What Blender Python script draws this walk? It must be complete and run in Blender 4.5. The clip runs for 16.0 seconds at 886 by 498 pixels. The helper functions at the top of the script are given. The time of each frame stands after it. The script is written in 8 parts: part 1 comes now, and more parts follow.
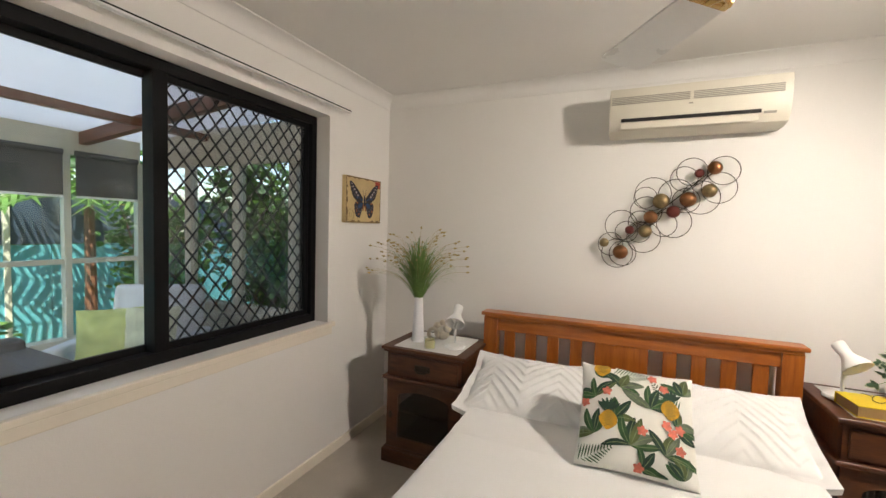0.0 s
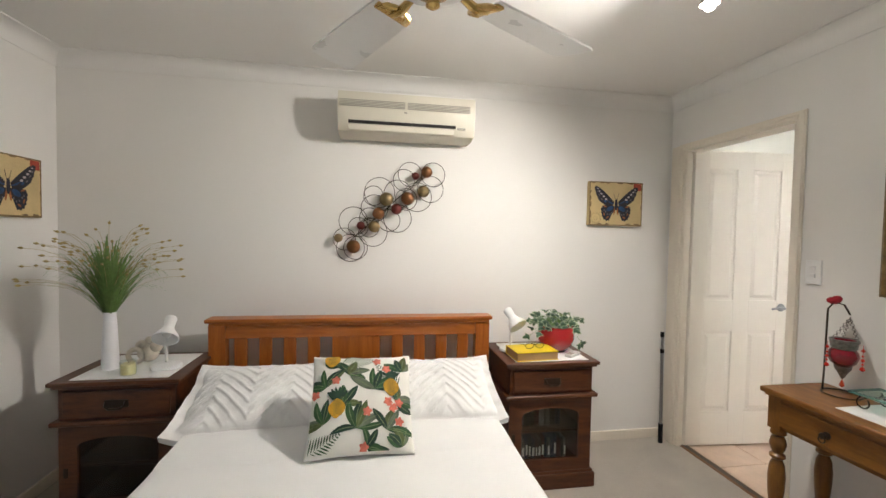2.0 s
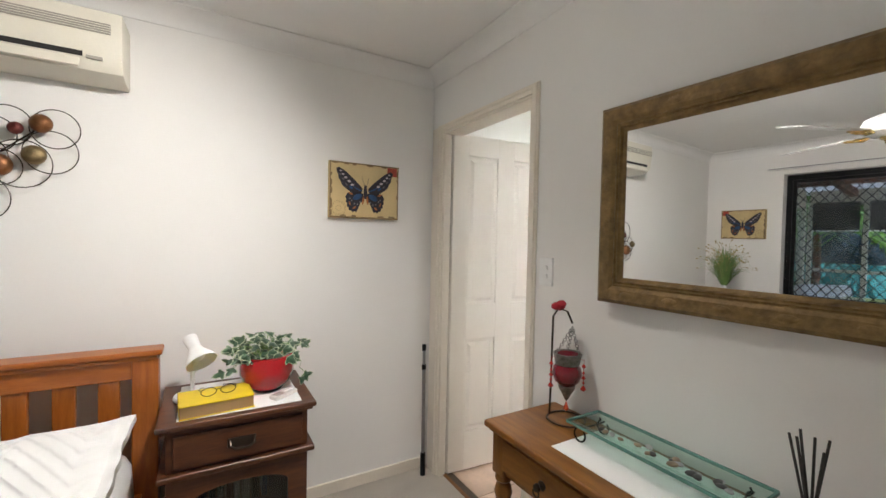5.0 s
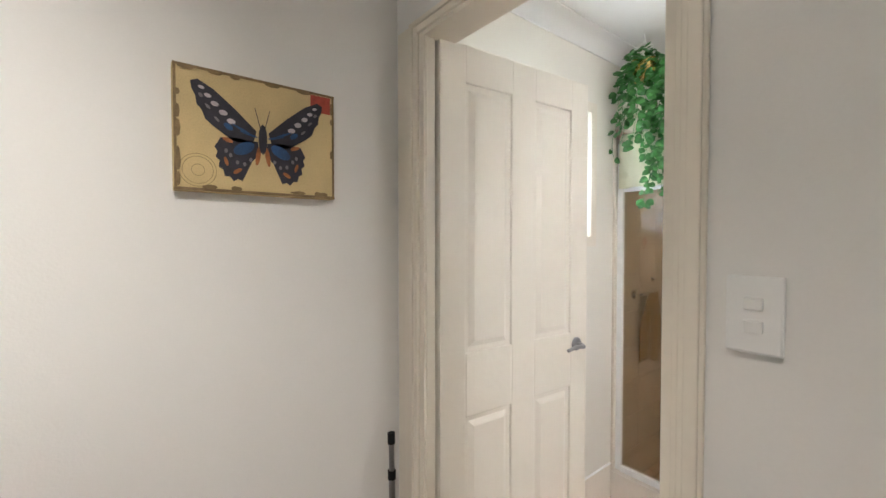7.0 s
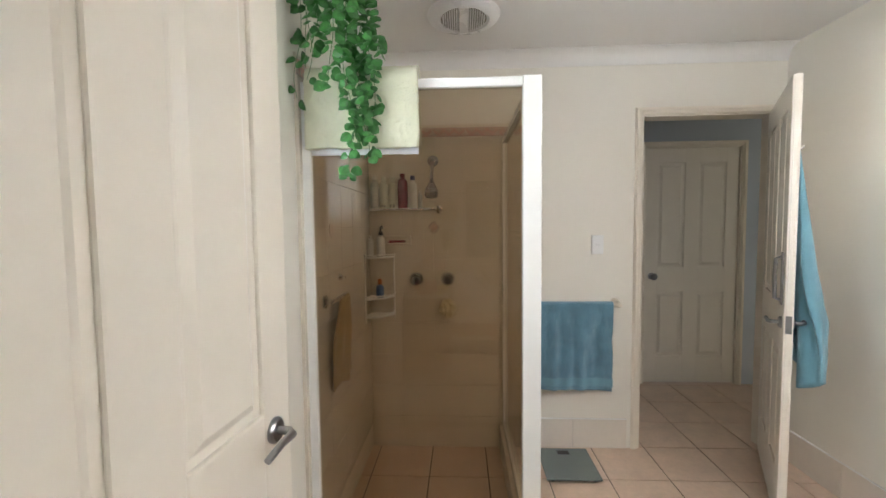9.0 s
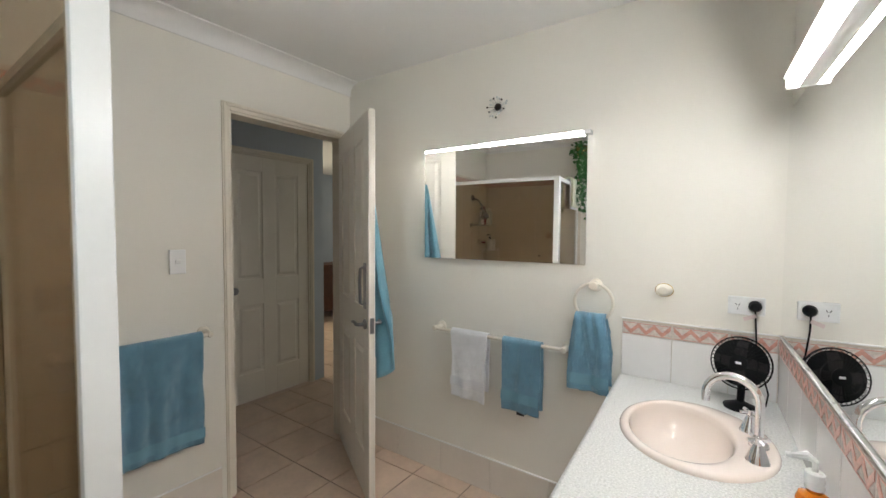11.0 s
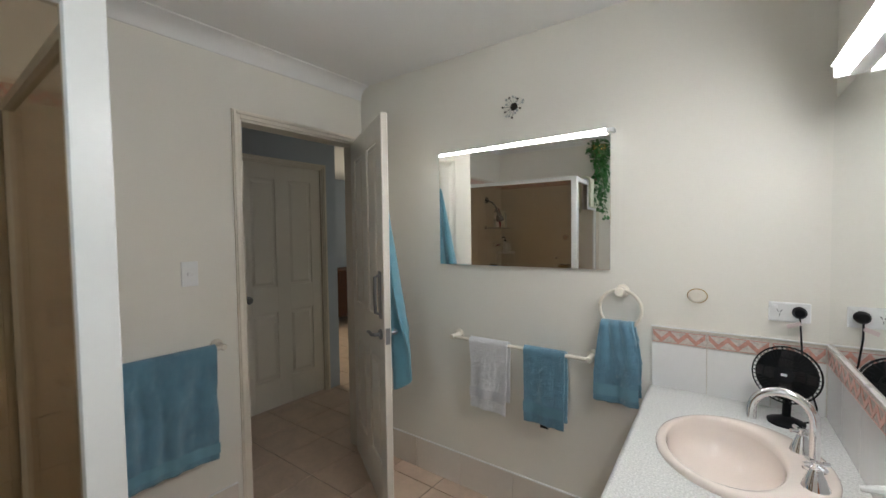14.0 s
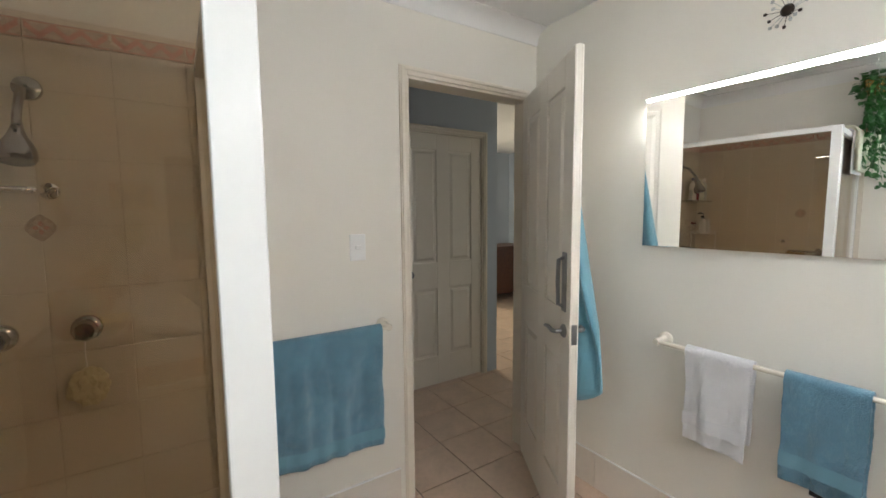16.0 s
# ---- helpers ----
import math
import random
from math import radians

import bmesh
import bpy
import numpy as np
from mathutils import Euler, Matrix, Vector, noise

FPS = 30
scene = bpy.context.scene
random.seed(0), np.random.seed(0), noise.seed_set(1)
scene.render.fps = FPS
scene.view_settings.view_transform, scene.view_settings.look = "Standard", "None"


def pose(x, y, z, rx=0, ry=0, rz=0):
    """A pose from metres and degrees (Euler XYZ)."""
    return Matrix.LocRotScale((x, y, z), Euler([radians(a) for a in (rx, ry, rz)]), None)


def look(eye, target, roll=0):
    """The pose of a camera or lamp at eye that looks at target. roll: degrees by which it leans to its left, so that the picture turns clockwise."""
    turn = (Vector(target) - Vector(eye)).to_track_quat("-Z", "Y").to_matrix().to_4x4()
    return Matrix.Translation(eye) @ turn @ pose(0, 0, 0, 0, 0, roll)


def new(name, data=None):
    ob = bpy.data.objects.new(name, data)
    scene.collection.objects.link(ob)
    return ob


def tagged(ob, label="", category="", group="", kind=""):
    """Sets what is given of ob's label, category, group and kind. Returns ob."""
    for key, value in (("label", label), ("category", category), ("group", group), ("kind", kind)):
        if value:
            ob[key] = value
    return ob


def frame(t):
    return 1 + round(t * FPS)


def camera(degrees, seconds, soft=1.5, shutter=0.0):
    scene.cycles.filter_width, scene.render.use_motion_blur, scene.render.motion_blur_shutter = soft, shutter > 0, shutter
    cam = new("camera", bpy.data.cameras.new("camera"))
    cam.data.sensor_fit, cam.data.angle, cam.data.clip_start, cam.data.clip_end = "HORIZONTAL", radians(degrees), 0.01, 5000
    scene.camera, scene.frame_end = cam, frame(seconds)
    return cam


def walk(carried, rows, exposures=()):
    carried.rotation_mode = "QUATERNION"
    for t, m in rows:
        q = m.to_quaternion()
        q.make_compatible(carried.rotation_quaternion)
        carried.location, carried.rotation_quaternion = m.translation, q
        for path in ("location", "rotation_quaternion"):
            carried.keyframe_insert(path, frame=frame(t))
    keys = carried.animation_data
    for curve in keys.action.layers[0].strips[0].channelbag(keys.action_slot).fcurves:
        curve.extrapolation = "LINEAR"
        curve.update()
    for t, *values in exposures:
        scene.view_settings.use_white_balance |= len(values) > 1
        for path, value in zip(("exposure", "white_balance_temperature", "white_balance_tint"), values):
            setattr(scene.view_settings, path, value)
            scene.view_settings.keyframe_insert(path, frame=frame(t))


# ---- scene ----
cam = camera(94.9, 16.0)
PATH = [
    (0, (0.14, 0.006, 1.475), (-0.673, 1.83, 1.371), 1.6),
    (0.5, (0.16, 0.016, 1.495), (-0.382, 1.937, 1.373), 1.5),
    (1, (0.195, 0.044, 1.477), (-0.073, 2.024, 1.374), 1.5),
    (1.5, (0.227, 0.059, 1.469), (0.252, 2.057, 1.38), 1.4),
    (2, (0.264, 0.053, 1.444), (0.585, 2.026, 1.375), 1.1),
    (2.5, (0.3, 0.043, 1.432), (0.897, 1.95, 1.352), 0.8),
    (3, (0.361, 0.06, 1.418), (1.189, 1.879, 1.324), 0.9),
    (3.5, (0.538, 0.112, 1.436), (1.533, 1.845, 1.348), 1.1),
    (4, (0.713, 0.175, 1.422), (1.817, 1.841, 1.369), 1.5),
    (4.5, (0.917, 0.327, 1.427), (2.038, 1.982, 1.382), 1.3),
    (5, (1.127, 0.469, 1.425), (2.137, 2.194, 1.376), 1.2),
    (7.5, (1.69, 1.765, 1.412), (3.127, 3.156, 1.357), -1.2),
    (8, (1.813, 1.956, 1.446), (3.562, 2.922, 1.355), -0.8),
    (8.5, (2.015, 2.037, 1.427), (3.942, 2.561, 1.318), -1.0),
    (9, (2.249, 2.077, 1.407), (4.244, 2.17, 1.291), -0.6),
    (9.5, (2.424, 2.089, 1.429), (4.368, 1.637, 1.293), -0.5),
    (10, (2.551, 2.117, 1.435), (4.282, 1.124, 1.308), -0.1),
    (12.5, (2.653, 2.061, 1.427), (3.347, 0.186, 1.356), 0.3),
    (13, (2.661, 2.047, 1.439), (3.39, 0.187, 1.348), -0.2),
    (13.5, (2.681, 2.051, 1.456), (3.608, 0.281, 1.356), -0.6),
    (14, (2.688, 2.058, 1.453), (3.884, 0.457, 1.376), -0.8),
    (14.5, (2.674, 2.047, 1.463), (4.147, 0.697, 1.385), -0.7),
    (15, (2.682, 2.049, 1.453), (4.328, 0.917, 1.353), -0.6),
    (15.5, (2.811, 2.01, 1.43), (4.493, 0.939, 1.281), -0.6),
    (16, (3.075, 1.901, 1.433), (4.747, 0.819, 1.25), -0.5),
]
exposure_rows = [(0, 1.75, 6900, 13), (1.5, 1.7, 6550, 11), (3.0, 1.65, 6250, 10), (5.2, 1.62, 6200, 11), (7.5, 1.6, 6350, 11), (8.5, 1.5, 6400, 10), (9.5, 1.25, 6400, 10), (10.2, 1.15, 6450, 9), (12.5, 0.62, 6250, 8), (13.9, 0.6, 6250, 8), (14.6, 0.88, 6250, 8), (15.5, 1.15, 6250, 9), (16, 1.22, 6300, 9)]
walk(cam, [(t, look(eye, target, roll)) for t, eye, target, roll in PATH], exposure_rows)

# ---- world, sun and large lights ----
world = bpy.data.worlds.new("sky")
scene.world = world
world.use_nodes = True
wn = world.node_tree.nodes
sky = wn.new("ShaderNodeTexSky")
sky.sky_type, sky.sun_disc = "NISHITA", False
sky.sun_elevation, sky.sun_rotation = radians(60), radians(135)
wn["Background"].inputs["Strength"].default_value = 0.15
world.node_tree.links.new(sky.outputs[0], wn["Background"].inputs["Color"])
sun = new("sun", bpy.data.lights.new("sun", "SUN"))
sun.data.energy, sun.data.angle, sun.data.color = 5.0, radians(0.6), (1.0, 0.95, 0.86)
sun.matrix_world = look((1, -4, 15), (-5, 2, 0))

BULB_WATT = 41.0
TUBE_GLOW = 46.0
bulb = new("bulb_light", bpy.data.lights.new("bulb_light", "SPOT"))
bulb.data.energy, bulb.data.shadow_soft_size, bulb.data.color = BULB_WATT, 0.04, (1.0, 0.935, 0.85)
bulb.data.spot_size, bulb.data.spot_blend = radians(178), 1.0
bulb.matrix_world = look((1.49, 1.455, 2.27), (-0.25, 1.8, 0.1))
window_glow = new("bath_window_light", bpy.data.lights.new("bath_window_light", "AREA"))
window_glow.data.shape, window_glow.data.size, window_glow.data.size_y = "RECTANGLE", 0.66, 0.6
window_glow.data.energy, window_glow.data.color = 3.4, (0.88, 0.95, 1.0)
window_glow.matrix_world = look((3.12, 2.755, 1.72), (3.12, 0, 1.5))

# ---- materials ----
def mat(name, col, rough=0.5, metal=0.0, var=0.08, vs=6.0, bump=0.08, bs=90.0, coat=0.0, sheen=0.0, trans=0.0, rvar=0.1, dist=0.002, spec=0.5):
    m = bpy.data.materials.new(name)
    m.use_nodes = True
    n, l = m.node_tree.nodes, m.node_tree.links
    p = n["Principled BSDF"]
    tc = n.new("ShaderNodeTexCoord")
    info = n.new("ShaderNodeObjectInfo")
    big, fine = n.new("ShaderNodeTexNoise"), n.new("ShaderNodeTexNoise")
    big.inputs["Scale"].default_value, fine.inputs["Scale"].default_value = vs, bs
    big.inputs["Detail"].default_value, fine.inputs["Detail"].default_value = 4, 3
    add = n.new("ShaderNodeVectorMath")
    l.new(tc.outputs["Object"], add.inputs[0])
    l.new(info.outputs["Random"], add.inputs[1])
    l.new(add.outputs[0], big.inputs["Vector"])
    l.new(add.outputs[0], fine.inputs["Vector"])
    mixf = n.new("ShaderNodeMath")
    mixf.operation = "MULTIPLY_ADD"
    l.new(fine.outputs["Fac"], mixf.inputs[0])
    mixf.inputs[1].default_value = 0.5
    l.new(big.outputs["Fac"], mixf.inputs[2])
    ramp = n.new("ShaderNodeMapRange")
    ramp.inputs["From Min"].default_value, ramp.inputs["From Max"].default_value = 0.45, 1.05
    ramp.inputs["To Min"].default_value, ramp.inputs["To Max"].default_value = 1 - var, 1 + var
    l.new(mixf.outputs[0], ramp.inputs["Value"])
    mul = n.new("ShaderNodeVectorMath")
    mul.operation = "SCALE"
    mul.inputs[0].default_value = col
    l.new(ramp.outputs[0], mul.inputs["Scale"])
    l.new(mul.outputs[0], p.inputs["Base Color"])
    rr = n.new("ShaderNodeMapRange")
    rr.inputs["To Min"].default_value, rr.inputs["To Max"].default_value = max(0.02, rough - rvar * rough), min(1, rough + rvar * rough)
    l.new(big.outputs["Fac"], rr.inputs["Value"])
    l.new(rr.outputs[0], p.inputs["Roughness"])
    p.inputs["Metallic"].default_value = metal
    p.inputs["Specular IOR Level"].default_value = spec
    p.inputs["Coat Weight"].default_value = coat
    p.inputs["Coat Roughness"].default_value = 0.12
    p.inputs["Sheen Weight"].default_value = sheen
    p.inputs["Transmission Weight"].default_value = trans
    if bump:
        b = n.new("ShaderNodeBump")
        b.inputs["Strength"].default_value, b.inputs["Distance"].default_value = min(1, bump * 4), dist
        l.new(fine.outputs["Fac"], b.inputs["Height"])
        l.new(b.outputs[0], p.inputs["Normal"])
    return m


def wood(name, dark, light, rough=0.35, stretch=(1.0, 12.0, 12.0), scale=3.0, coat=0.3):
    m = bpy.data.materials.new(name)
    m.use_nodes = True
    n, l = m.node_tree.nodes, m.node_tree.links
    p = n["Principled BSDF"]
    tc, mp, info = n.new("ShaderNodeTexCoord"), n.new("ShaderNodeMapping"), n.new("ShaderNodeObjectInfo")
    mp.inputs["Scale"].default_value = stretch
    l.new(tc.outputs["Object"], mp.inputs["Vector"])
    off = n.new("ShaderNodeVectorMath")
    l.new(mp.outputs[0], off.inputs[0])
    l.new(info.outputs["Random"], off.inputs[1])
    a, b = n.new("ShaderNodeTexNoise"), n.new("ShaderNodeTexNoise")
    a.inputs["Scale"].default_value, a.inputs["Detail"].default_value, a.inputs["Distortion"].default_value = scale, 6, 0.8
    b.inputs["Scale"].default_value, b.inputs["Detail"].default_value = scale * 9, 3
    l.new(off.outputs[0], a.inputs["Vector"])
    l.new(off.outputs[0], b.inputs["Vector"])
    mx = n.new("ShaderNodeMath")
    mx.operation = "MULTIPLY_ADD"
    l.new(b.outputs["Fac"], mx.inputs[0])
    mx.inputs[1].default_value = 0.35
    l.new(a.outputs["Fac"], mx.inputs[2])
    r = n.new("ShaderNodeValToRGB")
    r.color_ramp.elements[0].position, r.color_ramp.elements[0].color = 0.42, (*dark, 1)
    r.color_ramp.elements[1].position, r.color_ramp.elements[1].color = 0.95, (*light, 1)
    l.new(mx.outputs[0], r.inputs["Fac"])
    l.new(r.outputs["Color"], p.inputs["Base Color"])
    p.inputs["Roughness"].default_value = rough
    p.inputs["Coat Weight"].default_value, p.inputs["Coat Roughness"].default_value = coat, 0.2
    bp = n.new("ShaderNodeBump")
    bp.inputs["Strength"].default_value, bp.inputs["Distance"].default_value = 0.15, 0.001
    l.new(b.outputs["Fac"], bp.inputs["Height"])
    l.new(bp.outputs[0], p.inputs["Normal"])
    return m


def glass(name, tint, gloss_rough=0.0, reflect=1.0):
    """Thin pane: tinted see-through with Fresnel gloss."""
    m = bpy.data.materials.new(name)
    m.use_nodes = True
    n, l = m.node_tree.nodes, m.node_tree.links
    n.remove(n["Principled BSDF"])
    t, g, mx, fr = n.new("ShaderNodeBsdfTransparent"), n.new("ShaderNodeBsdfGlossy"), n.new("ShaderNodeMixShader"), n.new("ShaderNodeLayerWeight")
    t.inputs["Color"].default_value = (*tint, 1)
    g.inputs["Roughness"].default_value = gloss_rough
    g.inputs["Color"].default_value = (reflect, reflect, reflect, 1)
    pw = n.new("ShaderNodeMath")
    pw.operation = "POWER"
    l.new(fr.outputs["Facing"], pw.inputs[0])
    pw.inputs[1].default_value = 5.0
    sm = n.new("ShaderNodeMath")
    sm.operation = "MULTIPLY_ADD"
    l.new(pw.outputs[0], sm.inputs[0])
    sm.inputs[1].default_value, sm.inputs[2].default_value = 0.8, 0.03
    l.new(sm.outputs[0], mx.inputs[0])
    l.new(t.outputs[0], mx.inputs[1])
    l.new(g.outputs[0], mx.inputs[2])
    l.new(mx.outputs[0], n["Material Output"].inputs["Surface"])
    return m


def glow(name, col, strength):
    m = bpy.data.materials.new(name)
    m.use_nodes = True
    p = m.node_tree.nodes["Principled BSDF"]
    p.inputs["Base Color"].default_value = (*col, 1)
    p.inputs["Emission Color"].default_value = (*col, 1)
    p.inputs["Emission Strength"].default_value = strength
    return m


M_WALL = mat("painted_plaster", (0.80, 0.785, 0.76), 0.72, var=0.02, vs=1.5, bump=0.05, bs=160)
M_BWALL = mat("cream_painted_plaster", (0.80, 0.77, 0.70), 0.6, var=0.02, vs=1.5, bump=0.05, bs=160)
M_HALL = mat("grey_blue_painted_plaster", (0.52, 0.58, 0.66), 0.7, var=0.03, vs=1.5, bump=0.05, bs=160)
M_CEIL = mat("ceiling_paint", (0.80, 0.79, 0.77), 0.85, var=0.02, vs=1.2, bump=0.04, bs=200)
M_TRIM = mat("cream_gloss_trim", (0.80, 0.74, 0.64), 0.32, var=0.03, vs=4, bump=0.03, bs=60)
M_DOOR = mat("cream_gloss_door", (0.84, 0.79, 0.70), 0.3, var=0.02, vs=3, bump=0.05, bs=45)
M_CARPET = mat("beige_carpet", (0.50, 0.45, 0.38), 0.95, var=0.14, vs=5, bump=0.5, bs=420, sheen=0.3, dist=0.006)
M_TILE = mat("peach_floor_tile", (0.66, 0.50, 0.385), 0.3, var=0.12, vs=7, bump=0.04, bs=40)
M_GROUT = mat("brown_grout", (0.12, 0.095, 0.075), 0.9, var=0.2, vs=20, bump=0.3, bs=300)
M_WTILE = mat("beige_wall_tile", (0.72, 0.66, 0.57), 0.12, var=0.04, vs=9, bump=0.02, bs=30)
M_WGROUT = mat("pale_grout", (0.68, 0.62, 0.535), 0.8, var=0.1, vs=20, bump=0.2, bs=300)
M_SKTILE = mat("cream_skirting_tile", (0.78, 0.72, 0.65), 0.2, var=0.03, vs=6, bump=0.02, bs=40)
M_SPLASH = mat("white_splash_tile", (0.80, 0.79, 0.78), 0.12, var=0.02, vs=6, bump=0.02, bs=40)
M_PINK = mat("terracotta_pink_glaze", (0.56, 0.29, 0.23), 0.3, var=0.25, vs=60, bump=0.15, bs=200)
M_BLACK = mat("black_powder_coat", (0.006, 0.006, 0.007), 0.5, spec=0.15, var=0.15, vs=8, bump=0.04, bs=150)
M_SCREEN = mat("black_screen_metal", (0.02, 0.02, 0.021), 0.5, var=0.2, vs=12, bump=0.05, bs=200)
M_WHITE = mat("white_enamel", (0.82, 0.82, 0.81), 0.28, var=0.02, vs=8, bump=0.02, bs=80)
M_ALU = mat("white_aluminium", (0.84, 0.84, 0.82), 0.25, var=0.02, vs=8, bump=0.02, bs=60)
M_PLASTIC = mat("aged_cream_plastic", (0.68, 0.645, 0.545), 0.42, var=0.03, vs=6, bump=0.03, bs=120)
M_GRILLE = mat("grey_beige_grille", (0.33, 0.31, 0.26), 0.5, var=0.06, vs=8, bump=0.05, bs=150)
# Near-black for small dark parts, and for shade painted into slots and recesses.
M_DARK = mat("black_parts_and_recess_shade", (0.015, 0.014, 0.013), 0.8, var=0.1, bump=0.05)
M_PINE = wood("orange_pine", (0.27, 0.066, 0.007), (0.45, 0.14, 0.018), 0.35, (1.5, 14, 14), 2.6, 0.15)
M_PINEV = wood("orange_pine_upright", (0.26, 0.063, 0.007), (0.44, 0.135, 0.018), 0.35, (14, 14, 1.5), 2.6, 0.15)
M_MAHOG = wood("dark_mahogany", (0.040, 0.0105, 0.0035), (0.125, 0.039, 0.0115), 0.42, (2, 14, 14), 2.4, 0.04)
M_OAK = wood("honey_brown_wood", (0.125, 0.042, 0.005), (0.26, 0.108, 0.014), 0.42, (14, 1.6, 14), 2.4, 0.1)
M_OAKV = wood("honey_brown_turned_wood", (0.12, 0.042, 0.005), (0.24, 0.10, 0.014), 0.38, (14, 14, 2), 2.4, 0.12)
M_BEAM = wood("brown_stained_beam", (0.10, 0.04, 0.022), (0.22, 0.09, 0.05), 0.5, (14, 1.6, 14), 2.0, 0.0)
M_LINEN = mat("white_cotton", (0.82, 0.82, 0.81), 0.9, var=0.02, vs=7, bump=0.25, bs=700, sheen=0.25, dist=0.001)
M_RUNNER = mat("white_cloth_mat", (0.80, 0.80, 0.79), 0.85, var=0.02, vs=10, bump=0.2, bs=500, dist=0.001)
M_BLUE = mat("blue_terry", (0.12, 0.265, 0.37), 0.95, var=0.22, vs=12, bump=0.9, bs=330, sheen=0.4, dist=0.006)
M_AQUA = mat("aqua_blue_terry", (0.15, 0.36, 0.46), 0.95, var=0.15, vs=12, bump=0.9, bs=330, sheen=0.4, dist=0.006)
M_WTERRY = mat("white_terry", (0.82, 0.82, 0.84), 0.95, var=0.06, vs=12, bump=0.9, bs=330, sheen=0.4, dist=0.006)
M_CTERRY = mat("cream_terry", (0.68, 0.67, 0.50), 0.95, var=0.08, vs=12, bump=0.9, bs=300, sheen=0.4, dist=0.006)
M_CHROME = mat("chrome", (0.82, 0.82, 0.83), 0.08, 1.0, var=0.02, bump=0.0)
M_DCHROME = mat("dull_dark_chrome", (0.40, 0.40, 0.41), 0.14, 1.0, var=0.05, bump=0.0)
M_STEEL = mat("brushed_steel", (0.33, 0.33, 0.34), 0.3, 1.0, var=0.08, bump=0.03)
M_BRASS = mat("brass", (0.60, 0.42, 0.16), 0.25, 1.0, var=0.1, bump=0.03)
M_BRONZE = mat("dark_bronze", (0.05, 0.038, 0.028), 0.4, 0.8, var=0.2, bump=0.06)
M_MIRROR = mat("silvered_mirror", (0.93, 0.94, 0.935), 0.005, 1.0, var=0.0, bump=0.0, rvar=0)
M_GOLD = mat("antique_gold_frame", (0.20, 0.125, 0.045), 0.42, 0.35, var=0.45, vs=22, bump=0.45, bs=70, dist=0.004)
M_PANE = glass("window_pane_glass", (0.93, 0.96, 0.95))
M_SHGLASS = glass("bronze_tinted_shower_glass", (0.775, 0.715, 0.63), 0.0, 1.0)
M_FLYMESH = glass("glass_backed_by_grey_fly_mesh", (0.70, 0.71, 0.72))
M_FROST = mat("frosted_bright_glass", (0.9, 0.93, 0.95), 0.6, var=0.02, trans=0.8, bump=0.2, bs=120)
M_BASIN = mat("blush_pink_ceramic", (0.84, 0.74, 0.67), 0.04, var=0.015, bump=0.0, coat=0.5)
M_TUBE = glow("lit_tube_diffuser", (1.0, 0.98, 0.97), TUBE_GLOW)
M_BULB = glow("lit_globe", (1.0, 0.95, 0.86), 25)
M_CREAMPL = mat("ivory_plastic", (0.80, 0.74, 0.64), 0.25, var=0.03, bump=0.02)


# ---- building helpers ----
def part(name, bm, material, parent=None, label="", smooth=False, angle=0.6):
    me = bpy.data.meshes.new(name)
    bmesh.ops.recalc_face_normals(bm, faces=bm.faces)
    bm.to_mesh(me)
    bm.free()
    me.materials.append(material)
    if smooth:
        me.polygons.foreach_set("use_smooth", [True] * len(me.polygons))
        me.set_sharp_from_angle(angle=angle)
    ob = new(name, me)
    if parent is not None:
        ob.parent = parent
    if label:
        tagged(ob, label)
    return ob


def thing(name, label, category, at=(0, 0, 0), rz=0.0, group=""):
    ob = new(name)
    ob.empty_display_size = 0.1
    ob.matrix_basis = pose(*at, 0, 0, rz)
    return tagged(ob, label, category, group)


def structure(ob, label, category="wall"):
    return tagged(ob, label, category, kind="structure")


def box(x0, x1, y0, y1, z0, z1, bev=0.0, bm=None, seg=2):
    own = bmesh.new()
    bmesh.ops.create_cube(own, size=1.0, matrix=Matrix.Translation(((x0 + x1) / 2, (y0 + y1) / 2, (z0 + z1) / 2)) @ Matrix.Diagonal((abs(x1 - x0), abs(y1 - y0), abs(z1 - z0), 1)))
    if bev:
        bmesh.ops.bevel(own, geom=own.edges[:], offset=bev, segments=seg, profile=0.6, affect="EDGES")
    if bm is None:
        return own
    return join(bm, own)


def join(bm, other, m=None):
    if m is not None:
        bmesh.ops.transform(other, matrix=m, verts=other.verts)
    me = bpy.data.meshes.new("tmp")
    other.to_mesh(me)
    other.free()
    bm.from_mesh(me)
    bpy.data.meshes.remove(me)
    return bm


def turned(bm, m):
    bmesh.ops.transform(bm, matrix=m, verts=bm.verts)
    return bm


def lathe(profile, n=24, m=None):
    """Revolves (radius, height) pairs about z."""
    bm = bmesh.new()
    rings = []
    for r, z in profile:
        if r < 1e-5:
            rings.append([bm.verts.new((0, 0, z))])
        else:
            rings.append([bm.verts.new((r * math.cos(2 * math.pi * k / n), r * math.sin(2 * math.pi * k / n), z)) for k in range(n)])
    for a, b in zip(rings, rings[1:]):
        for k in range(n):
            q = (k + 1) % n
            if len(a) == 1 and len(b) > 1:
                bm.faces.new((a[0], b[k], b[q]))
            elif len(b) == 1 and len(a) > 1:
                bm.faces.new((a[k], b[0], a[q]))
            elif len(a) > 1:
                bm.faces.new((a[k], b[k], b[q], a[q]))
    if m is not None:
        turned(bm, m)
    return bm


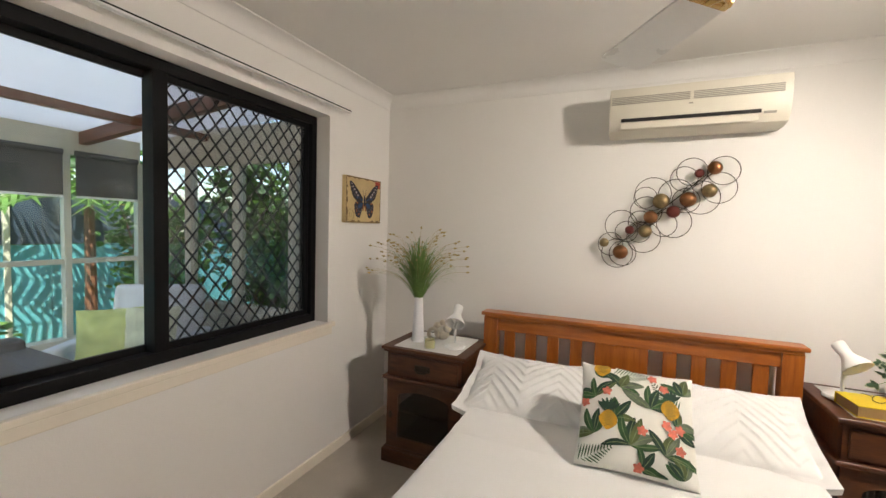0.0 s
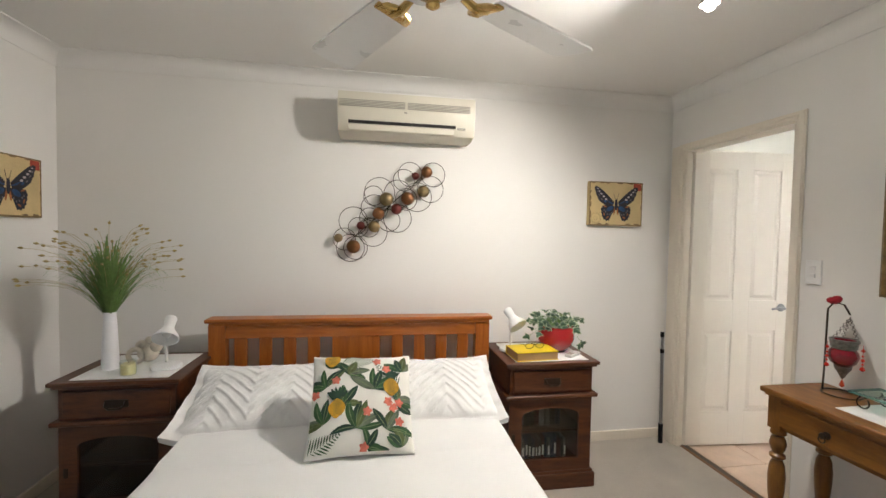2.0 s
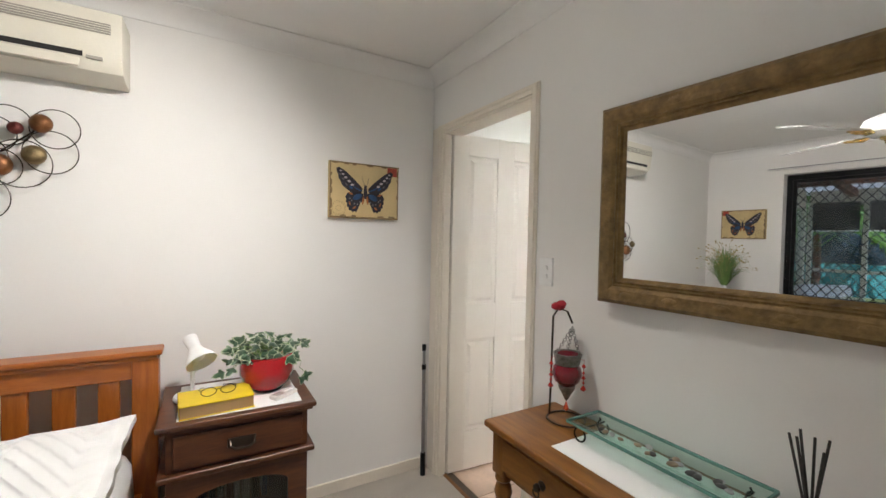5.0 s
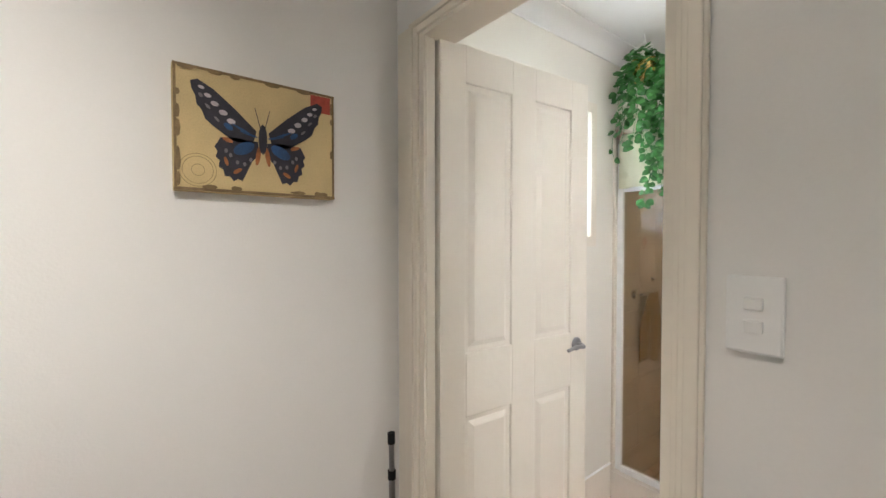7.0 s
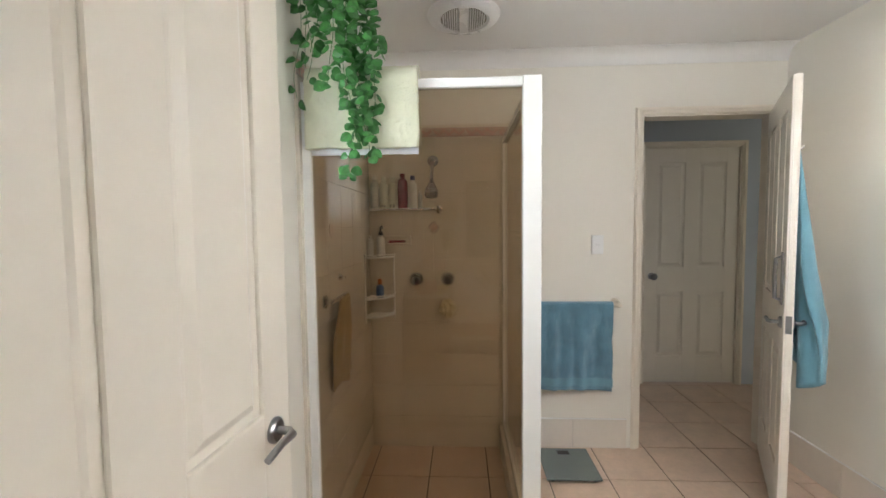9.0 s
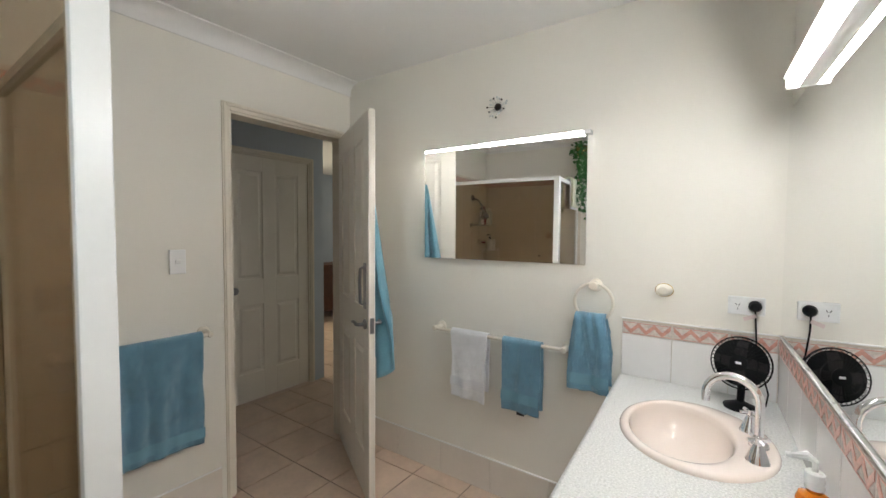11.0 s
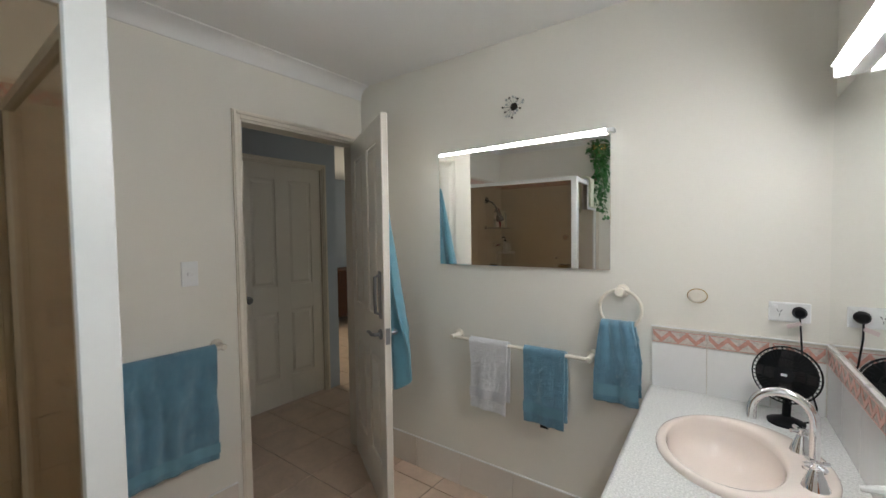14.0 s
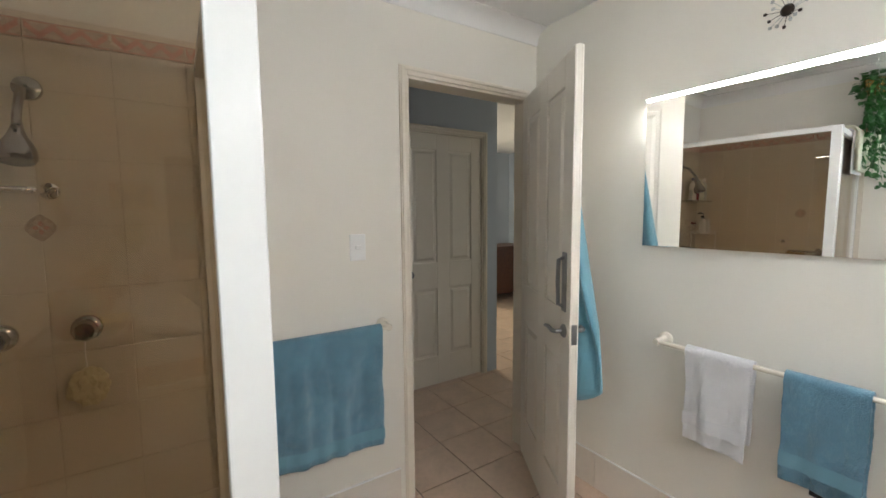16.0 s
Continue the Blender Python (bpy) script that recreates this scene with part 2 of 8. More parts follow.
def tube(points, r, n=8, closed=False, bm=None):
    """A round rod along points; r one number or one per point."""
    pts = [Vector(p) for p in points]
    own = bm if bm is not None else bmesh.new()
    rings = []
    k = len(pts)
    prev = None
    for i, p in enumerate(pts):
        a = pts[(i - 1) % k] if (closed or i > 0) else p
        b = pts[(i + 1) % k] if (closed or i < k - 1) else p
        d = (b - a).normalized()
        if prev is None:
            u = d.orthogonal().normalized()
        else:
            u = (prev - d * prev.dot(d)).normalized()
        prev = u
        v = d.cross(u)
        rad = r[i] if isinstance(r, (list, tuple)) else r
        rings.append([own.verts.new(p + (u * math.cos(2 * math.pi * j / n) + v * math.sin(2 * math.pi * j / n)) * rad) for j in range(n)])
    pairs = list(zip(rings, rings[1:]))
    if closed:
        pairs.append((rings[-1], rings[0]))
    for a, b in pairs:
        for j in range(n):
            own.faces.new((a[j], a[(j + 1) % n], b[(j + 1) % n], b[j]))
    if not closed:
        own.faces.new(rings[0][::-1])
        own.faces.new(rings[-1])
    return own


def ring_points(r, n=24, c=(0, 0, 0), u=(1, 0, 0), v=(0, 0, 1)):
    c, u, v = Vector(c), Vector(u), Vector(v)
    return [c + u * r * math.cos(2 * math.pi * k / n) + v * r * math.sin(2 * math.pi * k / n) for k in range(n)]


def bez(p0, p1, p2, n=8):
    p0, p1, p2 = Vector(p0), Vector(p1), Vector(p2)
    return [p0 * (1 - s) ** 2 + p1 * 2 * s * (1 - s) + p2 * s * s for s in (i / n for i in range(n + 1))]


def prism(outline, depth, axis="y"):
    """Extrudes a 2D outline; axis y: outline in x,z; axis z: in x,y; axis x: in y,z."""
    bm = bmesh.new()
    def at(a, b, d):
        return (a, d, b) if axis == "y" else ((a, b, d) if axis == "z" else (d, a, b))
    lo = [bm.verts.new(at(a, b, 0)) for a, b in outline]
    hi = [bm.verts.new(at(a, b, depth)) for a, b in outline]
    bm.faces.new(lo)
    bm.faces.new(hi[::-1])
    k = len(outline)
    for i in range(k):
        bm.faces.new((lo[i], hi[i], hi[(i + 1) % k], lo[(i + 1) % k]))
    return bm


def wall_boxes(axis, p0, p1, a0, a1, z0, z1, openings):
    """A wall of thickness p0..p1 from a0 to a1 with openings (b0, b1, w0, w1) right through it."""
    bm = bmesh.new()
    cuts = sorted({a0, a1, *[o[0] for o in openings], *[o[1] for o in openings]})
    for c0, c1 in zip(cuts, cuts[1:]):
        mid = (c0 + c1) / 2
        spans, z = [], z0
        for b0, b1, w0, w1 in sorted(openings, key=lambda o: o[2]):
            if b0 < mid < b1:
                if w0 > z:
                    spans.append((z, w0))
                z = w1
        if z < z1:
            spans.append((z, z1))
        for s0, s1 in spans:
            if axis == "x":
                box(p0, p1, c0, c1, s0, s1, bm=bm)
            else:
                box(c0, c1, p0, p1, s0, s1, bm=bm)
    bmesh.ops.remove_doubles(bm, verts=bm.verts, dist=1e-5)
    inner = [f for f in bm.faces if len([g for g in bm.faces if g is not f and (g.calc_center_median() - f.calc_center_median()).length < 1e-4])]
    if inner:
        bmesh.ops.delete(bm, geom=inner, context="FACES_ONLY")
    return bm


# ---- the large structure ----
CEIL = 2.43
WX, EX0, EX1 = -1.53, 2.34, 2.452
NYB = 2.665
NY, SY = 2.69, -0.45
BX, BY = 4.775, 0.165
HX = 5.83
WIN = (0.10, 2.012, 0.865, 2.135)
D1 = (1.788, 2.568, 0.0, 2.062)
D2 = (0.205, 1.0, 0.0, 2.062)
D3 = (-0.30, 0.515, 0.0, 2.062)
BW = (2.78, 3.46, 1.42, 2.05)

structure(part("wall_west", wall_boxes("x", WX - 0.2, WX, SY - 0.12, NY + 0.12, 0, CEIL, [WIN]), M_WALL), "off-white painted plaster wall with a wide window")
structure(part("wall_north", wall_boxes("y", NY, NY + 0.12, WX, EX0 + 0.05, 0, CEIL, []), M_WALL), "off-white painted plaster wall behind the bed")
structure(part("wall_east", wall_boxes("x", EX0, EX0 + 0.036, SY, NY, 0, CEIL, [D1]), M_WALL), "off-white plaster wall with a door opening")
SKEW = 0.0472
bath_west = wall_boxes("x", EX0 + 0.036, EX1, 1.704, NYB, 0, CEIL, [(1.774, D1[1], D1[2], D1[3])])
join(bath_west, prism([(EX0 + 0.036, BY - 0.12), (EX1 + 0.12 * SKEW, BY - 0.12), (EX1 - SKEW * (1.704 - BY), 1.704), (EX0 + 0.036, 1.704)], CEIL, "z"))
structure(part("wall_bath_west", bath_west, M_BWALL), "cream bathroom wall behind the vanity")
structure(part("wall_south", wall_boxes("y", SY - 0.12, SY, WX, EX0 + 0.05, 0, CEIL, []), M_WALL), "off-white painted plaster wall")
structure(part("wall_bath_north", wall_boxes("y", NYB, NY + 0.12, EX0 + 0.05, BX + 0.11, 0, CEIL, [BW]), M_BWALL), "cream bathroom wall with a frosted window")
structure(part("wall_bath_south", wall_boxes("y", BY - 0.12, BY, EX1, BX, 0, CEIL, []), M_BWALL), "cream bathroom wall with a wide mirror")
structure(part("wall_bath_east", wall_boxes("x", BX, BX + 0.055, BY - 0.12, NYB, 0, CEIL, [D2]), M_BWALL), "cream bathroom wall with a doorway to the hall")
structure(part("wall_hall_west", wall_boxes("x", BX + 0.055, BX + 0.11, -3.0, NYB, 0, CEIL, [D2]), M_HALL), "grey-blue hall wall")
structure(part("wall_hall_east", wall_boxes("x", HX, HX + 0.11, -0.45, NYB, 0, CEIL, [D3]), M_HALL), "grey-blue hall wall with a cream door")
structure(part("wall_hall_north", wall_boxes("y", NYB, NYB + 0.1, BX + 0.11, HX + 0.1, 0, CEIL, []), M_HALL), "grey-blue end wall of the hall")
structure(part("wall_hall_south", wall_boxes("y", -3.1, -3.0, BX + 0.05, 8.6, 0, CEIL, []), M_HALL), "grey-blue wall of the far room")
structure(part("wall_far_room", wall_boxes("x", 8.5, 8.6, -3.0, -0.25, 0, CEIL, []), M_HALL), "grey-blue wall of the far room")
structure(part("wall_far_room_north", wall_boxes("y", -0.45, -0.34, HX + 0.11, 8.5, 0, CEIL, []), M_HALL), "grey-blue wall of the far room")

structure(part("ceiling_bedroom", box(WX - 0.2, EX0 + 0.055, SY - 0.12, NY + 0.12, CEIL, CEIL + 0.1), M_CEIL), "white painted bedroom ceiling", "ceiling")
structure(part("ceiling_bathroom", box(EX0 + 0.055, 8.6, -3.1, NY + 0.12, CEIL, CEIL + 0.1), M_CEIL), "white painted bathroom ceiling", "ceiling")
structure(part("floor_bedroom", box(WX - 0.02, EX0 + 0.04, SY - 0.02, NY + 0.02, -0.1, 0.004), M_CARPET), "beige cut-pile bedroom carpet", "floor")
floor_bath = structure(part("floor_bathroom", box(EX0 + 0.04, 8.6, -3.1, NY + 0.02, -0.1, -0.006), M_GROUT), "peach ceramic tile floor with brown grout", "floor")


def cove(a, b, inward, w=0.07):
    """A cornice of concave profile along the wall from a to b at the ceiling."""
    a, b, u = Vector((*a, CEIL)), Vector((*b, CEIL)), Vector((*inward, 0))
    prof = [(0.0, -w - 0.012), (0.006, -w - 0.012), (0.008, -w)] + [(w - (w - 0.008) * math.cos(s * math.pi / 10), -w + (w - 0.008) * math.sin(s * math.pi / 10)) for s in range(1, 5)] + [(w, -0.008), (w + 0.012, -0.006), (w + 0.012, 0.0), (0.0, 0.0)]
    bm = bmesh.new()
    ra = [bm.verts.new(a + u * p + Vector((0, 0, q - 0.001))) for p, q in prof]
    rb = [bm.verts.new(b + u * p + Vector((0, 0, q - 0.001))) for p, q in prof]
    k = len(prof)
    for i in range(k):
        bm.faces.new((ra[i], rb[i], rb[(i + 1) % k], ra[(i + 1) % k]))
    bm.faces.new(ra)
    bm.faces.new(rb[::-1])
    return bm


for nm, a, b, u in (
    ("cornice_bed_north", (WX, NY), (EX0, NY), (0, -1)), ("cornice_bed_west", (WX, SY), (WX, NY), (1, 0)),
    ("cornice_bed_east", (EX0, SY), (EX0, NY), (-1, 0)), ("cornice_bed_south", (WX, SY), (EX0, SY), (0, 1)),
    ("cornice_bath_north", (EX1, NYB), (BX, NYB), (0, -1)), ("cornice_bath_west", (EX1, BY), (EX1 - SKEW * (NYB - BY) * 0.6, 1.704), (1, 0)),
    ("cornice_bath_east", (BX, BY), (BX, NYB), (-1, 0)),
):
    structure(part(nm, cove(a, b, u), M_CEIL, smooth=True, angle=0.9), "white concave plaster cornice", "cornice")


def skirting(name, x0, x1, y0, y1, h=0.07):
    bm = box(x0, x1, y0, y1, 0.003, h, 0.004)
    structure(part(name, bm, M_TRIM), "cream painted timber skirting board", "baseboard")


skirting("baseboard_north", WX + 0.014, EX0 - 0.014, NY - 0.014, NY)
skirting("baseboard_west", WX, WX + 0.014, SY, NY)
skirting("baseboard_east", EX0 - 0.014, EX0, SY, 1.745)
skirting("baseboard_south", WX + 0.014, EX0 - 0.014, SY, SY + 0.014)


def door_frame(name, xa, xb, opening, mat_a=M_TRIM, wa=0.042, sides=(True, True), clip=None, rebate=0.0):
    """Jambs through the wall and an architrave on each face."""
    y0, y1, _, z1 = opening
    root = tagged(new(name), "cream painted timber door frame with moulded architrave", "door frame", kind="structure")
    j = 0.02
    if rebate:
        part("jamb", box(xa - 0.001, rebate, y0, y0 + j, 0, z1, 0.002), mat_a, root)
        part("jamb_stop", box(xa + 0.016, rebate - 0.001, y0 + j, y0 + 0.044, 0, z1 - j, 0.003), mat_a, root)
        part("jamb_rebate", box(rebate, xb + 0.001, y0 - 0.013, y0 - 0.009, 0, z1, 0.001), mat_a, root)
        part("jamb", box(xa - 0.001, rebate, y1 - 0.03, y1, 0, z1, 0.002), mat_a, root)
        part("jamb_rebate", box(rebate, xb + 0.001, y1 - 0.003, y1, 0, z1, 0.001), mat_a, root)
        part("jamb_bead", box(xa + 0.006, xa + 0.013, y1 - 0.034, y1 - 0.0295, 0, z1 - j, 0.002), mat_a, root)
    else:
        part("jamb", box(xa - 0.001, xb + 0.001, y0, y0 + j, 0, z1, 0.002), mat_a, root)
        part("jamb", box(xa - 0.001, xb + 0.001, y1 - j, y1, 0, z1, 0.002), mat_a, root)
    part("jamb_head", box(xa - 0.001, xb + 0.001, y0 + j, y1 - j, z1 - j, z1, 0.002), mat_a, root)
    for on, xs, s in ((sides[0], xa, -1), (sides[1], xb, 1)):
        if not on:
            continue
        lo, hi = y0 + 0.008 - wa, y1 - 0.008 + wa
        near = y0 + 0.008 if not (rebate and s > 0) else y0 - 0.012
        if clip:
            lo, hi = max(lo, clip[0]), min(hi, clip[1])
        for a, b, c, d in ((lo, near, 0, z1 - 0.008 + wa), (y1 - 0.008, hi, 0, z1 - 0.008 + wa), (near, y1 - 0.008, z1 - 0.008, z1 - 0.008 + wa)):
            bm = bmesh.new()
            box(xs, xs + s * 0.012, a, b, c, d, 0.004, bm)
            if b - a > d - c:
                box(xs + s * 0.010, xs + s * 0.019, a - 0.02, b + 0.02, c + 0.02, d - 0.006, 0.004, bm)
            else:
                i0, i1 = (a + 0.006, b - 0.012) if a == lo else (a + 0.02, b - 0.006)
                box(xs + s * 0.010, xs + s * 0.019, i0, i1, c, d - 0.006, 0.004, bm)
            part("architrave", bm, mat_a, root)
    return root


fr1 = door_frame("door_frame_1", EX0, EX1, D1, clip=(1.6, NYB - 0.002), rebate=2.384)
part("architrave_filler", box(EX0 - 0.009, EX0, D1[1] + 0.041, NY - 0.016, 0.0, 2.09, 0.003), M_TRIM, fr1)
door_frame("door_frame_2", BX, BX + 0.11, D2, clip=(BY + 0.002, 1.2))
door_frame("door_frame_3", HX, HX + 0.11, D3)


def panel_door(name, label, width, height, at, rz, thick=0.036, st=0.105, mid=0.12):
    """A four-panel moulded door; hinge edge on the local z axis, leaf along +x, faces towards -y and +y."""
    root = tagged(thing(name, label, "door", at, rz), kind="structure")
    pw = (width - 2 * st - mid) / 2
    rows = ((0.24, 0.80), (1.02, height - 0.125))
    bm = bmesh.new()
    box(0, width, -thick / 2 + 0.011, thick / 2 - 0.011, 0, height, bm=bm)
    for s in (-1, 1):
        y0, y1 = sorted((s * (thick / 2 - 0.0125), s * thick / 2))
        xs = [(0, st), (st + pw, st + pw + mid), (width - st, width)]
        for a, b in xs:
            box(a, b, y0, y1, 0, height, 0.006, bm)
        for a, b in ((0, rows[0][0]), (rows[0][1], rows[1][0]), (rows[1][1], height)):
            for c in (st - 0.003, st + pw + mid - 0.003):
                box(c, c + pw + 0.006, y0, y1, a, b, 0.006, bm)
    part("leaf", bm, M_DOOR, root)
    for s in (-1, 1):
        for a, b in rows:
            for c in (st, st + pw + mid):
                f = 0.028
                y0 = s * (thick / 2 - 0.0125)
                y1 = s * (thick / 2 - 0.0010)
                m = bmesh.new()
                lo = [m.verts.new(v) for v in ((c + f * .5, y0, a + f * .5), (c + pw - f * .5, y0, a + f * .5), (c + pw - f * .5, y0, b - f * .5), (c + f * .5, y0, b - f * .5))]
                hi = [m.verts.new(v) for v in ((c + f * 1.3, y1, a + f * 1.3), (c + pw - f * 1.3, y1, a + f * 1.3), (c + pw - f * 1.3, y1, b - f * 1.3), (c + f * 1.3, y1, b - f * 1.3))]
                m.faces.new(hi)
                m.faces.new(lo)
                for i in range(4):
                    m.faces.new((lo[i], lo[(i + 1) % 4], hi[(i + 1) % 4], hi[i]))
                part("panel", m, M_DOOR, root)
    return root


def lever_handle(root, x, z, y, s, toward=-1):
    """Rose and lever on the face at y, outwards s, lever pointing along x * toward."""
    rose = lathe([(0, 0), (0.027, 0), (0.027, 0.006), (0.022, 0.011), (0, 0.011)], 24, Matrix.Translation((x, y, z)) @ Matrix.Rotation(-s * math.pi / 2, 4, "X"))
    r = part("handle_rose", rose, M_STEEL, root, "round brushed steel rose", True)
    pts = [(x, y, z), (x, y + s * 0.035, z), (x + toward * 0.012, y + s * 0.047, z), (x + toward * 0.06, y + s * 0.05, z + 0.006), (x + toward * 0.105, y + s * 0.046, z - 0.004)]
    part("lever", tube(pts, [0.009, 0.009, 0.009, 0.008, 0.007], 10), M_STEEL, root, "brushed steel lever", True)


def hinge(root, z):
    bm = tube([(0.0, 0, z - 0.05), (0.0, 0, z + 0.05)], 0.006, 8)
    turned(bm, Matrix.Translation((-0.006, 0.016, 0)))
    part("hinge", bm, M_CREAMPL, root)


d1 = panel_door("door_1", "cream four-panel door standing open into the bathroom", 0.745, 2.043, (2.394, 2.543, 0.010), -4.2)
lever_handle(d1, 0.675, 0.97, -0.018, -1, -1)
lever_handle(d1, 0.675, 0.97, 0.018, 1, -1)
for z in (0.25, 1.05, 1.82):
    hinge(d1, z)
d2 = panel_door("door_2", "cream four-panel bathroom door standing half open", 0.775, 2.035, (4.772, 0.243, 0.008), 180 - 30)
lever_handle(d2, 0.715, 0.94, -0.018, -1, -1)
lever_handle(d2, 0.715, 0.94, 0.018, 1, -1)
part("latch_plate", box(0.775, 0.777, -0.011, 0.011, 0.90, 0.98, 0.0005), M_STEEL, d2)
pull = bmesh.new()
box(0.69, 0.735, -0.024, -0.018, 1.02, 1.26, 0.003, pull)
tube([(0.712, -0.02, 1.04), (0.712, -0.045, 1.05), (0.712, -0.048, 1.15), (0.712, -0.045, 1.23), (0.712, -0.02, 1.24)], 0.008, 8, bm=pull)
part("pull_handle", pull, M_STEEL, d2, "grey metal pull handle")
d3 = panel_door("door_3", "closed cream four-panel door across the hall", 0.775, 2.035, (5.862, -0.28, 0.008), 90)
knob = lathe([(0, 0), (0.03, 0), (0.03, 0.006), (0.012, 0.012), (0.012, 0.03), (0.026, 0.04), (0.03, 0.052), (0.022, 0.064), (0, 0.068)], 20, Matrix.Translation((0.715, 0.018, 0.94)) @ Matrix.Rotation(-math.pi / 2, 4, "X"))
part("door_knob", knob, M_STEEL, d3, "round steel knob", True)


# ---- bedroom window ----
def sash(parent, y0, y1, z0, z1, x, w=0.03, d=0.02, glazing=M_PANE):
    for a, b, c, e in ((y0, y0 + w, z0, z1), (y1 - w, y1, z0, z1), (y0 + w, y1 - w, z0, z0 + w), (y0 + w, y1 - w, z1 - w, z1)):
        part("sash_rail", box(x - d / 2, x + d / 2, a, b, c, e, 0.003), M_BLACK, parent)
    p = part("pane", box(x - 0.002, x + 0.002, y0 + w - 0.004, y1 - w + 0.004, z0 + w - 0.004, z1 - w + 0.004), glazing, parent)
    p.visible_shadow = False


win = tagged(new("window_1"), "black aluminium sliding window with a diamond security screen", "window", kind="structure")
wy0, wy1, wz0, wz1 = WIN
fx = WX - 0.145
for a, b, c, e in ((wy0, wy0 + 0.045, wz0, wz1), (wy1 - 0.045, wy1, wz0, wz1), (wy0 + 0.045, wy1 - 0.045, wz0, wz0 + 0.05), (wy0 + 0.045, wy1 - 0.045, wz1 - 0.05, wz1)):
    part("window_frame", box(fx - 0.045, fx + 0.045, a, b, c, e, 0.003), M_BLACK, win)
ymid = 1.08
part("mullion", box(fx - 0.03, fx + 0.045, ymid - 0.03, ymid + 0.03, wz0 + 0.05, wz1 - 0.05, 0.003), M_BLACK, win)
sash(win, wy0 + 0.045, ymid + 0.005, wz0 + 0.05, wz1 - 0.05, fx - 0.024)
sash(win, ymid - 0.005, wy1 - 0.045, wz0 + 0.05, wz1 - 0.05, fx + 0.014, glazing=M_FLYMESH)
sc_ = bmesh.new()
sy0, sy1, sz0, sz1 = ymid + 0.03, wy1 - 0.045, wz0 + 0.05, wz1 - 0.05
dw, dh = 0.079, 0.098
slope = dh / dw
for s in (1, -1):
    k = -40
    while k < 60:
        base = k * dh
        pts = []
        for y in (sy0, sy1):
            pts.append((y, sz0 + base + s * slope * (y - sy0)))
        (ya, za), (yb, zb) = pts
        tt = [0.0, 1.0]
        for lim in (sz0, sz1):
            if abs(zb - za) > 1e-6:
                q = (lim - za) / (zb - za)
                if za < lim and zb > lim or za > lim and zb < lim:
                    if (lim == sz0) == (za < zb):
                        tt[0] = max(tt[0], q)
                    else:
                        tt[1] = min(tt[1], q)
        mid = 0.5 * (tt[0] + tt[1])
        zm = za + (zb - za) * mid
        if tt[1] - tt[0] > 0.01 and sz0 < zm < sz1:
            p = [Vector((fx - 0.036 - 0.002 * s, ya + (yb - ya) * q, za + (zb - za) * q)) for q in tt]
            tube(p, 0.0048, 4, bm=sc_)
        k += 1
part("security_screen", sc_, M_SCREEN, win, "black diamond-pattern security grille")
part("window_sill", box(WX - 0.10, WX + 0.022, wy0 - 0.05, wy1 + 0.05, wz0 - 0.03, wz0 - 0.001, 0.005), M_TRIM, win)
ap = box(WX + 0.001, WX + 0.012, wy0 - 0.03, wy1 + 0.03, wz0 - 0.075, wz0 - 0.03, 0.004)
part("sill_apron", ap, M_TRIM, win)

track = thing("curtain_track", "slim white curtain track with a dark slot above the window", "curtain track", (WX, 0, 0))
part("rail", box(0.045, 0.075, -0.15, 2.13, 2.175, 2.195, 0.004), M_WHITE, track)
# The track's slot is a flat near-black strip, its inner shade put in as colour.
part("slot", box(0.0745, 0.0765, -0.14, 2.12, 2.182, 2.188), M_DARK, track)
for y in (0.2, 0.8, 1.45, 1.95):
    b = box(0.0, 0.05, y - 0.01, y + 0.01, 2.195, 2.203, 0.002)
    box(0.0, 0.004, y - 0.012, y + 0.012, 2.175, 2.225, 0.001, b)
    part("bracket", b, M_WHITE, track)

# ---- wall objects of the bedroom ----
ac = thing("air_conditioner", "aged cream split-system air conditioner on the wall", "air conditioner", (0.425, NY, 2.03))
prof = [(0.0, 0.0), (-0.10, 0.0), (-0.165, 0.015), (-0.19, 0.05), (-0.20, 0.12), (-0.205, 0.18), (-0.20, 0.235), (-0.17, 0.243), (0.0, 0.243)]
bd = prism(prof, 0.815, "x")
turned(bd, Matrix.Translation((-0.395, 0, 0)))
bmesh.ops.bevel(bd, geom=[e for e in bd.edges if e.calc_length() < 0.5 and abs(e.verts[0].co.x - e.verts[1].co.x) < 1e-5], offset=0.008, segments=2, profile=0.6, affect="EDGES")
part("casing", bd, M_PLASTIC, ac, smooth=True, angle=0.5)
for s in (-1, 1):
    g = bmesh.new()
    for i in range(5):
        z = 0.150 + i * 0.0085
        x0, x1 = (-0.385, -0.008) if s < 0 else (0.008, 0.385)
        box(x0, x1, -0.2075, -0.2005, z, z + 0.0045, bm=g)
    part("intake_grille", g, M_GRILLE, ac, "row of thin grey-beige slats")
# No opening in the casing: a near-black strip stands for the outlet's shade.
part("air_outlet", box(-0.335, 0.30, -0.196, -0.19, 0.056, 0.074), M_DARK, ac, "near-black strip painted for the shade in the air outlet")
part("louver", turned(box(-0.335, 0.29, -0.005, 0.004, -0.028, 0.02, 0.003), Matrix.Translation((0, -0.187, 0.042)) @ Matrix.Rotation(radians(-18), 4, "X")), M_PLASTIC, ac)
part("indicator", box(0.31, 0.36, -0.199, -0.192, 0.05, 0.062, 0.001), M_GRILLE, ac)
part("badge", box(-0.012, 0.006, -0.207, -0.204, 0.126, 0.132), M_GRILLE, ac)

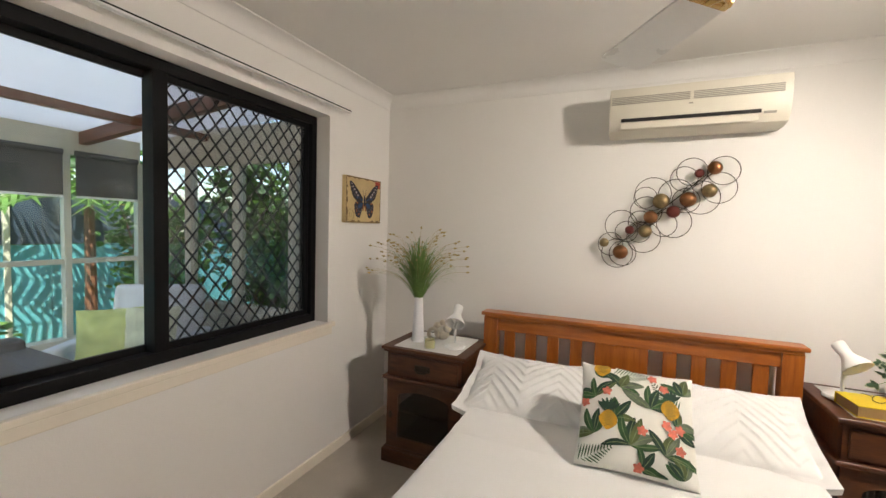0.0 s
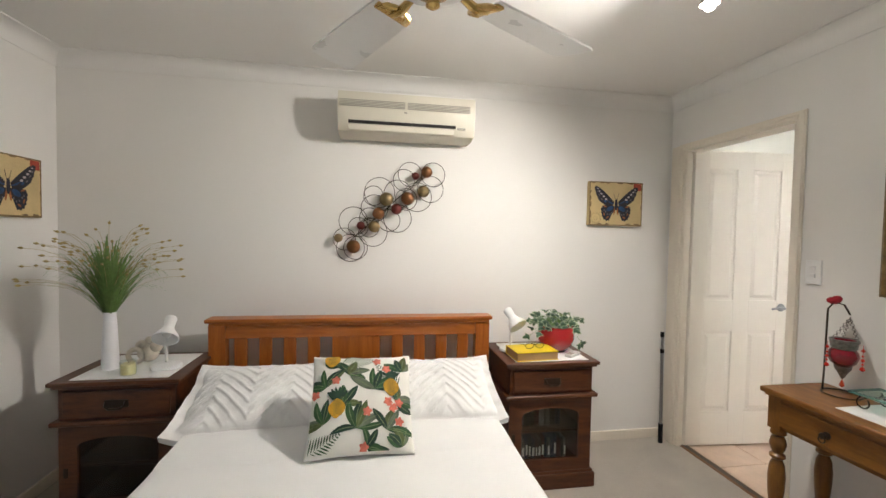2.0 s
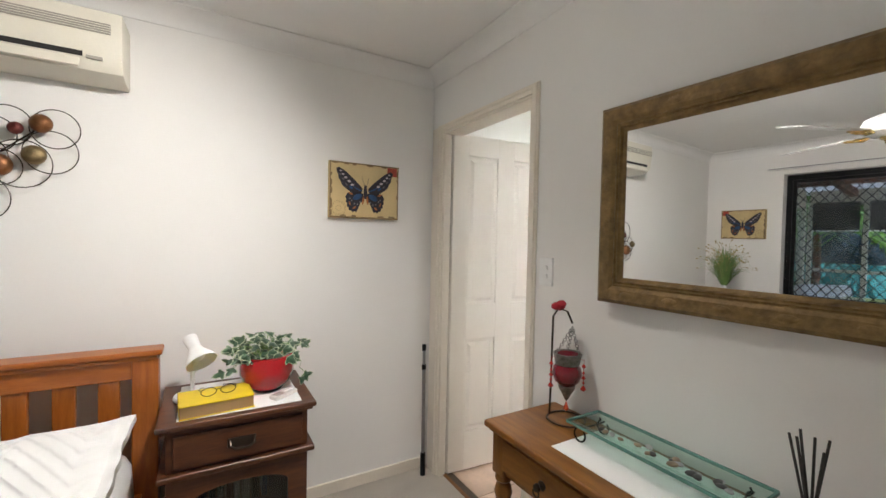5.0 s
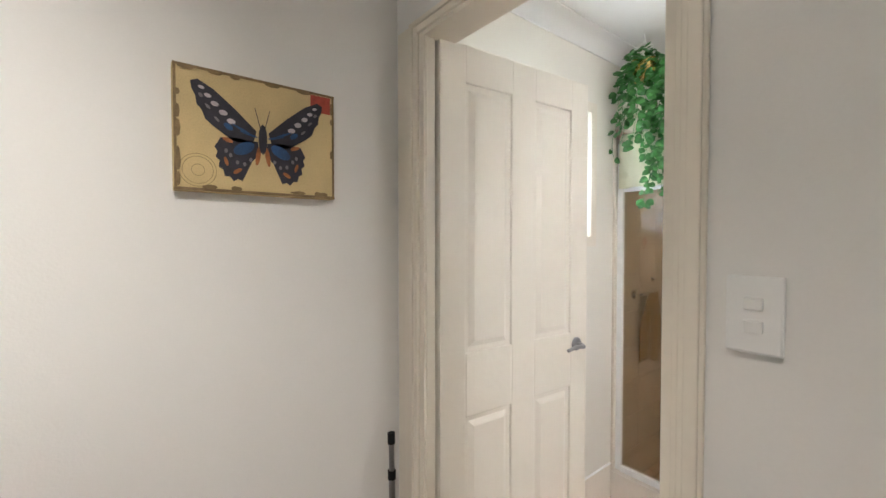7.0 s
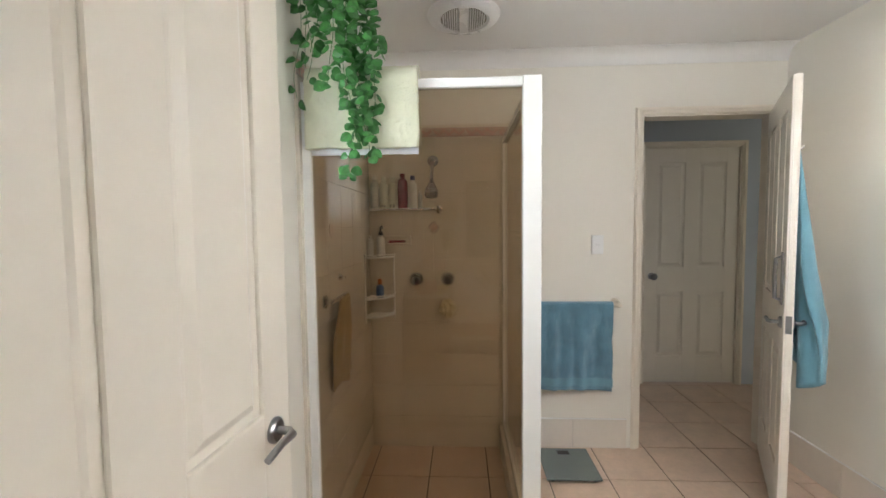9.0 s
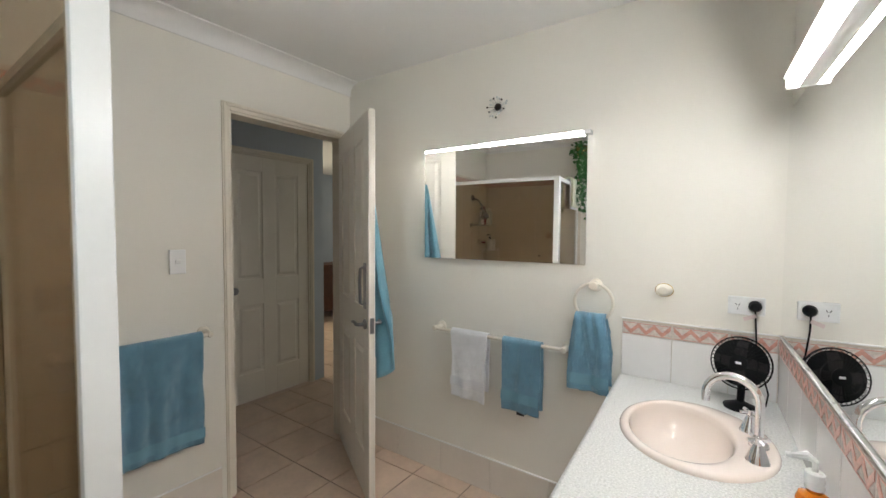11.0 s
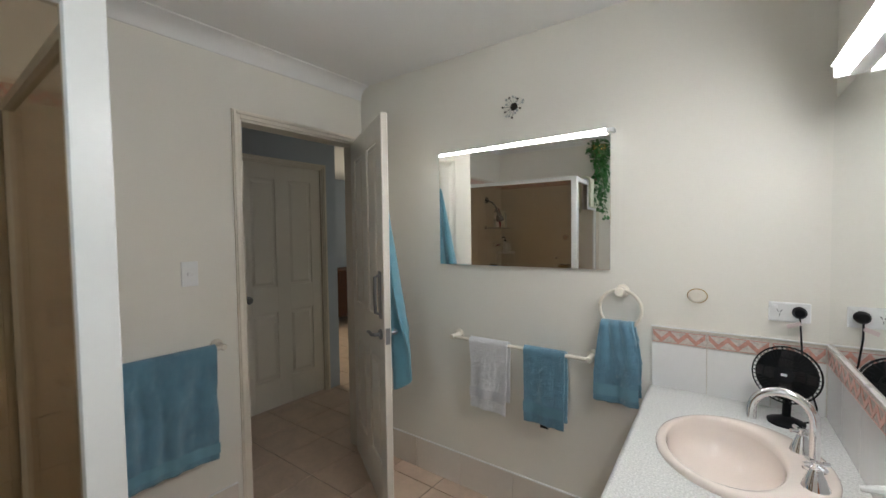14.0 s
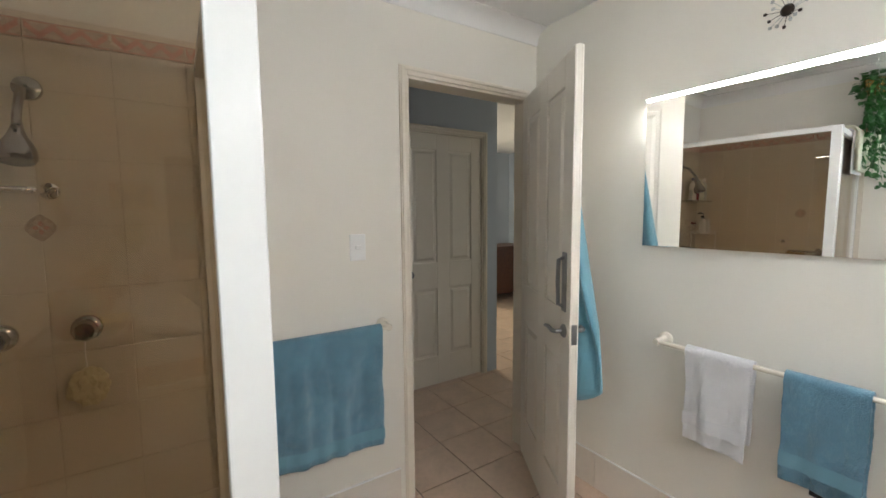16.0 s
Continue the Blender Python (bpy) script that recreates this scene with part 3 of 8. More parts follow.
M_BALLS = [mat("copper_ball", (0.21, 0.095, 0.04), 0.35, 0.8, var=0.25, vs=40, bump=0.4, bs=120), mat("brass_green_ball", (0.24, 0.18, 0.09), 0.4, 0.8, var=0.3, vs=40, bump=0.4, bs=120), mat("red_brown_ball", (0.13, 0.03, 0.025), 0.3, 0.6, var=0.2, vs=40, bump=0.3, bs=120)]
art = thing("wall_sculpture", "metal wall sculpture of thin wire rings and hammered copper balls", "wall art", (0.35, NY, 1.59))
S = 0.0037 / 2.42


def aw(px, py):
    return ((px - 418) * S, (620 - py) * S)


for px, py, r in ((495, 465, 50), (470, 490, 45), (590, 465, 50), (580, 525, 55), (525, 560, 60), (480, 570, 45), (370, 545, 62), (345, 560, 40), (445, 550, 58), (350, 610, 55), (330, 650, 40), (445, 650, 58), (345, 710, 58), (330, 690, 40), (265, 665, 58), (285, 690, 40), (230, 740, 45), (255, 775, 56), (275, 775, 48), (410, 660, 45)):
    x, z = aw(px, py)
    c = (x, -0.02 - 0.02 * ((px * 7 + py) % 3) / 2, z)
    part("wire_ring", tube(ring_points(r * S, 26, c), 0.0022, 5, True), M_BRONZE, art)
for px, py, r, k in ((563, 455, 24, 0), (516, 473, 16, 2), (550, 536, 25, 1), (485, 567, 28, 0), (398, 573, 29, 1), (440, 612, 23, 2), (366, 633, 25, 0), (350, 687, 24, 1), (296, 683, 17, 2), (207, 735, 18, 1), (267, 770, 28, 0)):
    x, z = aw(px, py)
    r *= S
    b = lathe([(r * math.sin(a * math.pi / 8), -r * 0.75 * math.cos(a * math.pi / 8)) for a in range(9)], 18, Matrix.Translation((x, -0.045, z)) @ Matrix.Rotation(math.pi / 2, 4, "X"))
    part("metal_ball", b, M_BALLS[k], art, smooth=True)
part("wall_bar", tube([(-0.25, -0.012, -0.19), (0.22, -0.012, 0.25)], 0.003, 6), M_BRONZE, art)

M_CANVAS = mat("aged_yellow_canvas", (0.60, 0.46, 0.23), 0.75, var=0.18, vs=6, bump=0.2, bs=260)
M_EDGE = mat("brown_worn_canvas_edge", (0.22, 0.15, 0.07), 0.8, var=0.4, vs=30, bump=0.2, bs=260)
M_WING = mat("dark_blue_black_paint", (0.018, 0.016, 0.026), 0.6, var=0.5, vs=40, bump=0.1, bs=300)
M_WINGB = mat("deep_blue_paint", (0.012, 0.055, 0.15), 0.6, var=0.5, vs=50, bump=0.1, bs=300)
M_WINGO = mat("rust_orange_paint", (0.34, 0.11, 0.03), 0.6, var=0.5, vs=50, bump=0.1, bs=300)
M_SPOT = mat("pale_lilac_paint", (0.44, 0.38, 0.40), 0.6, var=0.15, vs=50, bump=0.1, bs=300)
M_SPOTG = mat("grey_brown_paint", (0.16, 0.14, 0.15), 0.6, var=0.3, vs=50, bump=0.1, bs=300)
M_STAMP = mat("red_stamp_ink", (0.38, 0.06, 0.035), 0.7, var=0.3, vs=60, bump=0.05)
M_POST = mat("brown_postmark_ink", (0.33, 0.24, 0.11), 0.8, var=0.3, vs=60, bump=0.05)


def flat_shape(pts, y, mirror=False):
    bm = bmesh.new()
    f = bm.faces.new([bm.verts.new(((-a if mirror else a), y, b)) for a, b in pts])
    r = bmesh.ops.extrude_face_region(bm, geom=[f])
    bmesh.ops.translate(bm, verts=[v for v in r["geom"] if isinstance(v, bmesh.types.BMVert)], vec=(0, -0.0008, 0))
    return bm


def blob(cx, cz, a, b, rot=0, n=12):
    return [(cx + a * math.cos(t) * math.cos(rot) - b * math.sin(t) * math.sin(rot), cz + a * math.cos(t) * math.sin(rot) + b * math.sin(t) * math.cos(rot)) for t in (2 * math.pi * k / n for k in range(n))]


def butterfly_canvas(at, rz):
    t = thing("canvas_picture", "small yellow canvas picture with dark winged shapes", "picture", at, rz, "pair of canvas pictures")
    part("canvas", box(-0.2, 0.2, -0.032, 0.0, -0.152, 0.152, 0.003), M_CANVAS, t)
    for a, b, c, d in ((-0.2, 0.2, 0.1445, 0.151), (-0.2, 0.2, -0.151, -0.1435), (-0.199, -0.193, -0.143, 0.144), (0.193, 0.199, -0.143, 0.144)):
        part("worn_edge", box(a, b, -0.0333, -0.0322, c, d), M_EDGE, t)
    upper = [(0.012, 0.012), (0.05, 0.052), (0.09, 0.088), (0.118, 0.104), (0.130, 0.098), (0.128, 0.082), (0.122, 0.070), (0.120, 0.052), (0.112, 0.042), (0.106, 0.024), (0.094, 0.012), (0.07, -0.006), (0.05, -0.018), (0.02, -0.02)]
    lower = [(0.01, -0.012), (0.05, -0.008), (0.088, -0.012), (0.094, -0.024), (0.100, -0.034), (0.094, -0.044), (0.098, -0.056), (0.090, -0.064), (0.092, -0.078), (0.083, -0.084), (0.080, -0.098), (0.070, -0.098), (0.062, -0.108), (0.054, -0.102), (0.044, -0.106), (0.036, -0.088), (0.024, -0.06), (0.008, -0.04)]
    for mi in (False, True):
        part("upper_wing", flat_shape([(a * 1.26, b * 1.16) for a, b in upper], -0.0326, mi), M_WING, t)
        part("lower_wing", flat_shape([(a * 1.14, b * 1.12) for a, b in lower], -0.0326, mi), M_WING, t)
        s = -1 if mi else 1
        for (x, z, a, b) in ((0.060, 0.026, 0.010, 0.0055), (0.074, 0.042, 0.010, 0.0055), (0.089, 0.058, 0.009, 0.005), (0.101, 0.073, 0.008, 0.004), (0.112, 0.088, 0.007, 0.003)):
            part("pale_spot", flat_shape(blob(s * x * 1.26, z * 1.16, a, b * 1.2, s * 0.2), -0.0336), M_SPOT, t)
        part("blue_patch", flat_shape(blob(s * 0.046, -0.034, 0.028, 0.015, s * -0.5), -0.0336), M_WINGB, t)
        for (x, z, a, b, r) in ((0.034, 0.004, 0.022, 0.003, 0.25), (0.05, 0.013, 0.028, 0.003, 0.45), (0.082, 0.016, 0.012, 0.007, 0.6)):
            part("blue_streak", flat_shape(blob(s * x, z, a, b, s * r), -0.0337), M_WINGB, t)
        for (x, z, a, b, r) in ((0.084, -0.018, 0.013, 0.005, 0.3), (0.062, -0.094, 0.012, 0.005, -0.6), (0.088, -0.072, 0.004, 0.012, -0.3)):
            part("orange_patch", flat_shape(blob(s * x, z, a, b, s * r), -0.0337), M_WINGO, t)
        for (x, z) in ((0.03, -0.062), (0.045, -0.075), (0.062, -0.072), (0.078, -0.056), (0.088, -0.045)):
            part("grey_spot", flat_shape(blob(s * x, z, 0.004, 0.0055), -0.0337), M_SPOTG, t)
        for (x, z, a, b) in ((0.132, 0.083, 0.006, 0.004), (0.118, 0.058, 0.008, 0.003), (0.1, 0.03, 0.008, 0.003)):
            part("grey_spot", flat_shape(blob(s * x * 1.08, z, a, b, s * 0.8), -0.0337), M_SPOTG, t)
        part("orange_patch", flat_shape(blob(s * 0.012, -0.05, 0.006, 0.026, s * 0.15), -0.0337), M_WINGO, t)
        part("feeler", flat_shape([(s * 0.004, 0.02), (s * 0.018, 0.075), (s * 0.0195, 0.075), (s * 0.006, 0.02)], -0.0333), M_WING, t)
    part("body", flat_shape(blob(0, -0.005, 0.011, 0.040), -0.0345), M_WING, t)
    rngb = random.Random(17)
    for k in range(26):
        e = rngb.choice((0, 0, 1, 2, 3))
        cx, cz = (rngb.uniform(-0.18, 0.18), -0.140) if e == 0 else ((rngb.uniform(-0.18, 0.18), 0.143) if e == 1 else ((-0.191 if e == 2 else 0.190), rngb.uniform(-0.13, 0.13)))
        wide = e < 2
        part("worn_patch", flat_shape(blob(cx, cz, rngb.uniform(0.008, 0.022) if wide else rngb.uniform(0.003, 0.006), rngb.uniform(0.003, 0.007) if wide else rngb.uniform(0.008, 0.022), 0, 7), -0.0336 - 0.0001 * k), M_EDGE, t)
    part("red_stamp", flat_shape([(0.13, 0.095), (0.188, 0.095), (0.188, 0.143), (0.13, 0.143)], -0.0324), M_STAMP, t, "red stamp mark")
    for r in (0.04, 0.033, 0.014):
        part("postmark_ring", tube(ring_points(r, 24, (-0.15, -0.0328, -0.1)), 0.0009, 4, True), M_POST, t)
    return t


butterfly_canvas((1.898, NY, 1.682), 0)
butterfly_canvas((WX, 2.335, 1.645), 90)

mr = thing("framed_mirror", "wide mirror in a carved antique gold frame", "mirror", (EX0 - 0.019, 1.013, 1.548), -88.1)
W2, H2, fw = 0.385, 0.322, 0.085
fr_prof = [(0.0, 0.0), (0.0, 0.022), (0.012, 0.032), (0.045, 0.03), (0.056, 0.024), (0.062, 0.027), (0.066, 0.022), (0.071, 0.024), (0.076, 0.016), (0.085, 0.012), (0.085, 0.0)]
for (a, b) in (((-W2, -H2), (W2, -H2)), ((W2, -H2), (W2, H2)), ((W2, H2), (-W2, H2)), ((-W2, H2), (-W2, -H2))):
    bm = bmesh.new()
    a3, b3 = Vector((a[0], 0, a[1])), Vector((b[0], 0, b[1]))
    d = (b3 - a3).normalized()
    inn = Vector((-d.z, 0, d.x))
    ra = [bm.verts.new(a3 + inn * p + d * p + Vector((0, -q, 0))) for p, q in fr_prof]
    rb = [bm.verts.new(b3 + inn * p - d * p + Vector((0, -q, 0))) for p, q in fr_prof]
    for i in range(len(fr_prof) - 1):
        bm.faces.new((ra[i], rb[i], rb[i + 1], ra[i + 1]))
    bm.faces.new(ra)
    bm.faces.new(rb[::-1])
    L = (b3 - a3).length
    for i in range(int(L / 0.13)):
        c = a3 + d * (0.11 + i * (L - 0.22) / max(1, int(L / 0.13) - 1)) + inn * 0.03 + Vector((0, -0.03, 0))
        orn = lathe([(0, -0.008), (0.016, -0.003), (0.012, 0.004), (0.005, 0.007), (0, 0.009)], 10, Matrix.Translation(c) @ Matrix.Rotation(math.pi / 2, 4, "X") @ Matrix.Diagonal((1.7 if abs(d.x) > 0.5 else 0.8, 0.8 if abs(d.x) > 0.5 else 1.7, 0.5, 1)))
        join(bm, orn)
    part("frame_side", bm, M_GOLD, mr)
part("mirror_glass", box(-W2 + 0.078, W2 - 0.078, -0.010, -0.004, -H2 + 0.078, H2 - 0.078), M_MIRROR, mr, "clear silvered glass")


def switch_plate(name, label, at, rz, n):
    t = thing(name, label, "light switch", at, rz)
    part("plate", box(-0.036, 0.036, -0.010, 0, -0.058, 0.058, 0.004), M_WHITE, t)
    for i in range(n):
        z = (i - (n - 1) / 2) * 0.034
        part("rocker", turned(box(-0.012, 0.012, -0.004, 0.003, -0.009, 0.009, 0.0015), Matrix.Translation((0, -0.012, z)) @ Matrix.Rotation(radians(8), 4, "X")), M_WHITE, t)
    return t


switch_plate("light_switch", "white double light switch beside the door frame", (EX0, 1.69, 1.30), -90, 2)

# ---- ceiling fan and globe ----
fan = thing("ceiling_fan", "white four-blade ceiling fan with brass brackets and hub", "ceiling fan", (0.386, 1.02, -0.17))
CF = CEIL + 0.17
part("canopy", lathe([(0, CF), (0.065, CF), (0.06, CF - 0.03), (0.03, CF - 0.05), (0, CF - 0.05)], 24), M_WHITE, fan, smooth=True)
part("down_rod", tube([(0, 0, CF - 0.05), (0, 0, 2.28)], 0.012, 12), M_WHITE, fan, smooth=True)
part("motor", lathe([(0, 2.31), (0.05, 2.30), (0.10, 2.275), (0.115, 2.24), (0.105, 2.205), (0.07, 2.188), (0, 2.183)], 32), M_WHITE, fan, smooth=True)
part("hub_cap", lathe([(0, 2.183), (0.036, 2.183), (0.038, 2.176), (0.022, 2.168), (0.016, 2.160), (0.017, 2.150), (0.008, 2.144), (0, 2.143)], 20), M_BRASS, fan, "brass hub cap", True)
for k in range(4):
    R = Matrix.Rotation(radians(30 + 90 * k), 4, "Z")
    arm = bmesh.new()
    tube([(0.09, 0, 2.205), (0.13, 0.0, 2.194), (0.18, 0, 2.202)], [0.010, 0.013, 0.010], 8, bm=arm)
    box(0.165, 0.19, -0.052, 0.052, 2.198, 2.206, 0.003, arm)
    for q in (-0.042, 0.042):
        tube([(0.13, 0, 2.197), (0.15, q * 0.8, 2.196), (0.185, q, 2.202)], [0.006, 0.009, 0.007], 6, bm=arm)
    part("blade_arm", turned(arm, R @ Matrix.Translation((0, 0, 2.2)) @ Matrix.Rotation(radians(11), 4, "X") @ Matrix.Translation((0, 0, -2.2))), M_BRASS, fan, "ornate brass blade bracket", True, 0.6)
    out = [(0.17, -0.056), (0.30, -0.064), (0.555, -0.074), (0.578, -0.066), (0.582, 0.0), (0.578, 0.066), (0.555, 0.074), (0.30, 0.064), (0.17, 0.056)]
    bl = prism(out, 0.006, "z")
    turned(bl, R @ Matrix.Translation((0, 0, 2.207)) @ Matrix.Rotation(radians(11), 4, "X"))
    part("blade", bl, M_WHITE, fan)

globe = thing("ceiling_light", "small lit ceiling bulb in a white holder", "ceiling light", (1.5, 1.45, 0))
part("holder", lathe([(0, CEIL), (0.045, CEIL), (0.043, CEIL - 0.015), (0.02, CEIL - 0.022), (0.018, CEIL - 0.06), (0, CEIL - 0.06)], 24), M_WHITE, globe, smooth=True)
# Cone added to block upward light; grey so its lit underside stays dim.
part("shade", lathe([(0.018, CEIL - 0.05), (0.026, CEIL - 0.07), (0.034, CEIL - 0.09), (0.0355, CEIL - 0.09), (0.028, CEIL - 0.068), (0.018, CEIL - 0.045)], 28), M_GRILLE, globe, "grey cone added to keep the bulb's light off the ceiling", True)
gl = part("globe", lathe([(0, CEIL - 0.06), (0.012, CEIL - 0.065), (0.02, CEIL - 0.085), (0.021, CEIL - 0.098), (0.014, CEIL - 0.11), (0, CEIL - 0.114)], 20), M_BULB, globe, "glowing warm bulb", True)
gl.visible_shadow = False

# ---- bed ----
bed = thing("bed", "orange-stained pine bed with a slatted headboard", "bed", (0.15, 0, 0))
hy0, hy1 = 2.50, 2.555
for s in (-1, 1):
    part("headboard_post", box(s * 0.77 - 0.045, s * 0.77 + 0.045, hy0 - 0.008, hy1 + 0.012, 0, 0.91, 0.006), M_PINEV, bed)
cap = bmesh.new()
box(-0.828, 0.828, hy0 - 0.028, hy1 + 0.028, 0.925, 0.948, 0.009, cap, 3)
box(-0.81, 0.81, hy0 - 0.016, hy1 + 0.018, 0.908, 0.927, 0.006, cap)
part("headboard_cap", cap, M_PINE, bed, "moulded pine top rail")
part("headboard_rail", box(-0.727, 0.727, hy0 + 0.005, hy1 - 0.005, 0.83, 0.91, 0.004), M_PINE, bed)
part("headboard_rail", box(-0.727, 0.727, hy0 + 0.005, hy1 - 0.005, 0.36, 0.46, 0.004), M_PINE, bed)
part("wide_slat", box(-0.14, 0.14, hy0 + 0.012, hy1 - 0.012, 0.46, 0.832, 0.004), M_PINEV, bed)
for s in (-1, 1):
    for k in range(4):
        c = s * (0.245 + k * 0.135)
        part("slat", box(c - 0.034, c + 0.034, hy0 + 0.014, hy1 - 0.014, 0.46, 0.832, 0.004), M_PINEV, bed)
for s in (-1, 1):
    part("side_rail", box(s * 0.745 - 0.015, s * 0.745 + 0.015, 0.50, hy0, 0.22, 0.36, 0.004), M_PINE, bed)
part("foot_rail", box(-0.76, 0.76, 0.46, 0.50, 0.2, 0.38, 0.006), M_PINE, bed)
for s in (-1, 1):
    part("leg", box(s * 0.74 - 0.03, s * 0.74 + 0.03, 0.46, 0.52, 0, 0.38, 0.005), M_PINEV, bed)
part("mattress", box(-0.70, 0.70, 0.52, 2.485, 0.34, 0.535, 0.05, seg=4), M_LINEN, bed)


def drape(name, label, x0, x1, y0, y1, top, hem, material, r=0.06):
    t = thing(name, label, "bedding", (0, 0, 0))
    bm = bmesh.new()
    xs = []
    w = x1 - x0
    prof = [(x0 - 0.012, hem), (x0 - 0.012, (hem + top) / 2), (x0 - 0.006, top - r)]
    prof += [(x0 + r * (1 - math.cos(a)), top - r + r * math.sin(a)) for a in (0.3, 0.7, 1.1, math.pi / 2)]
    mid = [(x0 + r + (w - 2 * r) * k / 40, top) for k in range(1, 40)]
    full = prof + mid + [(x0 + x1 - a, b) for a, b in prof[::-1]]
    rows = []
    ny = 60
    for j in range(ny + 1):
        y = y0 + (y1 - y0) * j / ny
        row = []
        for i, (x, z) in enumerate(full):
            dz = 0.006 * noise.noise((x * 3.0, y * 3.0, 0.3)) + 0.0025 * noise.noise((x * 11, y * 9, 4))
            dx = 0.0
            if z < top - 0.01:
                dx = 0.010 * noise.noise((i, y * 6, 2.0)) * (top - z) * 4
            if j < 4:
                dz -= (4 - j) ** 2 * 0.004
            row.append(bm.verts.new((x + dx, y, z + dz)))
        rows.append(row)
    for a, b in zip(rows, rows[1:]):
        for i in range(len(a) - 1):
            bm.faces.new((a[i], a[i + 1], b[i + 1], b[i]))
    foot = [bm.verts.new((v.co.x, y0 - 0.01, hem)) for v in rows[0]]
    for i in range(len(foot) - 1):
        if rows[0][i].co.z > hem + 0.01 or rows[0][i + 1].co.z > hem + 0.01:
            bm.faces.new((foot[i], foot[i + 1], rows[0][i + 1], rows[0][i]))
    ob = part("cover", bm, material, t, smooth=True, angle=3.0)
    so = ob.modifiers.new("thick", "SOLIDIFY")
    so.thickness, so.offset = 0.012, -1
    return t


drape("quilt", "smooth white cotton quilt cover over the bed", -0.565, 0.875, 0.49, 2.46, 0.562, 0.17, M_LINEN)
sheet = thing("folded_sheet", "white top sheet edge folded over the quilt", "bedding", (0, 0, 0))
fb = bmesh.new()
rows = []
for j in range(7):
    y = 1.66 + 0.30 * j / 6
    rows.append([fb.verts.new((-0.535 + 1.38 * i / 40, y + 0.01 * noise.noise((i * 0.3, 2, 1)), 0.570 + 0.004 * noise.noise((i * 0.4, j * 0.8, 7)) + (-0.007 if j in (0,) else 0))) for i in range(41)])
for a, b in zip(rows, rows[1:]):
    for i in range(40):
        fb.faces.new((a[i], a[i + 1], b[i + 1], b[i]))
fs = part("fold", fb, M_LINEN, sheet, smooth=True, angle=3)


def pillow(name, label, w, h, t, m, material, chevron=0.0, flange=0.0, seed=0):
    """Lies in local x (width), z (height), bulging towards -y, thin at the edges."""
    root = thing(name, label, "pillow")
    root.matrix_basis = m
    bm = bmesh.new()
    nx, nz = (150, 100) if chevron else (72, 48)
    sides = []
    for s in (-1, 1):
        grid = []
        for j in range(nz + 1):
            row = []
            for i in range(nx + 1):
                u, v = 2 * i / nx - 1, 2 * j / nz - 1
                fu, fv = w / 2 / (w / 2 - flange), h / 2 / (h / 2 - flange)
                cu, cv = min(1, abs(u) * fu), min(1, abs(v) * fv)
                b = max(0.0, (1 - cu ** 2.4)) ** 0.55 * max(0.0, (1 - cv ** 2.4)) ** 0.55
                x = w / 2 * u * (1 - 0.045 * (1 - v * v))
                z = h / 2 * v * (1 - ((0.10 if v > 0 else 0.02) if flange else 0.05) * (1 - u * u))
                d = t / 2 * b + (0.015 if flange else 0.004)
                if s < 0 and chevron and b > 0.15:
                    ph = (abs(((u * w / 2 + 0.07) % 0.36) - 0.18) * 1.0 + z) / 0.058
                    fr = ph - math.floor(ph)
                    d += chevron * ((1 - fr) ** 2.2 - 0.25) * (0.75 + 0.5 * noise.noise((x * 5, z * 5, seed))) * min(1, (b - 0.15) * 4)
                d += 0.010 * noise.noise((x * 7 + seed, z * 7, s)) * b + 0.003 * noise.noise((x * 22, z * 22, seed))
                edge = (1 - b) if flange else 0.0
                wob = 0.010 * edge * noise.noise((x * 13 + seed, z * 13, 3.0 + seed))
                row.append(bm.verts.new((x + 0.7 * wob, s * d + 0.006 * noise.noise((x * 9, z * 9, seed)) + 1.6 * wob - 0.02 * edge * abs(u) ** 6 * (1 - v), z + wob)))
            grid.append(row)
        for j in range(nz):
            for i in range(nx):
                bm.faces.new((grid[j][i], grid[j][i + 1], grid[j + 1][i + 1], grid[j + 1][i]))
        sides.append(grid)
    a, b = sides
    rim = lambda g: [g[0][i] for i in range(nx)] + [g[j][nx] for j in range(nz)] + [g[nz][i] for i in range(nx, 0, -1)] + [g[j][0] for j in range(nz, 0, -1)]
    ra, rb = rim(a), rim(b)
    for i in range(len(ra)):
        k = (i + 1) % len(ra)
        bm.faces.new((ra[i], ra[k], rb[k], rb[i]))
    part("cover", bm, material, root, smooth=True, angle=1.2)
    return root


def lean(x, y, z, back, rz=0, roll=0):
    return pose(x, y, z, -back, roll, rz)


pillow("pillow", "white pillow with stitched chevron pleats against the headboard", 0.78, 0.50, 0.175, lean(-0.235, 2.13, 0.628, 68, 2), M_LINEN, 0.0105, 0.038, 1)
pillow("pillow", "white pillow with stitched chevron pleats against the headboard", 0.78, 0.50, 0.175, lean(0.51, 2.135, 0.634, 68, -2), M_LINEN, 0.0105, 0.038, 5)

M_CUSH = mat("white_cotton_print_ground", (0.80, 0.79, 0.74), 0.85, var=0.05, vs=9, bump=0.3, bs=500, dist=0.001)
M_LEAFP = mat("printed_green_leaf", (0.03, 0.085, 0.03), 0.85, var=0.5, vs=25, bump=0.2, bs=500, dist=0.001)
M_LEAFD = mat("printed_dark_leaf", (0.015, 0.045, 0.028), 0.85, var=0.5, vs=25, bump=0.2, bs=500, dist=0.001)
M_LEAFO = mat("printed_olive_leaf", (0.085, 0.11, 0.04), 0.85, var=0.5, vs=25, bump=0.2, bs=500, dist=0.001)
M_PAPP = mat("printed_yellow_fruit", (0.52, 0.28, 0.02), 0.85, var=0.35, vs=60, bump=0.2, bs=500, dist=0.001)
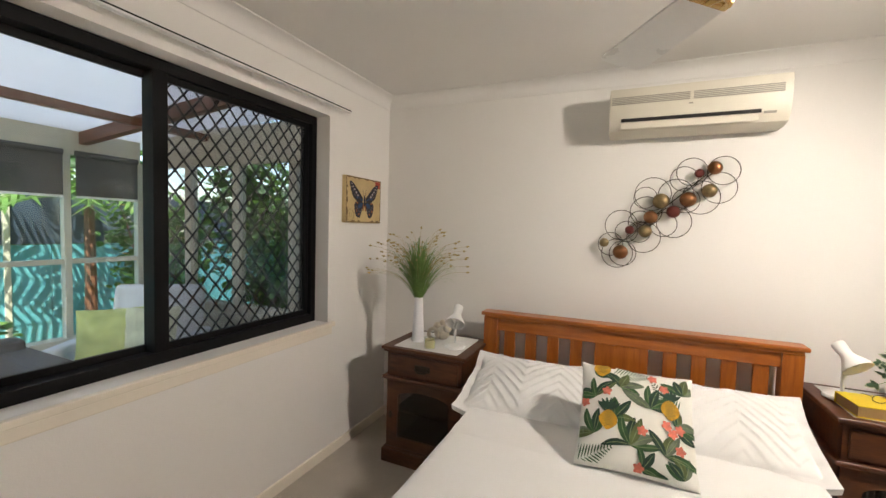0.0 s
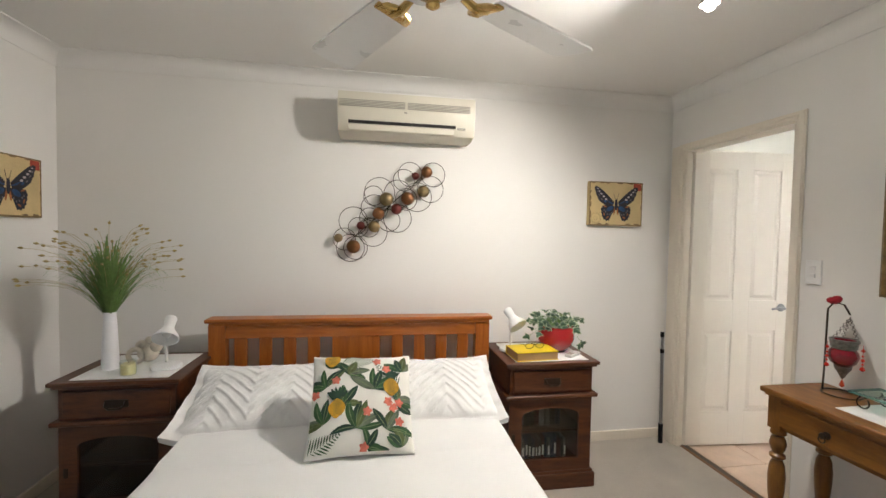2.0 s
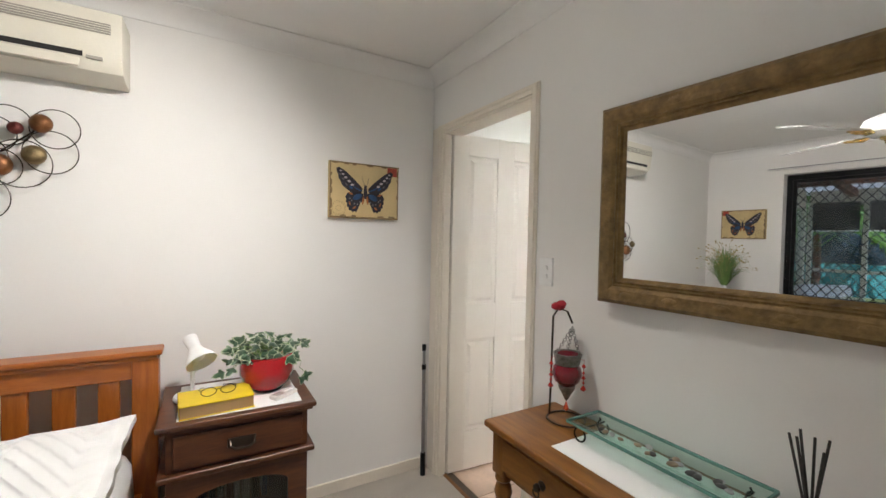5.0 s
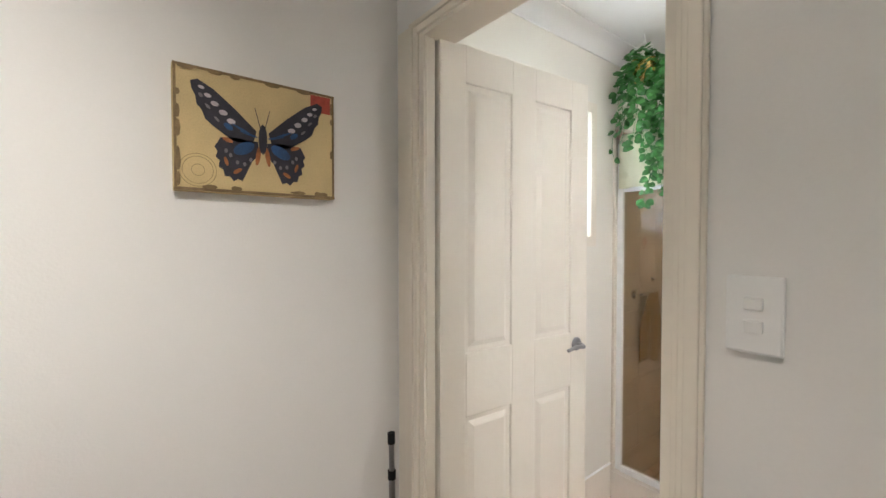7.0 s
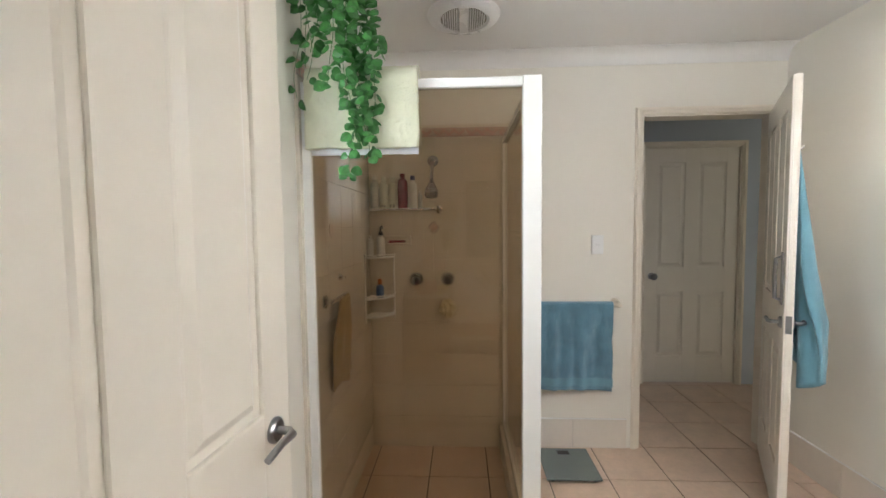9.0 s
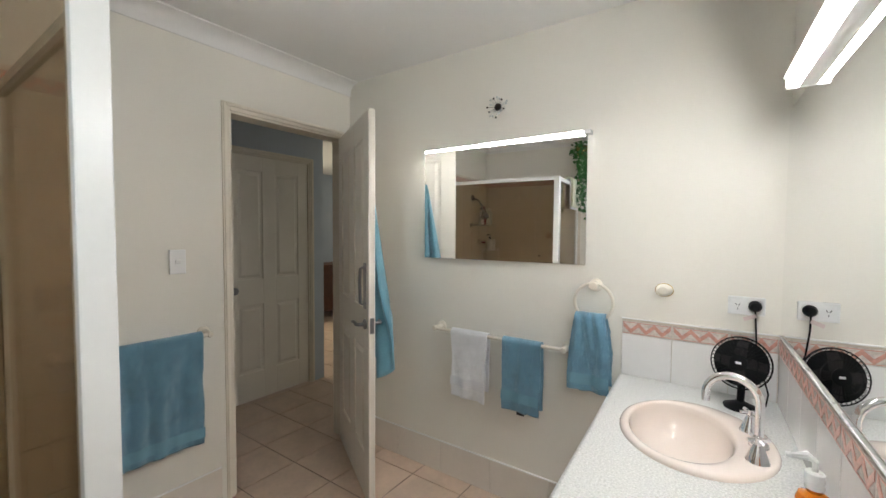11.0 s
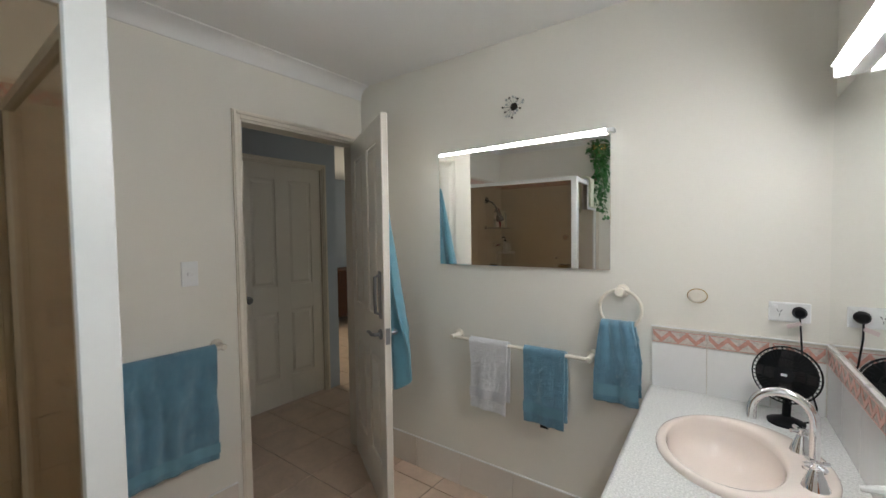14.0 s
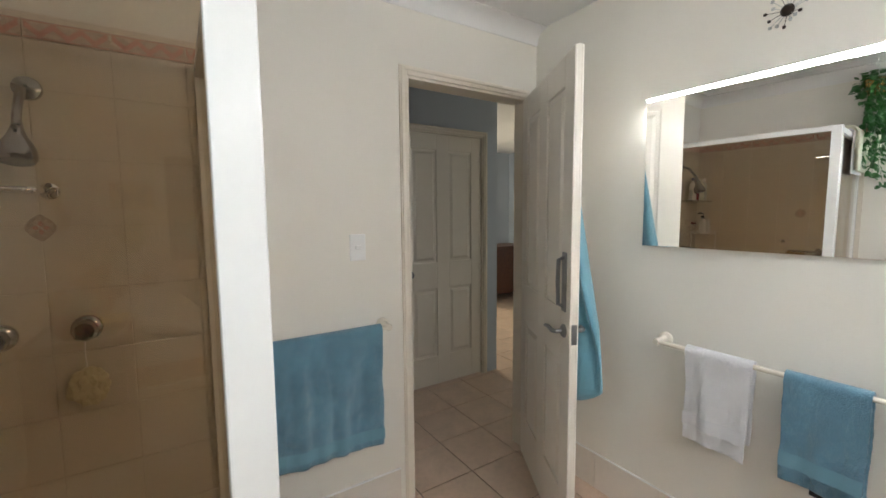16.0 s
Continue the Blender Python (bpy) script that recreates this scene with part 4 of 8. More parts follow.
M_PINKP = mat("printed_coral_flower", (0.62, 0.17, 0.12), 0.85, var=0.4, vs=50, bump=0.2, bs=500, dist=0.001)
CW, CT = 0.43, 0.13
cush = pillow("cushion", "square white cushion printed with tropical leaves and pineapples", CW, CW, CT, lean(0.21, 1.79, 0.722, 44, 3, 2), M_CUSH, 0, 0, 9)


def on_cushion(x, z):
    u, v = x / (CW / 2), z / (CW / 2)
    b = max(0.0, 1 - abs(u) ** 2.4) ** 0.55 * max(0.0, 1 - abs(v) ** 2.4) ** 0.55
    d = CT / 2 * b + 0.004 + 0.010 * noise.noise((x * 7 + 9, z * 7, -1)) * b + 0.003 * noise.noise((x * 22, z * 22, 9))
    return Vector((x, -d + 0.006 * noise.noise((x * 9, z * 9, 9)) - 0.0022, z))


def print_leaf(bm, x, z, L, wd, ang, bend=0.0):
    n = 7
    la, lb, lc = [], [], []
    for i in range(n + 1):
        s = i / n
        a = ang + bend * s
        cx, cz = x + L * s * math.cos(a), z + L * s * math.sin(a)
        hw = wd * math.sin(math.pi * min(1, s * 0.94 + 0.03)) ** 0.8
        for lst, q in ((la, hw), (lb, 0), (lc, -hw)):
            px, pz = cx - q * math.sin(a), cz + q * math.cos(a)
            lim = CW / 2 * 0.94
            lst.append(bm.verts.new(on_cushion(max(-lim, min(lim, px)), max(-lim, min(lim, pz)))))
    for i in range(n):
        for p, q in ((la, lb), (lb, lc)):
            bm.faces.new((p[i], p[i + 1], q[i + 1], q[i]))


M_RIB = mat("printed_pale_leaf_rib", (0.20, 0.27, 0.13), 0.85, var=0.3, vs=40, bump=0.2, bs=500, dist=0.001)
M_SHADEL = mat("printed_grey_green_leaf", (0.13, 0.16, 0.11), 0.85, var=0.5, vs=25, bump=0.2, bs=500, dist=0.001)
rng = random.Random(12)
SPRAYS = ((-0.02, -0.12, 1.5, 6, 0.115), (0.10, -0.13, 0.9, 5, 0.11), (-0.15, -0.10, 2.3, 5, 0.10), (0.05, 0.03, 1.4, 5, 0.11), (-0.15, 0.05, 2.0, 5, 0.095), (0.17, 0.12, 1.9, 4, 0.08), (-0.06, 0.10, 0.9, 4, 0.09), (0.14, -0.02, 0.6, 5, 0.085), (-0.16, 0.16, 0.4, 4, 0.08), (0.02, -0.19, 0.5, 4, 0.09), (-0.08, -0.03, 1.2, 4, 0.09), (0.16, -0.19, 1.9, 4, 0.08))
for k, (x, z, base, n, L) in enumerate(SPRAYS):
    for q in range(n):
        a = base + (q - (n - 1) / 2) * rng.uniform(0.52, 0.72)
        one, rib = bmesh.new(), bmesh.new()
        l_, b_ = L * rng.uniform(0.75, 1.1), rng.uniform(-0.5, 0.5)
        print_leaf(one, x, z, l_, rng.uniform(0.0125, 0.0185), a, b_)
        print_leaf(rib, x, z, l_ * 0.92, 0.0011, a, b_)
        for v in one.verts:
            v.co.y -= 0.0004 * (q % 3)
        for v in rib.verts:
            v.co.y -= 0.0004 * (q % 3) + 0.0005
        lf_print = part("leaf_print", one, (M_LEAFP, M_LEAFD, M_LEAFP, M_LEAFD, M_LEAFO, M_SHADEL)[(q * 5 + k) % 6], cush, "", True, 3)
        part("leaf_rib", rib, M_RIB, lf_print, "", True, 3)
for cx, cz, an in ((-0.02, 0.165, 0.1), (-0.15, -0.175, 0.5), (0.10, 0.09, 2.2)):
    lv = bmesh.new()
    for i in range(12):
        s = i / 11
        bx, bz = cx + 0.14 * (s - 0.5) * math.cos(an), cz + 0.14 * (s - 0.5) * math.sin(an)
        for sd in (-1, 1):
            print_leaf(lv, bx, bz, 0.055 * (1.15 - s), 0.0026, an + sd * 0.9)
    part("fern_print", lv, M_LEAFP, cush, "feathery fern print", True, 3)
for cx, cz in ((-0.10, -0.04), (0.12, 0.045), (-0.13, 0.185)):
    fr_, ld, sc2 = bmesh.new(), bmesh.new(), bmesh.new()
    print_leaf(fr_, cx - 0.004, cz - 0.042, 0.08, 0.034, 1.5)
    for i in range(7):
        for sg in (-1, 1):
            print_leaf(sc2, cx - 0.02 * sg, cz - 0.034 + i * 0.0095, 0.044, 0.0008, 0.45 if sg > 0 else math.pi - 0.45)
    for v in fr_.verts:
        v.co.y -= 0.0016
    for v in sc2.verts:
        v.co.y -= 0.0024
    fo_ = part("fruit_print", fr_, M_PAPP, cush, "yellow pineapple print", True, 3)
    part("fruit_scales", sc2, M_LEAFO, fo_, "olive cross-hatched pineapple scales", True, 3)
    for q in range(6):
        print_leaf(ld, cx, cz + 0.032, 0.055, 0.007, 0.75 + q * 0.34)
    for v in ld.verts:
        v.co.y -= 0.0016
    part("fruit_crown", ld, M_LEAFD, fo_, "dark green pineapple crown", True, 3)
for cx, cz in ((0.105, -0.02), (0.15, -0.025), (0.125, -0.045), (-0.11, 0.075), (0.06, 0.165), (0.10, 0.125), (0.02, -0.06), (0.01, -0.19), (0.15, -0.10), (-0.19, 0.02)):
    pk = bmesh.new()
    for q in range(5):
        print_leaf(pk, cx, cz, 0.020, 0.0075, q * 1.256 + cx * 9)
    for v in pk.verts:
        v.co.y -= 0.0018
    part("flower_print", pk, M_PINKP, cush, "coral flower print", True, 3)


# ---- bedside cabinets ----
def arch_outline(x0, x1, z0, zs, rise, n=10):
    c = (x0 + x1) / 2
    return [(x0, z0), (x1, z0), (x1, zs)] + [(c + (x1 - c) * math.cos(math.pi * k / n), zs + rise * math.sin(math.pi * k / n)) for k in range(1, n)] + [(x0, zs)]


M_CABGLASS = glass("dark_cabinet_glass", (0.75, 0.75, 0.75))
M_BOOKDARK = mat("dark_book_spines", (0.03, 0.03, 0.04), 0.6, var=0.5, vs=20, bump=0.1)


def nightstand(name, at, label, w=0.555, d=0.465, h=0.735):
    """Front towards -y, origin at the middle of the back foot line."""
    t = thing(name, label, "bedside cabinet", at, 0, "pair of bedside cabinets")
    hw = w / 2
    top = bmesh.new()
    box(-hw, hw, -d, 0, h - 0.02, h, 0.006, top, 3)
    box(-hw + 0.012, hw - 0.012, -d + 0.012, 0, h - 0.034, h - 0.018, 0.005, top)
    part("top", top, M_MAHOG, t)
    bw = hw - 0.03
    yb = -d + 0.035
    body = bmesh.new()
    box(-bw, -bw + 0.02, yb, -0.005, 0.06, h - 0.03, bm=body)
    box(bw - 0.02, bw, yb, -0.005, 0.06, h - 0.03, bm=body)
    box(-bw, bw, -0.02, -0.005, 0.06, h - 0.03, bm=body)
    box(-bw, bw, yb, -0.005, 0.08, 0.10, bm=body)
    box(-bw, bw, yb, -0.005, h - 0.205, h - 0.19, bm=body)
    part("body", body, M_MAHOG, t)
    part("inner_shelf", box(-bw + 0.02, bw - 0.02, yb + 0.05, -0.02, 0.30, 0.315), M_MAHOG, t)
    lip = bmesh.new()
    box(-hw + 0.004, hw - 0.004, -d + 0.006, 0, h - 0.207, h - 0.185, 0.008, lip, 3)
    part("waist_moulding", lip, M_MAHOG, t)
    pl = bmesh.new()
    box(-hw + 0.006, hw - 0.006, -d + 0.012, 0, 0.0, 0.085, 0.006, pl)
    box(-hw + 0.016, hw - 0.016, -d + 0.022, 0, 0.085, 0.10, 0.005, pl)
    part("plinth", pl, M_MAHOG, t)
    dr = bmesh.new()
    box(-bw, bw, yb - 0.002, yb + 0.02, h - 0.185, h - 0.034, 0.002, dr)
    box(-bw + 0.022, bw - 0.022, yb - 0.014, yb, h - 0.172, h - 0.048, 0.005, dr)
    drawer = part("drawer", dr, M_MAHOG, t)
    hb = bmesh.new()
    box(-0.05, 0.05, yb - 0.018, yb - 0.013, h - 0.128, h - 0.092, 0.004, hb)
    tube([(-0.042, yb - 0.018, h - 0.10), (-0.04, yb - 0.034, h - 0.115), (-0.025, yb - 0.036, h - 0.128), (0.025, yb - 0.036, h - 0.128), (0.04, yb - 0.034, h - 0.115), (0.042, yb - 0.018, h - 0.10)], 0.005, 6, bm=hb)
    part("handle", hb, M_BRONZE, drawer, "dark bronze drop handle")
    z0, z1 = 0.102, h - 0.208
    out = [(-bw, z0), (bw, z0), (bw, z1), (-bw, z1)]
    ix, iz0, izs, rise = bw - 0.075, z0 + 0.065, z1 - 0.105, 0.045
    bm = bmesh.new()
    inner = arch_outline(-ix, ix, iz0, izs, rise, 12)
    fb_, ff = [], []
    for yy, store in ((yb - 0.004, ff), (yb + 0.018, fb_)):
        o = [bm.verts.new((a, yy, b)) for a, b in out]
        q = [bm.verts.new((a, yy, b)) for a, b in inner]
        store.extend((o, q))
        es = []
        for ring in (o, q):
            for i in range(len(ring)):
                es.append(bm.edges.new((ring[i], ring[(i + 1) % len(ring)])))
        bmesh.ops.triangle_fill(bm, use_beauty=True, edges=es)
    for r1, r2 in ((ff[0], fb_[0]), (ff[1], fb_[1])):
        for i in range(len(r1)):
            k = (i + 1) % len(r1)
            bm.faces.new((r1[i], r1[k], r2[k], r2[i]))
    dd = part("door", bm, M_MAHOG, t, "arched glazed door")
    p = part("pane", prism(arch_outline(-ix - 0.004, ix + 0.004, iz0 - 0.004, izs, rise + 0.003, 12), 0.003, "y"), M_CABGLASS, dd)
    p.location.y = yb + 0.008
    part("key_plate", box(-bw + 0.02, -bw + 0.038, yb - 0.007, yb - 0.003, 0.28, 0.325, 0.002), M_BRONZE, dd)
    return t


ns_r = nightstand("bedside_cabinet", (1.255, 2.64, 0.004), "dark mahogany bedside cabinet with arched glass door full of books")
ns_l = nightstand("bedside_cabinet", (-0.925, 2.585, 0.004), "dark mahogany bedside cabinet with arched glass door, mostly empty")
rng = random.Random(11)
x = 1.075
spines = [mat("book_spine_%s" % n, c, 0.6, var=0.2, vs=30) for n, c in (("navy", (0.02, 0.03, 0.07)), ("black", (0.02, 0.02, 0.02)), ("grey", (0.13, 0.13, 0.14)), ("maroon", (0.07, 0.02, 0.02)))]
while x < 1.40:
    w_ = rng.uniform(0.012, 0.026)
    hh = rng.uniform(0.13, 0.16)
    bk = tagged(new("book"), "upright dark-spined book in the bedside cabinet", "book", "books in the cabinet")
    bk.location = (x, 2.30, 0.105)
    part("cover", box(0, w_ - 0.001, 0, 0.12, 0, hh, 0.002), spines[rng.randrange(4)], bk)
    if rng.random() < 0.7:
        part("label_bar", box(w_ * 0.2, w_ * 0.8, -0.0008, 0.001, hh * 0.3, hh * 0.7), M_WHITE, bk)
    x += w_ + 0.001
x = 1.09
for k in range(9):
    w_ = rng.uniform(0.016, 0.03)
    bk = tagged(new("book"), "dark-spined book on the cabinet's inner shelf", "book", "books in the cabinet")
    bk.location = (x, 2.31, 0.321)
    part("cover", box(0, w_ - 0.001, 0, 0.12, 0, rng.uniform(0.1, 0.14), 0.002), spines[rng.randrange(4)], bk)
    x += w_ + 0.008


def cloth_mat(name, label, x0, x1, y0, y1, z):
    t = thing(name, label, "table mat", ((x0 + x1) / 2, (y0 + y1) / 2, z))
    hx, hy = (x1 - x0) / 2, (y1 - y0) / 2
    part("cloth", box(-hx, hx, -hy, hy, 0, 0.003, 0.001), M_RUNNER, t)


ZT = 0.004 + 0.735
cloth_mat("cloth_mat", "white cloth mat on the bedside cabinet", -1.13, -0.71, 2.155, 2.545, ZT)
cloth_mat("cloth_mat", "white cloth mat on the bedside cabinet", 1.04, 1.48, 2.21, 2.60, ZT)
ZM = ZT + 0.003


def desk_lamp(at, rz, label):
    t = thing("desk_lamp", label, "desk lamp", at, rz, "pair of desk lamps")
    part("base", lathe([(0, 0), (0.068, 0), (0.07, 0.006), (0.066, 0.016), (0.03, 0.022), (0.012, 0.026), (0, 0.027)], 28), M_WHITE, t, smooth=True)
    part("stem", tube([(0, 0, 0.024), (0, 0, 0.12), (0.004, 0, 0.15), (0.012, 0, 0.165)], 0.008, 10), M_WHITE, t, smooth=True)
    sh = lathe([(0, 0.088), (0.026, 0.086), (0.028, 0.08), (0.024, 0.03), (0.03, 0.012), (0.056, -0.03), (0.06, -0.045), (0.057, -0.045), (0.053, -0.03), (0.027, 0.012), (0.02, 0.03), (0, 0.04)], 28)
    turned(sh, Matrix.Translation((0.018, -0.012, 0.185)) @ Matrix.Rotation(radians(-28), 4, "Y") @ Matrix.Rotation(radians(-40), 4, "X"))
    part("shade", sh, M_WHITE, t, smooth=True)
    part("bulb", lathe([(0, 0.035), (0.014, 0.03), (0.018, 0.005), (0.022, -0.02), (0, -0.035)], 14, Matrix.Translation((0.018, -0.012, 0.185)) @ Matrix.Rotation(radians(-28), 4, "Y") @ Matrix.Rotation(radians(-40), 4, "X")), M_WHITE, t, smooth=True)


desk_lamp((-0.79, 2.31, ZM), -20, "small white enamelled desk lamp beside the vase, unlit")
desk_lamp((1.085, 2.44, ZM), 0, "small white enamelled desk lamp beside the book, unlit")

# vase with grasses
M_STEM = mat("green_grass_blade", (0.15, 0.26, 0.07), 0.6, var=0.35, vs=30, bump=0.05)
M_SEED = mat("straw_seed_head", (0.42, 0.33, 0.13), 0.8, var=0.3, vs=60, bump=0.2)
M_CERAM = mat("white_ceramic", (0.80, 0.80, 0.82), 0.3, var=0.03, vs=10, bump=0.02)
vase = thing("vase", "tall slim white vase with feathery green artificial grasses", "vase", (-1.05, 2.315, ZM))
part("vase_body", lathe([(0, 0), (0.036, 0), (0.038, 0.01), (0.036, 0.08), (0.031, 0.18), (0.026, 0.27), (0.027, 0.285), (0.024, 0.285), (0.022, 0.27), (0, 0.26)], 28), M_CERAM, vase, smooth=True)
rng = random.Random(21)
blades = bmesh.new()
for k in range(300):
    a = rng.uniform(0, 6.283)
    out = rng.uniform(0.04, 0.33) * (1.0 if abs(math.cos(a)) > 0.5 else 0.62)
    top = rng.uniform(0.18, 0.40) if out > 0.12 else rng.uniform(0.26, 0.42)
    p0 = (0.012 * math.cos(a), 0.012 * math.sin(a), 0.26)
    p1 = (out * 0.55 * math.cos(a), out * 0.55 * math.sin(a), 0.28 + top * 1.1)
    p2 = (out * math.cos(a), out * math.sin(a) * 0.75, 0.28 + top * rng.uniform(0.45, 0.95))
    pts = bez(p0, p1, p2, 7)
    side = Vector((-math.sin(a), math.cos(a), 0))
    L_, R_ = [], []
    for i, p in enumerate(pts):
        wv = 0.0034 * (1 - (i / 7) ** 2) + 0.0005
        L_.append(blades.verts.new(p + side * wv))
        R_.append(blades.verts.new(p - side * wv))
    for i in range(7):
        blades.faces.new((L_[i], L_[i + 1], R_[i + 1], R_[i]))
part("grass_spray", blades, M_STEM, vase, "long arching green blades")
seeds = bmesh.new()
for k in range(80):
    a = rng.uniform(0, 6.283)
    out = rng.uniform(0.12, 0.36) * (1.0 if abs(math.cos(a)) > 0.5 else 0.6)
    top = rng.uniform(0.32, 0.50) - out * 0.45
    pts = bez((0, 0, 0.27), (out * 0.3 * math.cos(a), out * 0.3 * math.sin(a), 0.3 + top * 0.9), (out * math.cos(a), out * math.sin(a) * 0.75, 0.27 + top), 7)
    tube(pts, 0.0009, 3, bm=seeds)
    d = (pts[-1] - pts[-2]).normalized()
    tube([pts[-1], pts[-1] + d * 0.01, pts[-1] + d * 0.024], [0.001, 0.007, 0.001], 5, bm=seeds)
part("seed_spray", seeds, M_SEED, vase, "pale straw seed heads")

candle = thing("candle_jar", "small glass jar candle with pale yellow wax", "candle", (-0.915, 2.215, ZM))
part("wax", lathe([(0, 0.003), (0.031, 0.003), (0.031, 0.05), (0.026, 0.054), (0, 0.053)], 24), mat("pale_yellow_wax", (0.72, 0.62, 0.33), 0.5, var=0.05), candle, smooth=True)
part("jar", lathe([(0, 0), (0.034, 0), (0.035, 0.006), (0.035, 0.066), (0.033, 0.066), (0.033, 0.004), (0, 0.003)], 24), M_PANE, candle, smooth=True)
part("wick", tube([(0, 0, 0.052), (0.001, 0, 0.062)], 0.001, 5), M_DARK, candle)

# ivory figurine in one plain mesh
fg = bmesh.new()
for c, r, sc in (((0, 0, 0.05), 0.048, (1.1, 0.7, 0.95)), ((0.045, -0.01, 0.088), 0.03, (1, 0.9, 1)), ((-0.03, 0, 0.09), 0.028, (1.1, 0.8, 1)), ((0.005, 0, 0.118), 0.02, (1, 0.9, 1))):
    s_ = lathe([(r * math.sin(a * math.pi / 8), -r * math.cos(a * math.pi / 8)) for a in range(9)], 16, Matrix.Translation(c) @ Matrix.Diagonal((*sc, 1)))
    join(fg, s_)
join(fg, tube(ring_points(0.034, 20, (-0.045, -0.03, 0.045)), 0.012, 8, True))
fo = part("figurine", fg, mat("ivory_resin", (0.66, 0.60, 0.50), 0.5, var=0.15, vs=40, bump=0.3, bs=90), smooth=True, angle=1.5)
fo.location = (-0.92, 2.40, ZM)
tagged(fo, "small ivory-coloured rounded ornament on the bedside mat", "ornament")

bookt = thing("book", "thick hardback book with a bright yellow cover and tan pages", "book", (1.17, 2.30, ZM), 4)
M_YEL = mat("yellow_cover_card", (0.75, 0.55, 0.015), 0.45, var=0.06, vs=8, bump=0.05)
M_PAGE = mat("tan_page_edges", (0.36, 0.23, 0.10), 0.85, var=0.2, vs=4, bump=0.3, bs=400)
part("page_block", box(-0.125, 0.122, -0.082, 0.08, 0.004, 0.046, 0.001), M_PAGE, bookt)
part("cover", box(-0.128, 0.126, -0.086, 0.084, 0.046, 0.05, 0.0015), M_YEL, bookt)
part("back_cover", box(-0.128, 0.126, -0.086, 0.084, 0.0, 0.004, 0.0015), M_YEL, bookt)
part("spine", box(-0.1285, 0.1265, 0.082, 0.086, 0.0, 0.05, 0.0015), M_YEL, bookt)
gls = thing("reading_glasses", "thin wire-rimmed reading glasses folded on the book", "glasses", (1.175, 2.29, ZM + 0.05), 8)
for s in (-1, 1):
    pts = [(s * 0.034 + 0.027 * math.cos(a), -0.012, 0.021 + 0.017 * math.sin(a) * (1.0 if math.sin(a) < 0 else 0.9)) for a in (2 * math.pi * k / 20 for k in range(20))]
    rim = part("rim", tube(pts, 0.0016, 5, True), M_BRONZE, gls)
    part("arm", tube([(s * 0.062, -0.012, 0.028), (s * 0.066, 0.01, 0.027), (s * 0.05, 0.07, 0.012), (s * 0.035, 0.10, 0.003)], 0.0016, 5), M_BRONZE, gls)
part("bridge", tube([(-0.008, -0.012, 0.024), (0, -0.014, 0.029), (0.008, -0.012, 0.024)], 0.0014, 5), M_BRONZE, gls)

M_RED = mat("glossy_red_glaze", (0.42, 0.014, 0.02), 0.12, var=0.15, vs=14, bump=0.02, coat=0.5)
PS = 1.22
pot = thing("pot_plant", "variegated ivy in a glossy red round pot", "pot plant", (1.37, 2.42, ZM))
part("pot", lathe([(0, 0.012), (0.068, 0.012), (0.095, 0.034), (0.112, 0.08), (0.111, 0.115), (0.104, 0.148), (0.109, 0.155), (0.103, 0.157), (0.098, 0.145), (0, 0.138)], 32), M_RED, pot, smooth=True)
part("saucer", lathe([(0, 0), (0.062, 0), (0.07, 0.012), (0.066, 0.014), (0.06, 0.008), (0, 0.008)], 28), mat("navy_ceramic", (0.012, 0.012, 0.03), 0.2, var=0.1), pot, "dark navy saucer", True)
part("soil", lathe([(0, 0.142), (0.09, 0.141), (0.092, 0.136), (0, 0.132)], 20), mat("dark_soil", (0.03, 0.02, 0.014), 0.95, bump=0.5, bs=150), pot)
M_IVY = mat("dark_ivy_leaf", (0.03, 0.075, 0.035), 0.4, var=0.4, vs=40, bump=0.05)
M_IVYE = mat("pale_ivy_margin", (0.40, 0.45, 0.31), 0.45, var=0.2, vs=40, bump=0.05)


def ivy_leaf(bm, c, d, up, s, inset=1.0, lift=0.0):
    d, up = Vector(d).normalized(), Vector(up).normalized()
    side = d.cross(up).normalized()
    up = side.cross(d)
    shape = [(0, 0), (0.18, 0.42), (0.34, 0.5), (0.42, 0.25), (0.72, 0.2), (1.0, 0.0), (0.72, -0.2), (0.42, -0.25), (0.34, -0.5), (0.18, -0.42)]
    mid = bm.verts.new(Vector(c) + d * 0.4 * s + up * (0.06 * s + lift))
    vs = [bm.verts.new(Vector(c) + d * (0.4 + (a - 0.4) * inset) * s + side * b * s * inset + up * (lift - 0.10 * s * abs(b) * 2 - 0.12 * s * a * a)) for a, b in shape]
    for i in range(len(vs)):
        bm.faces.new((mid, vs[i], vs[(i + 1) % len(vs)]))


def potted_leaf(c, d, up, s):
    iv, ie = bmesh.new(), bmesh.new()
    ivy_leaf(ie, c, d, up, s)
    ivy_leaf(iv, c, d, up, s, 0.84, 0.0015)
    part("leaf_centre", iv, M_IVY, part("leaf", ie, M_IVYE, pot, "ivy leaf with a pale cream-green edge"), "dark green centre")


